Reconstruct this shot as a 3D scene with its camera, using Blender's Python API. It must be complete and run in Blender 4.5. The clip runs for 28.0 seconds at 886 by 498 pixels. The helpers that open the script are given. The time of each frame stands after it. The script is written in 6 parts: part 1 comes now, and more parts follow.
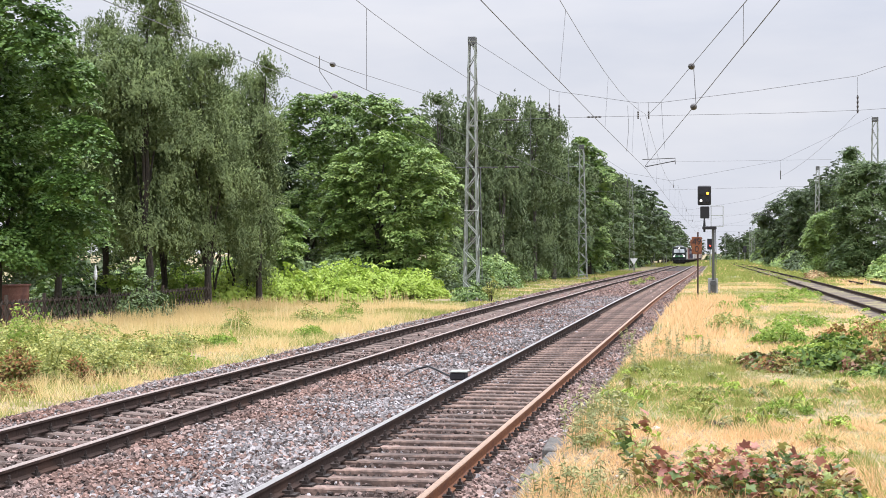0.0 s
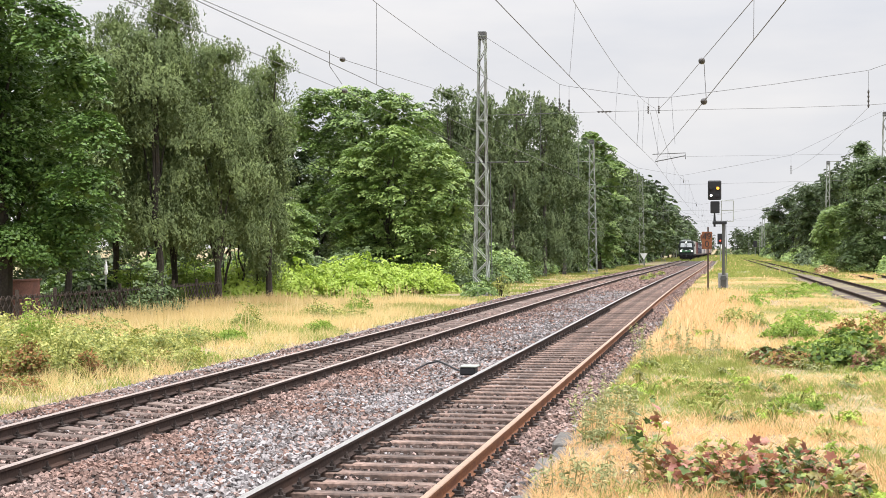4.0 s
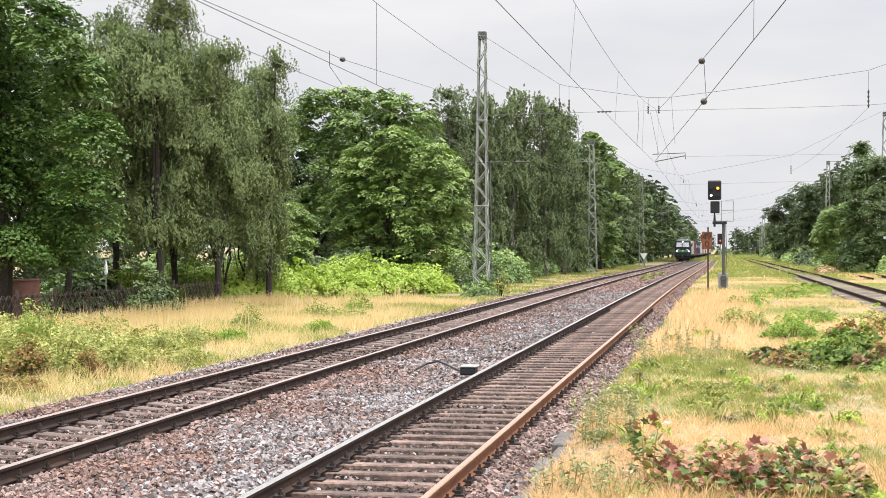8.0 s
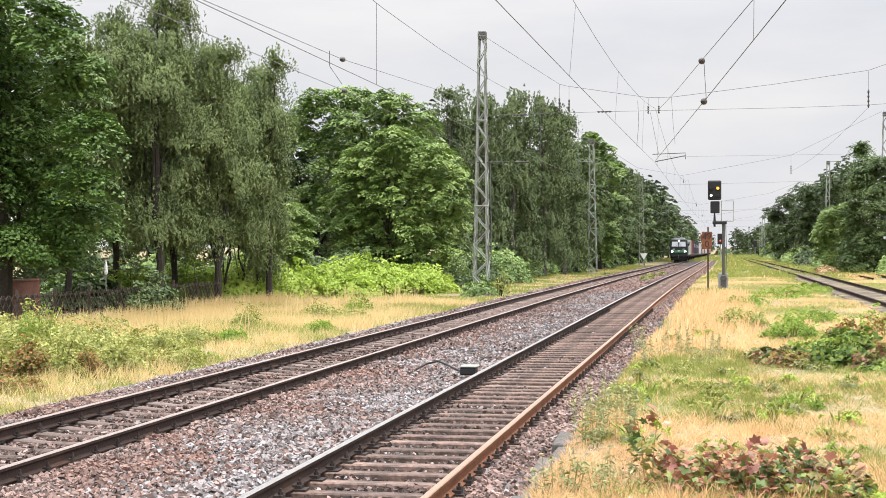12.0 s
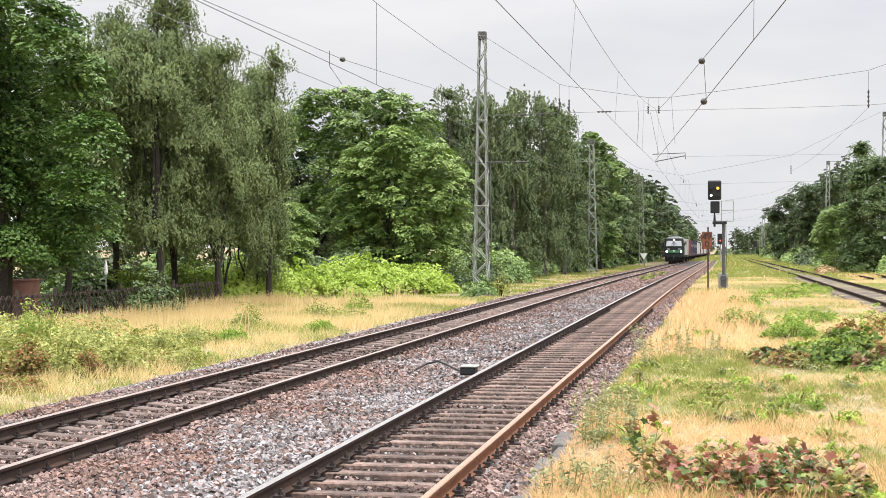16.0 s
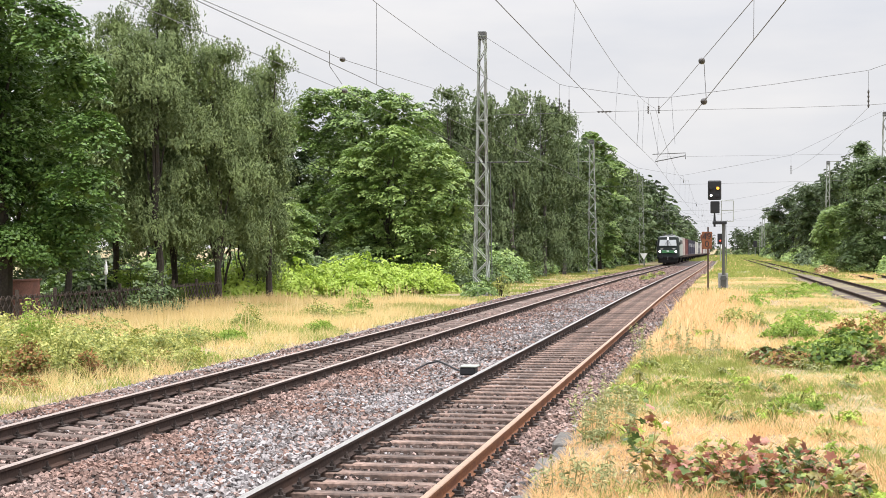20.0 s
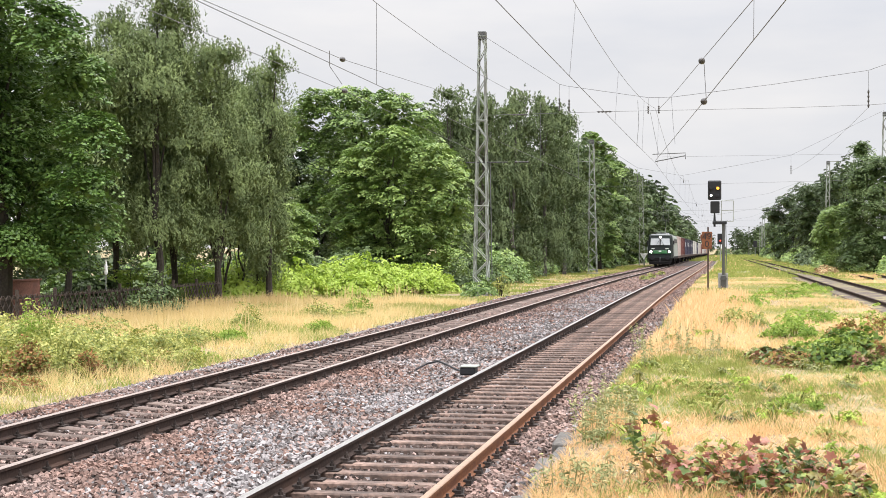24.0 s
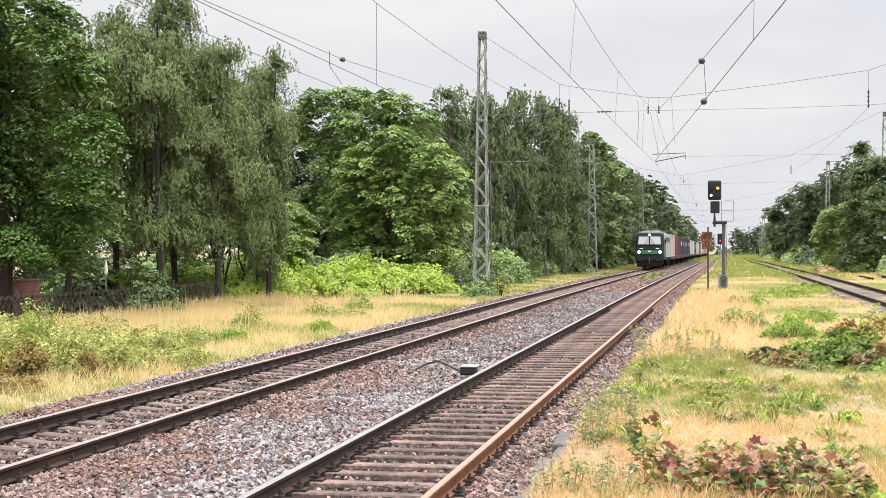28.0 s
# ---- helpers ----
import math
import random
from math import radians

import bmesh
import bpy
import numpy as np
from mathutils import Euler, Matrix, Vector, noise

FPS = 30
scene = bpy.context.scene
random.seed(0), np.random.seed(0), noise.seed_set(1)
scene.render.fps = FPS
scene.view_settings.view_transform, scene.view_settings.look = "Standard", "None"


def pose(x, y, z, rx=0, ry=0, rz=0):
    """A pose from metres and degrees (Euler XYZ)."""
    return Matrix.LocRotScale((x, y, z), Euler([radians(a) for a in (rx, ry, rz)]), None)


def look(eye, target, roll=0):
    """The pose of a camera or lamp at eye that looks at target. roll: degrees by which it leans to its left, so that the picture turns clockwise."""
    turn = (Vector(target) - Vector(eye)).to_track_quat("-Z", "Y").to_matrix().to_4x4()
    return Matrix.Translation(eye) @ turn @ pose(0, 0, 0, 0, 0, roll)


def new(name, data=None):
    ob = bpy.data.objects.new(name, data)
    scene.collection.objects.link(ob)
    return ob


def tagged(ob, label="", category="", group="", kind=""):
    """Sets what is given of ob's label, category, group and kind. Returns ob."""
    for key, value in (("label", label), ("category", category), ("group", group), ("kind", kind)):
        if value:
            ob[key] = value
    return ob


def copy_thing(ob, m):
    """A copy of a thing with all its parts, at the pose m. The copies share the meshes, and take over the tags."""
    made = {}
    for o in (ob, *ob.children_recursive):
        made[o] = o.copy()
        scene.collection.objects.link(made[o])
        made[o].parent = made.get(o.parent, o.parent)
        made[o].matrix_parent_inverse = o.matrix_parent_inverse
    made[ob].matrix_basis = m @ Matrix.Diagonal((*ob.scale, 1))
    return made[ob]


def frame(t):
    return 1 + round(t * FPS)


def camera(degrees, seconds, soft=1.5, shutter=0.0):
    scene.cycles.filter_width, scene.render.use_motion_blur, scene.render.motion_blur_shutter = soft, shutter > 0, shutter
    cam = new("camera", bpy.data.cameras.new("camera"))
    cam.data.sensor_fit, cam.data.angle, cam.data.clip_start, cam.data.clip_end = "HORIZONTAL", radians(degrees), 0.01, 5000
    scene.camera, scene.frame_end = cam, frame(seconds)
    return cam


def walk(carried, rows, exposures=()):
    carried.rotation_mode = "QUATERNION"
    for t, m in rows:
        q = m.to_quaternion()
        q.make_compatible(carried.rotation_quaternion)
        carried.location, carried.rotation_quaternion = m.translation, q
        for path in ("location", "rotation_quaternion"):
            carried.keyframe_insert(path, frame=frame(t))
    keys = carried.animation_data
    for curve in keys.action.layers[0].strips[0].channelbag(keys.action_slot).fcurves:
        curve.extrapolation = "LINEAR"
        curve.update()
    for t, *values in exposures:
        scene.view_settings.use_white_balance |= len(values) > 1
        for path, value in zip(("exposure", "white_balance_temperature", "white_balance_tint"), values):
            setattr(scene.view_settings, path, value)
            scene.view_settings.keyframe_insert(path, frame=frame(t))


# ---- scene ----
# ---- camera and its path ----
cam = camera(33.56, 28.0, soft=0.6)
EYE = (0.0, 0.0, 2.1)
AIM, TILT = 10.694, 89.890
# The tripod head settles during the first two seconds, then stands still.
walk(cam, [
    (0.0, pose(*EYE, TILT + 0.200, 0, AIM - 0.385)),
    (0.25, pose(*EYE, TILT + 0.165, 0, AIM - 0.240)),
    (0.5, pose(*EYE, TILT + 0.132, 0, AIM - 0.145)),
    (1.0, pose(*EYE, TILT + 0.066, 0, AIM - 0.042)),
    (1.5, pose(*EYE, TILT + 0.012, 0, AIM - 0.008)),
    (2.0, pose(*EYE, TILT, 0, AIM)),
    (28.0, pose(*EYE, TILT, 0, AIM)),
], exposures=[(0.0, -0.06, 6120, 12), (0.5, -0.04, 6280, 11), (1.5, -0.02, 6450, 10), (3.0, 0.03, 6500, 10), (28.0, 0.03, 6500, 10)])

# ---- sky and sun: a bright overcast day ----
SUN_UP, SUN_TURN = radians(66), radians(105)
world = bpy.data.worlds.new("overcast_sky")
scene.world = world
world.use_nodes = True
wn, wl = world.node_tree.nodes, world.node_tree.links
wn.clear()
w_out = wn.new("ShaderNodeOutputWorld")
w_bg = wn.new("ShaderNodeBackground")
w_sky = wn.new("ShaderNodeTexSky")
w_sky.sky_type, w_sky.sun_disc = "NISHITA", False
w_sky.sun_elevation, w_sky.sun_rotation = SUN_UP, SUN_TURN
w_dim = wn.new("ShaderNodeVectorMath")
w_dim.operation = "SCALE"
w_dim.inputs["Scale"].default_value = 0.10
wl.new(w_sky.outputs[0], w_dim.inputs[0])
w_tc = wn.new("ShaderNodeTexCoord")
w_map = wn.new("ShaderNodeMapping")
w_map.inputs["Scale"].default_value = (2.2, 2.2, 9.0)
wl.new(w_tc.outputs["Generated"], w_map.inputs[0])
w_noise = wn.new("ShaderNodeTexNoise")
w_noise.inputs["Scale"].default_value = 1.6
w_noise.inputs["Detail"].default_value = 5
w_noise.inputs["Roughness"].default_value = 0.55
wl.new(w_map.outputs[0], w_noise.inputs["Vector"])
w_ramp = wn.new("ShaderNodeValToRGB")
w_ramp.color_ramp.elements[0].position, w_ramp.color_ramp.elements[0].color = 0.30, (0.70, 0.72, 0.78, 1)
w_ramp.color_ramp.elements[1].position, w_ramp.color_ramp.elements[1].color = 0.68, (0.885, 0.87, 0.875, 1)
wl.new(w_noise.outputs["Fac"], w_ramp.inputs[0])
# An overcast sky is about several times as bright overhead as at the horizon.
w_sep = wn.new("ShaderNodeSeparateXYZ")
wl.new(w_tc.outputs["Generated"], w_sep.inputs[0])
w_up = wn.new("ShaderNodeMapRange")
w_up.inputs["From Min"].default_value, w_up.inputs["From Max"].default_value = 0.12, 1.0
w_up.inputs["To Min"].default_value, w_up.inputs["To Max"].default_value = 0.0, 1.0
wl.new(w_sep.outputs["Z"], w_up.inputs["Value"])
w_pow = wn.new("ShaderNodeMath")
w_pow.operation = "POWER"
w_pow.inputs[1].default_value = 1.7
wl.new(w_up.outputs[0], w_pow.inputs[0])
w_lift = wn.new("ShaderNodeMath")
w_lift.operation = "MULTIPLY_ADD"
w_lift.inputs[1].default_value, w_lift.inputs[2].default_value = 7.6, 1.0
wl.new(w_pow.outputs[0], w_lift.inputs[0])
w_cloud = wn.new("ShaderNodeVectorMath")
w_cloud.operation = "SCALE"
wl.new(w_ramp.outputs[0], w_cloud.inputs[0])
wl.new(w_lift.outputs[0], w_cloud.inputs["Scale"])
w_mix = wn.new("ShaderNodeMix")
w_mix.data_type = "RGBA"
w_mix.inputs["Factor"].default_value = 0.94
wl.new(w_dim.outputs[0], w_mix.inputs["A"])
wl.new(w_cloud.outputs[0], w_mix.inputs["B"])
wl.new(w_mix.outputs["Result"], w_bg.inputs["Color"])
w_bg.inputs["Strength"].default_value = 1.0
wl.new(w_bg.outputs[0], w_out.inputs[0])

sun = new("sun", bpy.data.lights.new("sun", "SUN"))
sun.data.energy, sun.data.angle, sun.data.color = 1.5, radians(16), (1.0, 0.95, 0.87)
sun.matrix_world = look((20 * math.sin(SUN_TURN), 20 * math.cos(SUN_TURN), 20 * math.tan(SUN_UP)), (0, 0, 0))


# ---- materials ----
def mat(name, base, rough=0.8, metal=0.0, vary=0.25, scale=3.0, bump=0.3, grain=60.0, stain=None, amount=0.0, spec=0.3, per=None, spread=0.32):
    """A node material with stains at scale, grain at grain, relief, and variation from piece to piece (per: object or island)."""
    m = bpy.data.materials.new(name)
    m.use_nodes = True
    n, l = m.node_tree.nodes, m.node_tree.links
    b = n["Principled BSDF"]
    b.inputs["Roughness"].default_value, b.inputs["Metallic"].default_value = rough, metal
    b.inputs["Specular IOR Level"].default_value = spec
    tc = n.new("ShaderNodeTexCoord")
    big, fine = n.new("ShaderNodeTexNoise"), n.new("ShaderNodeTexNoise")
    for t, s in ((big, scale), (fine, grain)):
        t.inputs["Scale"].default_value, t.inputs["Detail"].default_value = s, 4
        l.new(tc.outputs["Object"], t.inputs["Vector"])
    ramp = n.new("ShaderNodeValToRGB")
    lo = [c * (1 - vary) for c in base]
    hi = [min(1, c * (1 + vary)) for c in base]
    ramp.color_ramp.elements[0].position, ramp.color_ramp.elements[1].position = 0.3, 0.7
    ramp.color_ramp.elements[0].color, ramp.color_ramp.elements[1].color = (*lo, 1), (*hi, 1)
    l.new(fine.outputs["Fac"], ramp.inputs[0])
    colour = ramp.outputs[0]
    if stain:
        mask = n.new("ShaderNodeValToRGB")
        mask.color_ramp.elements[0].position, mask.color_ramp.elements[1].position = 0.62 - amount * 0.3, 0.74 - amount * 0.2
        l.new(big.outputs["Fac"], mask.inputs[0])
        mix = n.new("ShaderNodeMix")
        mix.data_type = "RGBA"
        mix.inputs["B"].default_value = (*stain, 1)
        l.new(mask.outputs[0], mix.inputs["Factor"])
        l.new(colour, mix.inputs["A"])
        colour = mix.outputs["Result"]
    if per:
        src = n.new("ShaderNodeObjectInfo").outputs["Random"] if per == "object" else n.new("ShaderNodeNewGeometry").outputs["Random Per Island"]
        mr = n.new("ShaderNodeMapRange")
        mr.inputs["To Min"].default_value, mr.inputs["To Max"].default_value = 1 - spread, 1 + spread
        l.new(src, mr.inputs["Value"])
        mul = n.new("ShaderNodeVectorMath")
        mul.operation = "SCALE"
        l.new(colour, mul.inputs[0])
        l.new(mr.outputs[0], mul.inputs["Scale"])
        colour = mul.outputs[0]
    l.new(colour, b.inputs["Base Color"])
    if bump:
        bp = n.new("ShaderNodeBump")
        bp.inputs["Strength"].default_value, bp.inputs["Distance"].default_value = bump, 0.02
        l.new(fine.outputs["Fac"], bp.inputs["Height"])
        l.new(bp.outputs[0], b.inputs["Normal"])
    return m


def foliage(name, colours, through_it=0.35, rough=0.55, per="island", patch=None, patch_scale=0.7, gloss=0.12):
    """Leaves: a colour out of a few for each leaf, some light passing through; patch: a second colour in large drifts."""
    m = bpy.data.materials.new(name)
    m.use_nodes = True
    n, l = m.node_tree.nodes, m.node_tree.links
    n.clear()
    out, add = n.new("ShaderNodeOutputMaterial"), n.new("ShaderNodeMixShader")
    b, tr = n.new("ShaderNodeBsdfPrincipled"), n.new("ShaderNodeBsdfTranslucent")
    b.inputs["Roughness"].default_value, b.inputs["Specular IOR Level"].default_value = rough, gloss
    src = n.new("ShaderNodeObjectInfo").outputs["Random"] if per == "object" else n.new("ShaderNodeNewGeometry").outputs["Random Per Island"]
    ramp = n.new("ShaderNodeValToRGB")
    e = ramp.color_ramp.elements
    while len(e) < len(colours):
        e.new(0.5)
    for i, c in enumerate(colours):
        e[i].position, e[i].color = i / max(1, len(colours) - 1), (*c, 1)
    l.new(src, ramp.inputs[0])
    colour = ramp.outputs[0]
    tc, no = n.new("ShaderNodeTexCoord"), n.new("ShaderNodeTexNoise")
    no.inputs["Scale"].default_value, no.inputs["Detail"].default_value = patch_scale, 3
    l.new(tc.outputs["Object"], no.inputs["Vector"])
    mask = n.new("ShaderNodeValToRGB")
    mask.color_ramp.elements[0].position, mask.color_ramp.elements[1].position = 0.42, 0.60
    l.new(no.outputs["Fac"], mask.inputs[0])
    mix = n.new("ShaderNodeMix")
    mix.data_type, mix.blend_type = "RGBA", "MIX" if patch else "MULTIPLY"
    mix.inputs["B"].default_value = (*patch, 1) if patch else (0.60, 0.68, 0.58, 1)
    l.new(mask.outputs[0], mix.inputs["Factor"])
    l.new(colour, mix.inputs["A"])
    colour = mix.outputs["Result"]
    l.new(colour, b.inputs["Base Color"])
    l.new(colour, tr.inputs["Color"])
    add.inputs[0].default_value = through_it
    l.new(b.outputs[0], add.inputs[1])
    l.new(tr.outputs[0], add.inputs[2])
    l.new(add.outputs[0], out.inputs[0])
    return m


def glow(name, colour, strength):
    m = bpy.data.materials.new(name)
    m.use_nodes = True
    b = m.node_tree.nodes["Principled BSDF"]
    b.inputs["Base Color"].default_value = (*colour, 1)
    b.inputs["Emission Color"].default_value, b.inputs["Emission Strength"].default_value = (*colour, 1), strength
    return m


M_SOIL = mat("dry_soil_and_thatch", (0.235, 0.178, 0.105), 0.95, vary=0.5, scale=0.35, grain=9, bump=0.8, stain=(0.15, 0.16, 0.055), amount=0.5)
# Bed colour kept near black: it carries the shade in the gaps between stones.
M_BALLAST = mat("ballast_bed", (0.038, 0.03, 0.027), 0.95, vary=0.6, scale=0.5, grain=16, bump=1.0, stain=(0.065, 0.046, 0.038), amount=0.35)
M_STONE = mat("ballast_stone", (0.197, 0.144, 0.127), 0.85, vary=0.2, scale=0.45, grain=40, bump=0.4, stain=(0.181, 0.112, 0.090), amount=0.7, per="island", spread=0.62)
M_STONE_PALE = mat("ballast_stone_pale", (0.228, 0.21, 0.208), 0.85, vary=0.2, scale=0.6, grain=40, bump=0.4, stain=(0.179, 0.156, 0.149), amount=0.5, per="island", spread=0.6)
M_SLEEPER = mat("weathered_brown_sleeper", (0.171, 0.116, 0.093), 0.85, vary=0.4, scale=3, grain=22, bump=0.6, stain=(0.076, 0.055, 0.046), amount=0.5, per="object")
M_CONCRETE_SLEEPER = mat("dusty_concrete_sleeper", (0.141, 0.106, 0.091), 0.9, vary=0.2, scale=4, grain=50, bump=0.3, stain=(0.084, 0.061, 0.052), amount=0.4, per="object")
M_RAIL = mat("dark_rusted_rail", (0.038, 0.026, 0.022), 0.85, 0.0, vary=0.3, scale=2, grain=30, bump=0.2, stain=(0.057, 0.035, 0.027), amount=0.4, spec=0.1)
M_RAIL_TOP = mat("polished_rail_head", (0.55, 0.52, 0.50), 0.3, 0.9, vary=0.1, scale=2, grain=25, bump=0.03)
M_RAIL_WORN = mat("brownish_worn_rail_head", (0.34, 0.275, 0.245), 0.42, 0.6, vary=0.15, scale=2, grain=25, bump=0.03)
M_RUST = mat("orange_rusted_rail", (0.156, 0.062, 0.027), 0.75, 0.1, vary=0.35, scale=2.5, grain=30, bump=0.25, stain=(0.106, 0.042, 0.023), amount=0.45)
M_RUST_TOP = mat("dull_rusted_rail_head", (0.334, 0.22, 0.152), 0.42, 0.5, vary=0.2, scale=2, grain=25, bump=0.05)
M_CLIP = mat("black_rail_fastener", (0.038, 0.028, 0.024), 0.85, 0.0, vary=0.3, scale=5, grain=60, bump=0.2, per="object")
M_STEEL = mat("grey_galvanised_steel", (0.27, 0.29, 0.26), 0.7, 0.1, vary=0.15, scale=1.2, grain=25, bump=0.1, stain=(0.152, 0.148, 0.129), amount=0.45)
M_DARK_STEEL = mat("dark_grey_steel", (0.091, 0.091, 0.091), 0.6, 0.3, vary=0.2, scale=3, grain=40, bump=0.1)
M_WIRE = mat("weathered_copper_wire", (0.15, 0.15, 0.155), 0.7, 0.2, vary=0.1, bump=0)
M_INSUL = mat("brown_glazed_insulator", (0.055, 0.05, 0.048), 0.3, vary=0.2, scale=6, bump=0)
M_CONCRETE = mat("grey_concrete", (0.319, 0.312, 0.296), 0.9, vary=0.2, scale=2, grain=40, bump=0.3, stain=(0.205, 0.19, 0.167), amount=0.5)
M_BLACK = mat("black_signal_board", (0.018, 0.018, 0.02), 0.55, vary=0.2, scale=4, bump=0.05)
M_WHITE = mat("white_enamel", (0.78, 0.79, 0.78), 0.5, vary=0.06, scale=3, bump=0.05, stain=(0.55, 0.54, 0.5), amount=0.2)
M_BARK = mat("dark_furrowed_bark", (0.038, 0.032, 0.026), 0.95, vary=0.4, scale=2, grain=14, bump=0.9, stain=(0.038, 0.038, 0.027), amount=0.4)
M_BIRCH = mat("birch_bark", (0.114, 0.106, 0.095), 0.85, vary=0.25, scale=4, grain=12, bump=0.4, stain=(0.053, 0.046, 0.038), amount=0.55)
M_FENCE = mat("dark_weathered_lath", (0.044, 0.033, 0.026), 0.9, vary=0.35, scale=3, grain=30, bump=0.4, per="object")
M_MAPLE = foliage("maple_leaves", [(0.076, 0.138, 0.033), (0.110, 0.192, 0.042), (0.165, 0.262, 0.058)], 0.17, 0.48, gloss=0.35)
# The lighter patch paints highlights on the birch clumps over a darker base.
M_BIRCHLEAF = foliage("birch_leaves", [(0.108, 0.148, 0.059), (0.138, 0.183, 0.071), (0.180, 0.226, 0.089)], 0.17, 0.5, patch=(0.208, 0.264, 0.100), patch_scale=1.1, gloss=0.18)
M_LIGHTLEAF = foliage("light_broad_leaves", [(0.162, 0.248, 0.066), (0.233, 0.330, 0.085), (0.342, 0.430, 0.121)], 0.17, 0.48, gloss=0.4)
M_STRAW_FIELD = foliage("yellow_field_straw", [(0.527, 0.383, 0.163), (0.670, 0.520, 0.255), (0.742, 0.618, 0.365)], 0.40, 0.7, patch=(0.687, 0.533, 0.266), patch_scale=0.3)
M_MIDLEAF = foliage("lineside_leaves", [(0.085, 0.127, 0.047), (0.118, 0.168, 0.060), (0.165, 0.216, 0.079)], 0.17, 0.48, gloss=0.25)
M_BIRCHDARK = foliage("dull_birch_leaves", [(0.084, 0.117, 0.051), (0.101, 0.140, 0.058), (0.127, 0.167, 0.070)], 0.17, 0.5, patch=(0.145, 0.186, 0.076), patch_scale=0.7, gloss=0.18)
M_BROAD = foliage("broad_leaves", [(0.124, 0.202, 0.052), (0.186, 0.274, 0.070), (0.273, 0.356, 0.101)], 0.17, 0.48, gloss=0.4)
# Darker leaf colours that stand in for the shade deep in the foliage.
M_DARKLEAF = foliage("shade_toned_wood_leaves", [(0.055, 0.081, 0.034), (0.075, 0.108, 0.042), (0.104, 0.139, 0.052)], 0.17, 0.48, gloss=0.25)
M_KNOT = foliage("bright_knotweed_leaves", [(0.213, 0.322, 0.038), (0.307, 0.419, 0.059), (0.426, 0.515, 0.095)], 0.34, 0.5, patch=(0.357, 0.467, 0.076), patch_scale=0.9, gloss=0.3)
M_SHOOTS = foliage("pale_young_leaves", [(0.152, 0.236, 0.038), (0.281, 0.38, 0.068), (0.426, 0.509, 0.129)], 0.46)
M_BRAMBLE = foliage("bramble_leaves", [(0.17, 0.205, 0.049), (0.366, 0.379, 0.097), (0.55, 0.50, 0.17)], 0.34, 0.5, gloss=0.3)
M_BRAMBLE_RED = foliage("reddened_bramble_leaves", [(0.12, 0.15, 0.04), (0.26, 0.28, 0.08), (0.42, 0.26, 0.10), (0.34, 0.15, 0.07), (0.16, 0.075, 0.045)], 0.3, 0.6)
M_MIXED = foliage("green_and_red_maple_leaves", [(0.076, 0.114, 0.034), (0.152, 0.205, 0.053), (0.289, 0.304, 0.091), (0.304, 0.152, 0.091), (0.228, 0.091, 0.061)], 0.3, 0.45, gloss=0.35)
M_LEAFY = foliage("olive_green_shrub_leaves", [(0.06, 0.105, 0.022), (0.13, 0.195, 0.036), (0.29, 0.355, 0.07)], 0.3, 0.5, gloss=0.2)
M_DRYBRUSH = foliage("brown_dry_brush", [(0.258, 0.122, 0.065), (0.35, 0.205, 0.106), (0.471, 0.35, 0.182), (0.532, 0.441, 0.258)], 0.2, 0.7)
M_WEED = foliage("grey_green_weed", [(0.187, 0.208, 0.091), (0.324, 0.328, 0.152), (0.442, 0.399, 0.201)], 0.3)
M_STRAW = foliage("dry_straw_grass", [(0.570, 0.360, 0.161), (0.750, 0.494, 0.255), (0.828, 0.608, 0.368)], 0.4, 0.7, patch=(0.760, 0.518, 0.274), patch_scale=0.3)
M_GRASS = foliage("green_grass", [(0.151, 0.217, 0.039), (0.253, 0.315, 0.072), (0.431, 0.425, 0.135)], 0.4, 0.6, patch=(0.290, 0.305, 0.089), patch_scale=0.4)


# ---- building helpers ----
def fast_mesh(name, verts, per):
    """A mesh of separate polygons, each of `per` vertices, from an (n, 3) array."""
    me = bpy.data.meshes.new(name)
    verts = np.asarray(verts, dtype=np.float32).reshape(-1, 3)
    nv = len(verts)
    nf = nv // per
    me.vertices.add(nv)
    me.vertices.foreach_set("co", verts.ravel())
    me.loops.add(nv)
    me.loops.foreach_set("vertex_index", np.arange(nv, dtype=np.int32))
    me.polygons.add(nf)
    me.polygons.foreach_set("loop_start", np.arange(0, nv, per, dtype=np.int32))
    me.update(calc_edges=True)
    return me


def indexed_mesh(name, verts, faces):
    """A mesh of triangles or quads from arrays of vertices and indices."""
    me = bpy.data.meshes.new(name)
    verts, faces = np.asarray(verts, dtype=np.float32), np.asarray(faces, dtype=np.int32)
    me.vertices.add(len(verts))
    me.vertices.foreach_set("co", verts.ravel())
    me.loops.add(faces.size)
    me.loops.foreach_set("vertex_index", faces.ravel())
    me.polygons.add(len(faces))
    me.polygons.foreach_set("loop_start", np.arange(0, faces.size, faces.shape[1], dtype=np.int32))
    me.update(calc_edges=True)
    return me


def bend_x(y):
    """The line bears a little to the right from some sixty metres on."""
    return np.interp(y, [55, 75, 100, 150, 220, 300, 450, 900, 3000], [0, 0.05, 0.18, 0.48, 0.75, 0.95, 1.3, 2.2, 2.2])


def bend_z(y):
    """It falls a little as well."""
    return np.interp(y, [60, 100, 150, 220, 300, 450, 900, 3000], [0, -0.05, -0.20, -0.38, -0.60, -1.2, -2.6, -2.6])


def bent(p):
    return (p[0] + float(bend_x(p[1])), p[1], p[2] + float(bend_z(p[1])))


def thing(name, label, category, at=(0, 0, 0), group="", kind="", rz=0, follow=True):
    ob = new(name)
    ob.empty_display_size = 0.2
    ob.matrix_basis = pose(*(bent(at) if follow else at), 0, 0, rz)
    return tagged(ob, label, category, group, kind)


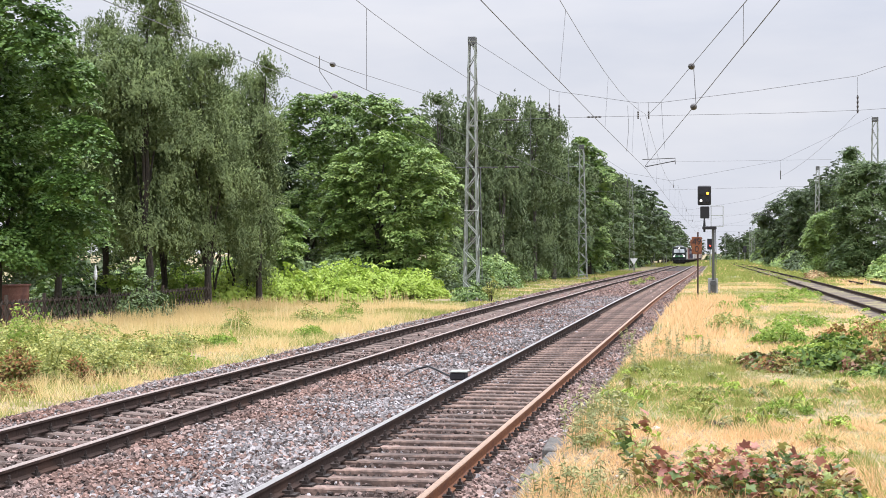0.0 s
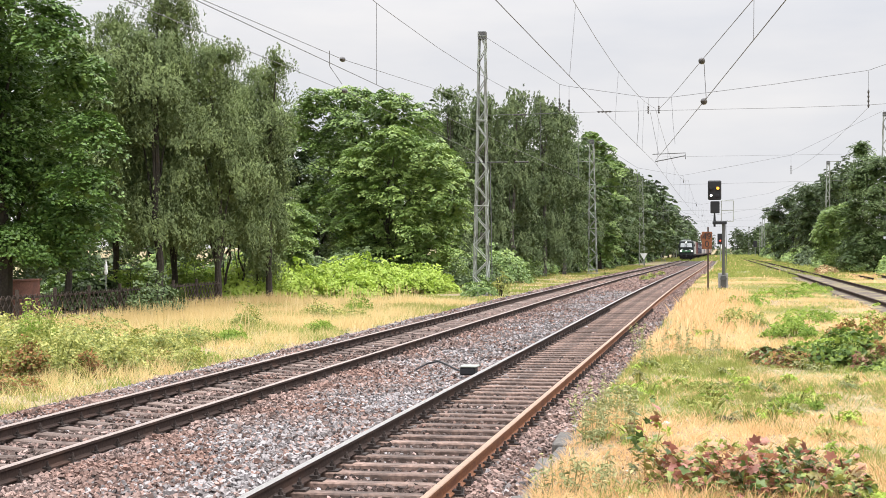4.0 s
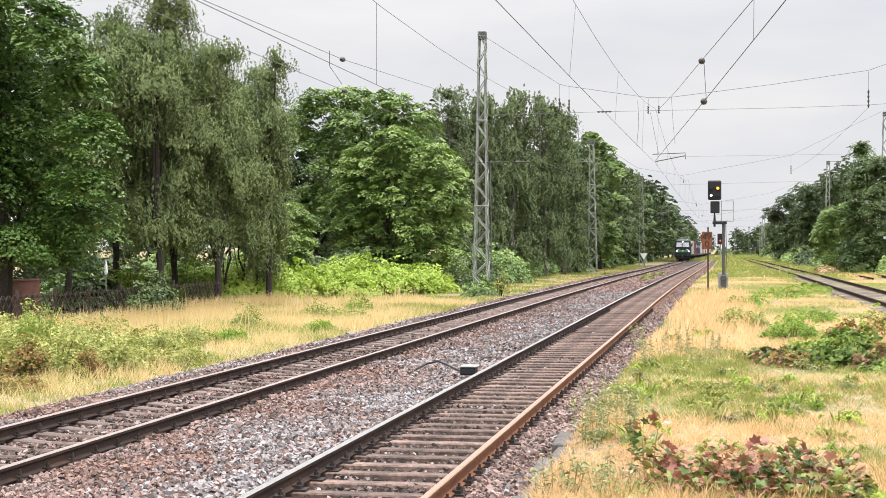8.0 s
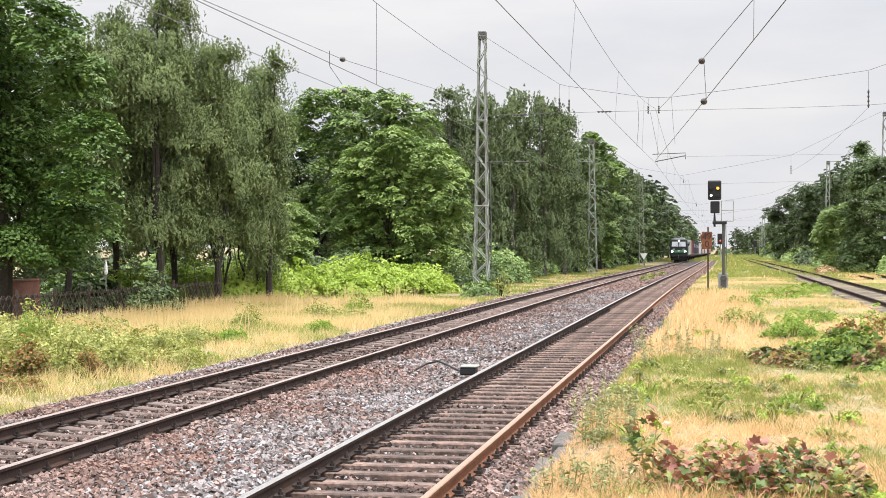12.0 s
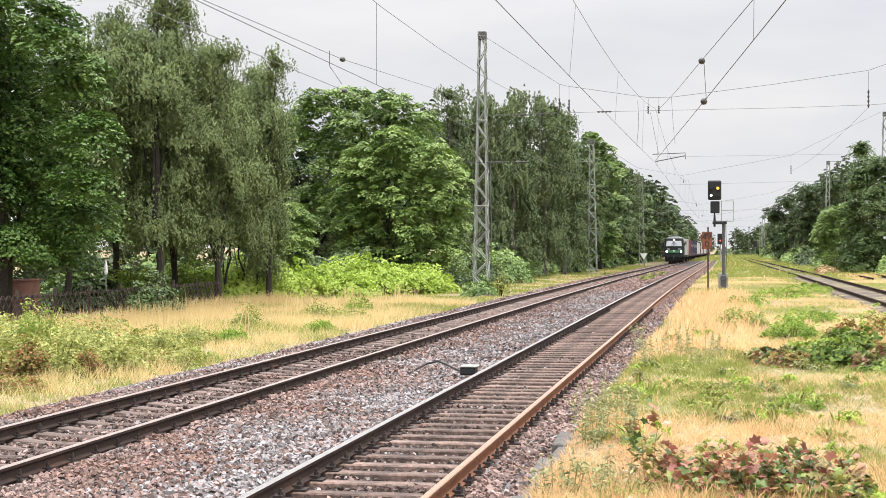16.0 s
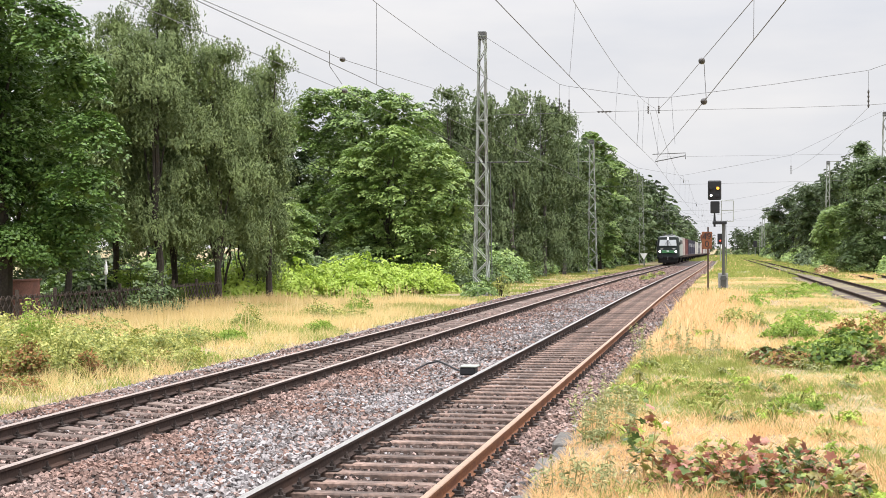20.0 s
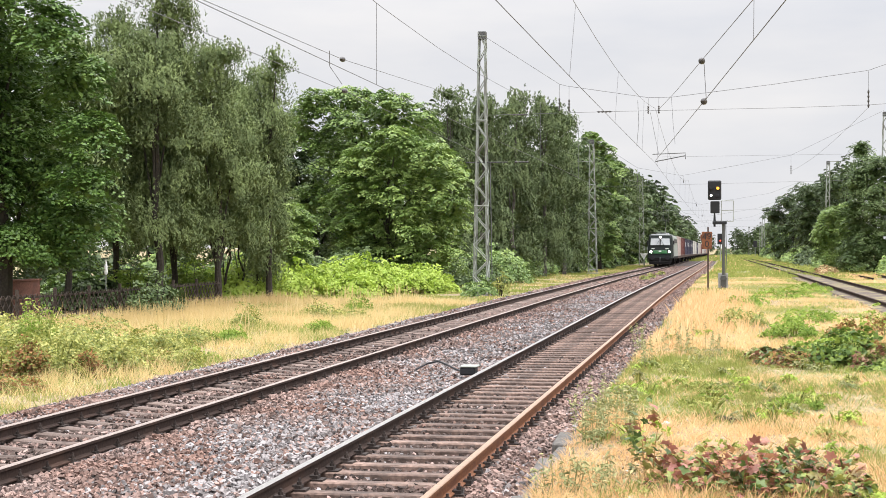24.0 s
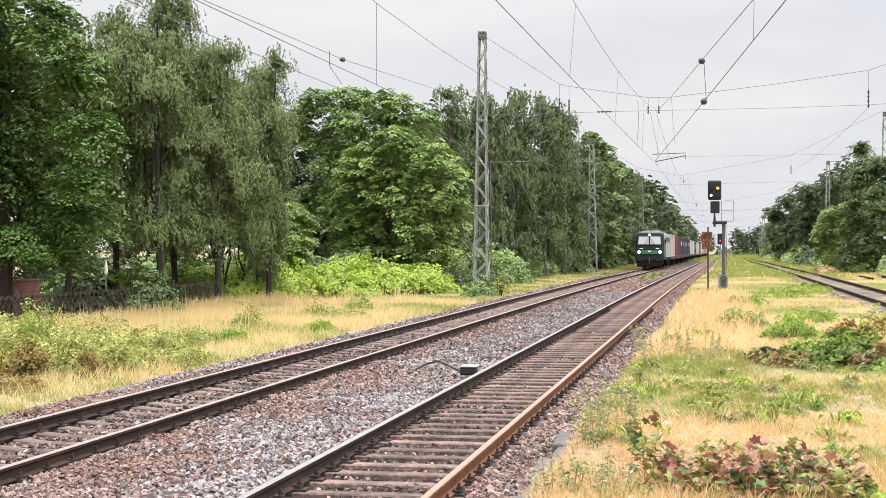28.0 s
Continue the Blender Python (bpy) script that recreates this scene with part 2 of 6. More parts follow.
def put(name, me, material, parent, label="", m=None):
    """An object on a mesh, under a thing or a part."""
    ob = new(name, me)
    for one in material if isinstance(material, (list, tuple)) else [material]:
        if len(me.materials) < (len(material) if isinstance(material, (list, tuple)) else 1):
            me.materials.append(one)
    ob.parent = parent
    if m is not None:
        ob.matrix_basis = m
    if label:
        tagged(ob, label)
    return ob


def part(name, bm, material, parent, label="", m=None, smooth=False):
    me = bpy.data.meshes.new(name)
    bmesh.ops.recalc_face_normals(bm, faces=bm.faces)
    bm.to_mesh(me)
    bm.free()
    if smooth:
        me.shade_smooth()
    return put(name, me, material, parent, label, m)


def box(bm, x0, x1, y0, y1, z0, z1, bevel=0.0):
    v = [bm.verts.new((x, y, z)) for z in (z0, z1) for y in (y0, y1) for x in (x0, x1)]
    f = [bm.faces.new([v[i] for i in q]) for q in ((0, 2, 3, 1), (4, 5, 7, 6), (0, 1, 5, 4), (1, 3, 7, 5), (3, 2, 6, 7), (2, 0, 4, 6))]
    if bevel:
        edges = list({e for g in f for e in g.edges})
        bmesh.ops.bevel(bm, geom=edges, offset=bevel, segments=1, affect="EDGES")


def boxed(*dims, bevel=0.0):
    bm = bmesh.new()
    box(bm, *dims, bevel=bevel)
    return bm


def tube(bm, pts, radii, n=6):
    """A tube through points, with one radius or one for each point."""
    pts = [Vector(p) for p in pts]
    radii = radii if isinstance(radii, (list, tuple)) else [radii] * len(pts)
    rings = []
    for i, p in enumerate(pts):
        d = (pts[min(i + 1, len(pts) - 1)] - pts[max(i - 1, 0)]).normalized()
        a = d.cross(Vector((0, 0, 1)) if abs(d.z) < 0.9 else Vector((1, 0, 0))).normalized()
        b = d.cross(a)
        rings.append([bm.verts.new(p + (a * math.cos(2 * math.pi * k / n) + b * math.sin(2 * math.pi * k / n)) * radii[i]) for k in range(n)])
    for r, s in zip(rings, rings[1:]):
        for k in range(n):
            bm.faces.new((r[k], r[(k + 1) % n], s[(k + 1) % n], s[k]))
    bm.faces.new(rings[0][::-1])
    bm.faces.new(rings[-1])


def tubed(pts, radii, n=6):
    bm = bmesh.new()
    tube(bm, pts, radii, n)
    return bm


def prism(bm, outline, y0, y1, at=(0, 0)):
    """An outline in x and z, drawn out along y."""
    a = [bm.verts.new((x + at[0], y0, z + at[1])) for x, z in outline]
    b = [bm.verts.new((x + at[0], y1, z + at[1])) for x, z in outline]
    n = len(outline)
    for i in range(n):
        bm.faces.new((a[i], a[(i + 1) % n], b[(i + 1) % n], b[i]))
    bm.faces.new(a[::-1])
    bm.faces.new(b)


def unit(v):
    return v / np.maximum(np.linalg.norm(v, axis=1, keepdims=True), 1e-9)


def leaf_quads(rng, at, facing, length, width, hang=0.0):
    """Diamond leaves at points, facing along given normals, with their own turns; hang: how far they point downwards."""
    n = len(at)
    a = unit(np.cross(facing, rng.normal(size=(n, 3))))
    if hang:
        a = unit(a * (1 - hang) + np.array([0, 0, -1.0]) * hang)
    b = unit(np.cross(facing, a))
    l = (length * rng.uniform(0.7, 1.3, (n, 1))) / 2
    w = (width * rng.uniform(0.7, 1.3, (n, 1))) / 2
    dip = facing * l * 0.25
    return np.stack([at - a * l, at + b * w + dip, at + a * l, at - b * w + dip], axis=1).reshape(-1, 3)


def value_noise(x, y, seed, size):
    """Smooth noise from 0 to 1 over the plan, on arrays."""
    g = np.random.RandomState(seed).rand(256, 256)
    u, v = np.asarray(x) / size + 97.3, np.asarray(y) / size + 41.7
    i, j = np.floor(u).astype(int), np.floor(v).astype(int)
    fu, fv = u - i, v - j
    fu, fv = fu * fu * (3 - 2 * fu), fv * fv * (3 - 2 * fv)
    i0, i1, j0, j1 = i % 256, (i + 1) % 256, j % 256, (j + 1) % 256
    return (g[i0, j0] * (1 - fu) + g[i1, j0] * fu) * (1 - fv) + (g[i0, j1] * (1 - fu) + g[i1, j1] * fu) * fv


# ---- ground and track bed ----
TRACK_R, TRACK_L = -3.19, -7.46
SLEEPER_STEP = 0.585


def ground_height(x, y):
    x, y = np.asarray(x, float), np.asarray(y, float)
    left = np.clip((-9.4 - x) / 0.9, 0, 1)
    right = np.clip((x + 1.72) / 0.22, 0, 1)
    z = -0.34 + left * 0.04 + right * 0.40
    z = z + (value_noise(x, y, 5, 3.0) - 0.5) * 0.10 * np.maximum(left, right)
    z = z - 0.06 * np.exp(-((x - (6.2 - (y - 40) * 0.0087)) / 1.3) ** 2)
    return z


def bed_height(x, y):
    """The top of the ballast: full between and beside the sleepers, shoulders at the edges."""
    x = np.asarray(x, float)
    z = np.full_like(x, -0.20)
    z = np.where(np.abs(x - TRACK_R) < 0.72, -0.232, z)
    z = np.where(np.abs(x - TRACK_L) < 0.72, -0.23, z)
    z = np.where((np.abs(x - TRACK_R) > 0.92) & (np.abs(x - TRACK_L) > 0.92), -0.168, z)
    z = z - np.clip((-9.15 - x) / 0.8, 0, 1) * 0.14 - np.clip((x + 1.75) / 0.3, 0, 1) * 0.06
    return z + (value_noise(x, y, 11, 0.7) - 0.5) * 0.05


def sheet(name, xs, ys, height, material, label, kind="structure", category="ground"):
    gx, gy = np.meshgrid(xs, ys)
    v = np.stack([gx + bend_x(gy), gy, height(gx, gy) + bend_z(gy)], -1).reshape(-1, 3)
    nx, ny = len(xs), len(ys)
    i = (np.arange(ny - 1)[:, None] * nx + np.arange(nx - 1)[None, :]).ravel()
    me = indexed_mesh(name, v, np.stack([i, i + 1, i + nx + 1, i + nx], 1))
    me.materials.append(material)
    return tagged(new(name, me), label, category, kind=kind)


xs = np.concatenate([[-2500, -900, -300, -120, -60], np.arange(-40, -10.5, 1.0), np.arange(-10.5, -8.9, 0.2), [-6, -4], np.arange(-2.4, 0, 0.2), np.arange(0, 30, 1.0), [40, 80, 200, 700, 2500]])
ys = np.concatenate([[-600, -100, -20], np.arange(0, 90, 1.0), np.arange(90, 300, 10), np.arange(310, 460, 10), [600, 900, 1000, 3000]])
sheet("ground", xs, ys, ground_height, M_SOIL, "dry trackside ground with thatch and low weeds")
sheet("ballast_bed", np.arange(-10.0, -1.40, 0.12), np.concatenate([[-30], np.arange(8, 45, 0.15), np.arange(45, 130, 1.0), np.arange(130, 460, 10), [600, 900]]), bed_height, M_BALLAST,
      "rust-brown crushed stone track bed, near black for the shade between stones", category="ballast")


def stones(name, count, x0, x1, y0, y1, size, material, label, seed, bias=1.0, keep=None):
    """Angular stones strewn over the bed."""
    rng = np.random.RandomState(seed)
    x = rng.uniform(x0, x1, count)
    y = y0 + (y1 - y0) * rng.uniform(0, 1, count) ** bias
    if keep is not None:
        k = keep(x, y, rng)
        x, y = x[k], y[k]
    n = len(x)
    s = size * rng.uniform(0.55, 1.35, n)
    z = bed_height(x, y) + s * 0.15 + rng.uniform(-0.028, 0.022, n)
    base = np.array([[i, j, k] for k in (-1, 1) for j in (-1, 1) for i in (-1, 1)], float)
    v = base[None] + rng.uniform(-0.42, 0.42, (n, 8, 3))
    v = v * (rng.uniform(0.65, 1.15, (n, 1, 3)) * np.array([1.05, 0.74, 0.5]))
    az, tx, ty = rng.uniform(0, 2 * math.pi, n), rng.normal(0, 0.6, n), rng.normal(0, 0.6, n)
    v[..., 1], v[..., 2] = v[..., 1] * np.cos(tx)[:, None] - v[..., 2] * np.sin(tx)[:, None], v[..., 1] * np.sin(tx)[:, None] + v[..., 2] * np.cos(tx)[:, None]
    v[..., 0], v[..., 2] = v[..., 0] * np.cos(ty)[:, None] + v[..., 2] * np.sin(ty)[:, None], v[..., 2] * np.cos(ty)[:, None] - v[..., 0] * np.sin(ty)[:, None]
    v[..., 0], v[..., 1] = v[..., 0] * np.cos(az)[:, None] - v[..., 1] * np.sin(az)[:, None], v[..., 0] * np.sin(az)[:, None] + v[..., 1] * np.cos(az)[:, None]
    v = v * (s * 0.42)[:, None, None] + np.stack([x + bend_x(y), y, z + bend_z(y)], 1)[:, None]
    f = np.array([[0, 2, 3, 1], [4, 5, 7, 6], [0, 1, 5, 4], [1, 3, 7, 5], [3, 2, 6, 7], [2, 0, 4, 6]])
    faces = (f[None] + 8 * np.arange(n)[:, None, None]).reshape(-1, 4)
    me = indexed_mesh(name, v.reshape(-1, 3), faces)
    me.shade_flat()
    me.materials.append(material)
    return tagged(new(name, me), label, "ballast", kind="stuff")


def off_sleepers(x, y, rng):
    """Fewer stones on top of the sleepers and none on the rails."""
    in_r, in_l = np.abs(x - TRACK_R) < 0.90, np.abs(x - TRACK_L) < 0.90
    phase = (y / SLEEPER_STEP) % 1.0
    on = (in_r | in_l) & (np.abs(phase - 0.5) < 0.24)
    rail = (np.abs(np.abs(x - TRACK_R) - 0.753) < 0.08) | (np.abs(np.abs(x - TRACK_L) - 0.753) < 0.08)
    return ~rail & (~on | (rng.rand(len(x)) < 0.025)) & (~in_r | (rng.rand(len(x)) < 0.3)) & (~in_l | (rng.rand(len(x)) < 0.85))


def fresh(x, y):
    """Fresh pale stones lie along the worn track, rust-brown ones along the other."""
    return value_noise(x, y, 21, 1.3) * 0.55 + np.interp(x, [-9.7, -8.6, -7.0, -5.7, -4.9, -4.1, -2.4, -1.5], [0.30, 0.2, -0.4, 0.30, 0.50, 0.46, -0.4, 0.34])


def rusty(x, y, rng):
    return off_sleepers(x, y, rng) & (fresh(x, y) + rng.normal(0, 0.26, len(x)) < 0.62)


def pale(x, y, rng):
    return off_sleepers(x, y, rng) & (fresh(x, y) + rng.normal(0, 0.26, len(x)) > 0.62)


stones("ballast_stones", 82000, -9.7, -1.48, 10.5, 28, 0.058, M_STONE, "loose grey and reddish crushed ballast stones", 3, 1.35, rusty)
stones("pale_ballast_stones", 82000, -9.7, -1.48, 10.5, 28, 0.057, M_STONE_PALE, "fresh pale grey ballast stones", 4, 1.35, pale)
stones("far_ballast_stones", 36000, -9.7, -1.5, 27, 75, 0.068, M_STONE, "grey and reddish ballast stones farther along", 6, 1.2, rusty)
stones("far_pale_ballast_stones", 36000, -9.7, -1.5, 27, 75, 0.068, M_STONE_PALE, "pale grey ballast stones farther along", 8, 1.2, pale)


# ---- tracks ----
RAIL = [(-0.07, -0.15), (0.07, -0.15), (0.07, -0.138), (0.012, -0.122), (0.010, -0.05), (0.035, -0.036), (0.035, -0.008), (0.028, 0.0),
        (-0.028, 0.0), (-0.035, -0.008), (-0.035, -0.036), (-0.010, -0.05), (-0.012, -0.122), (-0.07, -0.138)]


def rail(parent, x, y0, y1, side, top, label, z=0.0, off=0.0):
    bm = bmesh.new()
    stations = [y0, 30] + list(range(60, 300, 15)) + list(range(300, 450, 30)) + [450, 600, 900]
    stations = [s for s in stations if y0 <= s < y1] + [y1]
    rings = [[bm.verts.new((px + x + float(bend_x(s + off)), s, pz + z + float(bend_z(s + off)))) for px, pz in RAIL] for s in stations]
    for a, b in zip(rings, rings[1:]):
        for k in range(len(RAIL)):
            bm.faces.new((a[k], a[(k + 1) % len(RAIL)], b[(k + 1) % len(RAIL)], b[k]))
    bm.normal_update()
    for f in bm.faces:
        c = f.calc_center_median()
        if c.z - float(bend_z(c.y + off)) > z - 0.006:
            f.material_index = 1
    return part("rail", bm, [side, top], parent, label)


def wooden_sleeper():
    bm = boxed(-1.28, 1.28, -0.10, 0.10, -0.30, -0.165, bevel=0.015)
    for v in bm.verts:
        v.co.z += noise.noise(v.co * 3) * 0.008
    return bm


def concrete_sleeper():
    """High ends under the rails and a lower, narrower waist."""
    bm = bmesh.new()
    rings = []
    for x, w, z in ((-1.3, 0.085, -0.20), (-1.05, 0.095, -0.17), (-0.6, 0.088, -0.165), (-0.3, 0.064, -0.19), (0.3, 0.064, -0.19), (0.6, 0.088, -0.165), (1.05, 0.095, -0.17), (1.3, 0.085, -0.20)):
        rings.append([bm.verts.new(p) for p in ((x, -w - 0.03, -0.33), (x, -w, z - 0.02), (x, -w + 0.03, z), (x, w - 0.03, z), (x, w, z - 0.02), (x, w + 0.03, -0.33))])
    for r, s in zip(rings, rings[1:]):
        for k in range(6):
            bm.faces.new((r[k], s[k], s[(k + 1) % 6], r[(k + 1) % 6]))
    bm.faces.new(rings[0])
    bm.faces.new(rings[-1][::-1])
    return bm


def fastener():
    """A ribbed plate, a clamp on the rail's foot and its bolt; the rail is on the -x side."""
    bm = bmesh.new()
    box(bm, 0.03, 0.18, -0.08, 0.08, -0.168, -0.148)
    box(bm, 0.045, 0.125, -0.055, 0.055, -0.148, -0.115)
    tube(bm, [(0.10, 0, -0.115), (0.10, 0, -0.085)], 0.026, 6)
    tube(bm, [(0.10, 0, -0.085), (0.10, 0, -0.055)], 0.014, 6)
    return bm


def track(name, x, label, make, sleeper_mat, rails, y0, first, count, fasteners, clip_size=1.0):
    t = thing(name, label, "track", (x, 0, 0), kind="structure")
    for side, mats, words in ((-1, rails[0], rails[2]), (1, rails[1], rails[3])):
        rail(t, side * 0.753, y0, 900, mats[0], mats[1], words)
    bm = make()
    me = bpy.data.meshes.new("sleeper")
    bmesh.ops.recalc_face_normals(bm, faces=bm.faces)
    bm.to_mesh(me)
    bm.free()
    rng = random.Random(7)
    for i in range(count):
        y = (first + i + 0.5) * SLEEPER_STEP
        put("sleeper", me, sleeper_mat, t, m=pose(rng.uniform(-0.03, 0.03) + float(bend_x(y)), y + rng.uniform(-0.02, 0.02), rng.uniform(-0.006, 0.004) + float(bend_z(y)), 0, 0, rng.uniform(-0.6, 0.6)))
    far = bmesh.new()
    for i in [*range(-50 - first, 0), *range(count, 900)]:
        y = (first + i + 0.5) * SLEEPER_STEP
        bx, bz = float(bend_x(y)), float(bend_z(y))
        box(far, bx - 1.28, bx + 1.28, y - 0.12, y + 0.12, bz - 0.30, bz - 0.168)
    tagged(part("far_sleepers", far, sleeper_mat, t, "sleepers receding in the distance"), kind="stuff")
    bm = fastener()
    clip = bpy.data.meshes.new("rail_fastener")
    bmesh.ops.recalc_face_normals(bm, faces=bm.faces)
    bm.to_mesh(clip)
    bm.free()
    for i in range(fasteners):
        y = (first + i + 0.5) * SLEEPER_STEP
        for s in (-1, 1):
            for turn in (0, 180):
                put("rail_fastener", clip, M_CLIP, t, m=pose(s * 0.753, y, 0, 0, 0, turn) @ Matrix.Diagonal((clip_size, clip_size, 1, 1)))
    return t


track("track_1", TRACK_R, "worn track on brown sleepers with one rusty orange rail", wooden_sleeper, M_SLEEPER,
      ((M_RAIL, M_RAIL_TOP), (M_RUST, M_RUST_TOP), "dark rail with a shiny head", "orange rusty rail"), -20, 14, 250, 75)
track("track_2", TRACK_L, "track on dusty concrete sleepers with dark rails", concrete_sleeper, M_CONCRETE_SLEEPER,
      ((M_RAIL, M_RAIL_WORN), (M_RAIL, M_RAIL_WORN), "dark brown rail", "dark brown rail"), -20, 18, 250, 75, 0.72)

M_OLD_SLEEPER = mat("decayed_dark_sleeper", (0.07, 0.055, 0.046), 0.95, vary=0.4, scale=3, grain=22, bump=0.6, stain=(0.13, 0.105, 0.06), amount=0.4, spec=0.1, per="object")
siding = thing("track_3", "overgrown siding with dark rusty rails in the grass", "track", (6.2, 40, 0.24), kind="structure", rz=0.5)
for s in (-0.753, 0.753):
    rail(siding, s, -60, 700, M_RAIL, M_RAIL, "dark rusty rail", off=40)
bm = wooden_sleeper()
me = bpy.data.meshes.new("sleeper")
bm.to_mesh(me)
bm.free()
for i in range(140):
    put("sleeper", me, M_OLD_SLEEPER, siding, m=pose(float(bend_x(40 + i * 0.62)), i * 0.62, float(bend_z(40 + i * 0.62))))
stub = thing("track_4", "short rusty rails of a disused siding sunk in weeds", "track", (9.7, 92, 0.22), kind="structure", rz=0.5)
for s in (-0.753, 0.753):
    rail(stub, s, 0, 14, M_RAIL, M_RAIL, "dark rusty rail")
siding_bed = [(-1.5, -0.25), (-1.1, -0.145), (0, -0.16), (1.1, -0.145), (1.5, -0.25)]
bm = bmesh.new()
rings = [[bm.verts.new((x + float(bend_x(y + 40)), y, z + float(bend_z(y + 40)))) for x, z in siding_bed] for y in [-60] + list(range(10, 420, 15))]
for a, b in zip(rings, rings[1:]):
    for k in range(4):
        bm.faces.new((a[k], a[k + 1], b[k + 1], b[k]))
M_EARTH = mat("brown_earthy_bed", (0.085, 0.066, 0.055), 0.95, vary=0.4, scale=1.2, grain=14, bump=0.8, stain=(0.228, 0.198, 0.091), amount=0.45)
part("earth_bed", bm, M_EARTH, siding, "brown earthy bed between the rails")
# Brown stained gravel; its colour also holds the shadow between the sleepers.
M_GRAVEL = mat("brown_gravel_with_gap_shade", (0.065, 0.047, 0.04), 0.95, vary=0.25, scale=0.8, grain=40, bump=0.4, stain=(0.053, 0.038, 0.032), amount=0.4, per="island", spread=0.6)


def between_sleepers(x, y, rng):
    on = np.abs((y / SLEEPER_STEP) % 1.0 - 0.5) < 0.21
    return ~on | (rng.rand(len(x)) < 0.05)


stones("track_gravel", 9000, TRACK_R - 0.66, TRACK_R + 0.66, 10.5, 34, 0.066, M_GRAVEL, "brown stained gravel, darkened for the shade between the sleepers", 9, 1.3, between_sleepers)
stones("track_gravel", 8000, TRACK_L - 0.68, TRACK_L + 0.68, 13, 40, 0.062, M_GRAVEL, "brown stained gravel, darkened for the shade between the concrete sleepers", 10, 1.3, between_sleepers)
stones("distant_ballast_stones", 16000, -9.6, -1.6, 74, 190, 0.13, M_STONE, "grey ballast stones in the distance", 8, 1.3, off_sleepers)


# ---- masts and overhead lines ----
def lattice_mast(name, x, y, z0, height, foot, head, lean, label, group="lattice masts along the line", panels=15, arm=0, near=False):
    """Four angle-iron legs, tapering, with zigzag bracing on each face, a head box and a concrete foot."""
    t = thing(name, label, "mast", (x, y, z0 - (0.2 if y > 100 else 0)), group=group, follow=y > 200)
    part("footing", boxed(-foot * 0.62, foot * 0.62, -foot * 0.62, foot * 0.62, -0.3, 0.14, bevel=0.04), M_CONCRETE, t, "weathered concrete footing")

    def corner(sx, sy, f):
        w = (foot + (head - foot) * f) / 2
        return Vector((sx * w + lean * f, sy * w, 0.2 + (height - 0.2) * f))

    for sx in (-1, 1):
        for sy in (-1, 1):
            bm = bmesh.new()
            a, b = corner(sx, sy, 0), corner(sx, sy, 1)
            t1, t2 = 0.078, 0.015
            for w, d in ((t1, t2), (t2, t1)):
                lo = [bm.verts.new(a + Vector(p)) for p in ((0, 0, 0), (-sx * w, 0, 0), (-sx * w, -sy * d, 0), (0, -sy * d, 0))]
                hi = [bm.verts.new(b + Vector(p)) for p in ((0, 0, 0), (-sx * w, 0, 0), (-sx * w, -sy * d, 0), (0, -sy * d, 0))]
                for k in range(4):
                    bm.faces.new((lo[k], lo[(k + 1) % 4], hi[(k + 1) % 4], hi[k]))
                bm.faces.new(lo)
                bm.faces.new(hi)
            part("leg", bm, M_STEEL, t)
    web = bmesh.new()
    for (ax, ay), (bx, by) in (((-1, -1), (1, -1)), ((-1, 1), (1, 1)), ((-1, -1), (-1, 1)), ((1, -1), (1, 1))):
        for i in range(panels):
            f0, f1 = i / panels, (i + 1) / panels
            c0, c1 = ((ax, ay), (bx, by)) if i % 2 else ((bx, by), (ax, ay))
            if near:
                part("brace", tubed([corner(*c0, f0), corner(*c1, f1)], 0.026, 4), M_STEEL, t)
            else:
                tube(web, [corner(*c0, f0), corner(*c1, f1)], 0.026, 4)
        for f in (0.02, 0.33, 0.66, 0.985):
            tube(web, [corner(ax, ay, f), corner(bx, by, f)], 0.03, 4)
    tagged(part("bracing", web, M_STEEL, t), kind="stuff")
    part("head_plate", boxed(lean - head * 0.54, lean + head * 0.54, -head * 0.54, head * 0.54, height - 0.35, height + 0.05, bevel=0.02), M_DARK_STEEL, t, "dark steel head box")
    if arm:
        part("bracket", tubed([(lean, 0, height - 0.05), (lean + arm, 0, height + 0.02)], 0.05, 5), M_STEEL, t)
    return t


def insulator(parent, a, b, r=0.065, name="insulator"):
    """A ribbed rod between two points."""
    a, b = Vector(a), Vector(b)
    pts, radii = [], []
    n = 9
    for i in range(n):
        pts.append(a + (b - a) * (i / (n - 1)))
        radii.append(r if i % 2 else r * 0.45)
    return part(name, tubed(pts, radii, 7), M_INSUL, parent, "dark ribbed insulator")


mast_rows = [("lattice_mast", -11.5, 71.0, 12.84, 0.74, 0.36, 0.05, 17), ("lattice_mast", -11.6, 136.0, 12.4, 0.85, 0.42, -0.1, 15)]
for nm, x, y, h, foot, head, lean, pn in mast_rows:
    lattice_mast(nm, x, y, -0.3, h, foot, head, lean, "tall grey lattice steel mast beside the tracks", panels=pn, near=y < 140)
bar = bpy.data.objects["lattice_mast"]
part("cross_bar", tubed([(-0.75, 0, 6.5), (1.3, 0, 6.5)], 0.028, 5), M_DARK_STEEL, bar)
part("tension_rope", tubed([(0.45, -0.1, 6.5), (0.52, -0.12, 3.0), (0.55, -0.12, 1.0)], 0.02, 5), M_WIRE, bar)
first_far = lattice_mast("lattice_mast", -11.6, 209.0, -0.3, 12.4, 0.8, 0.42, -0.1, "grey lattice steel mast farther along the line", panels=10)
for y in (282, 352, 425, 500):
    copy_thing(first_far, pose(*bent((-11.6, y, -0.5))))
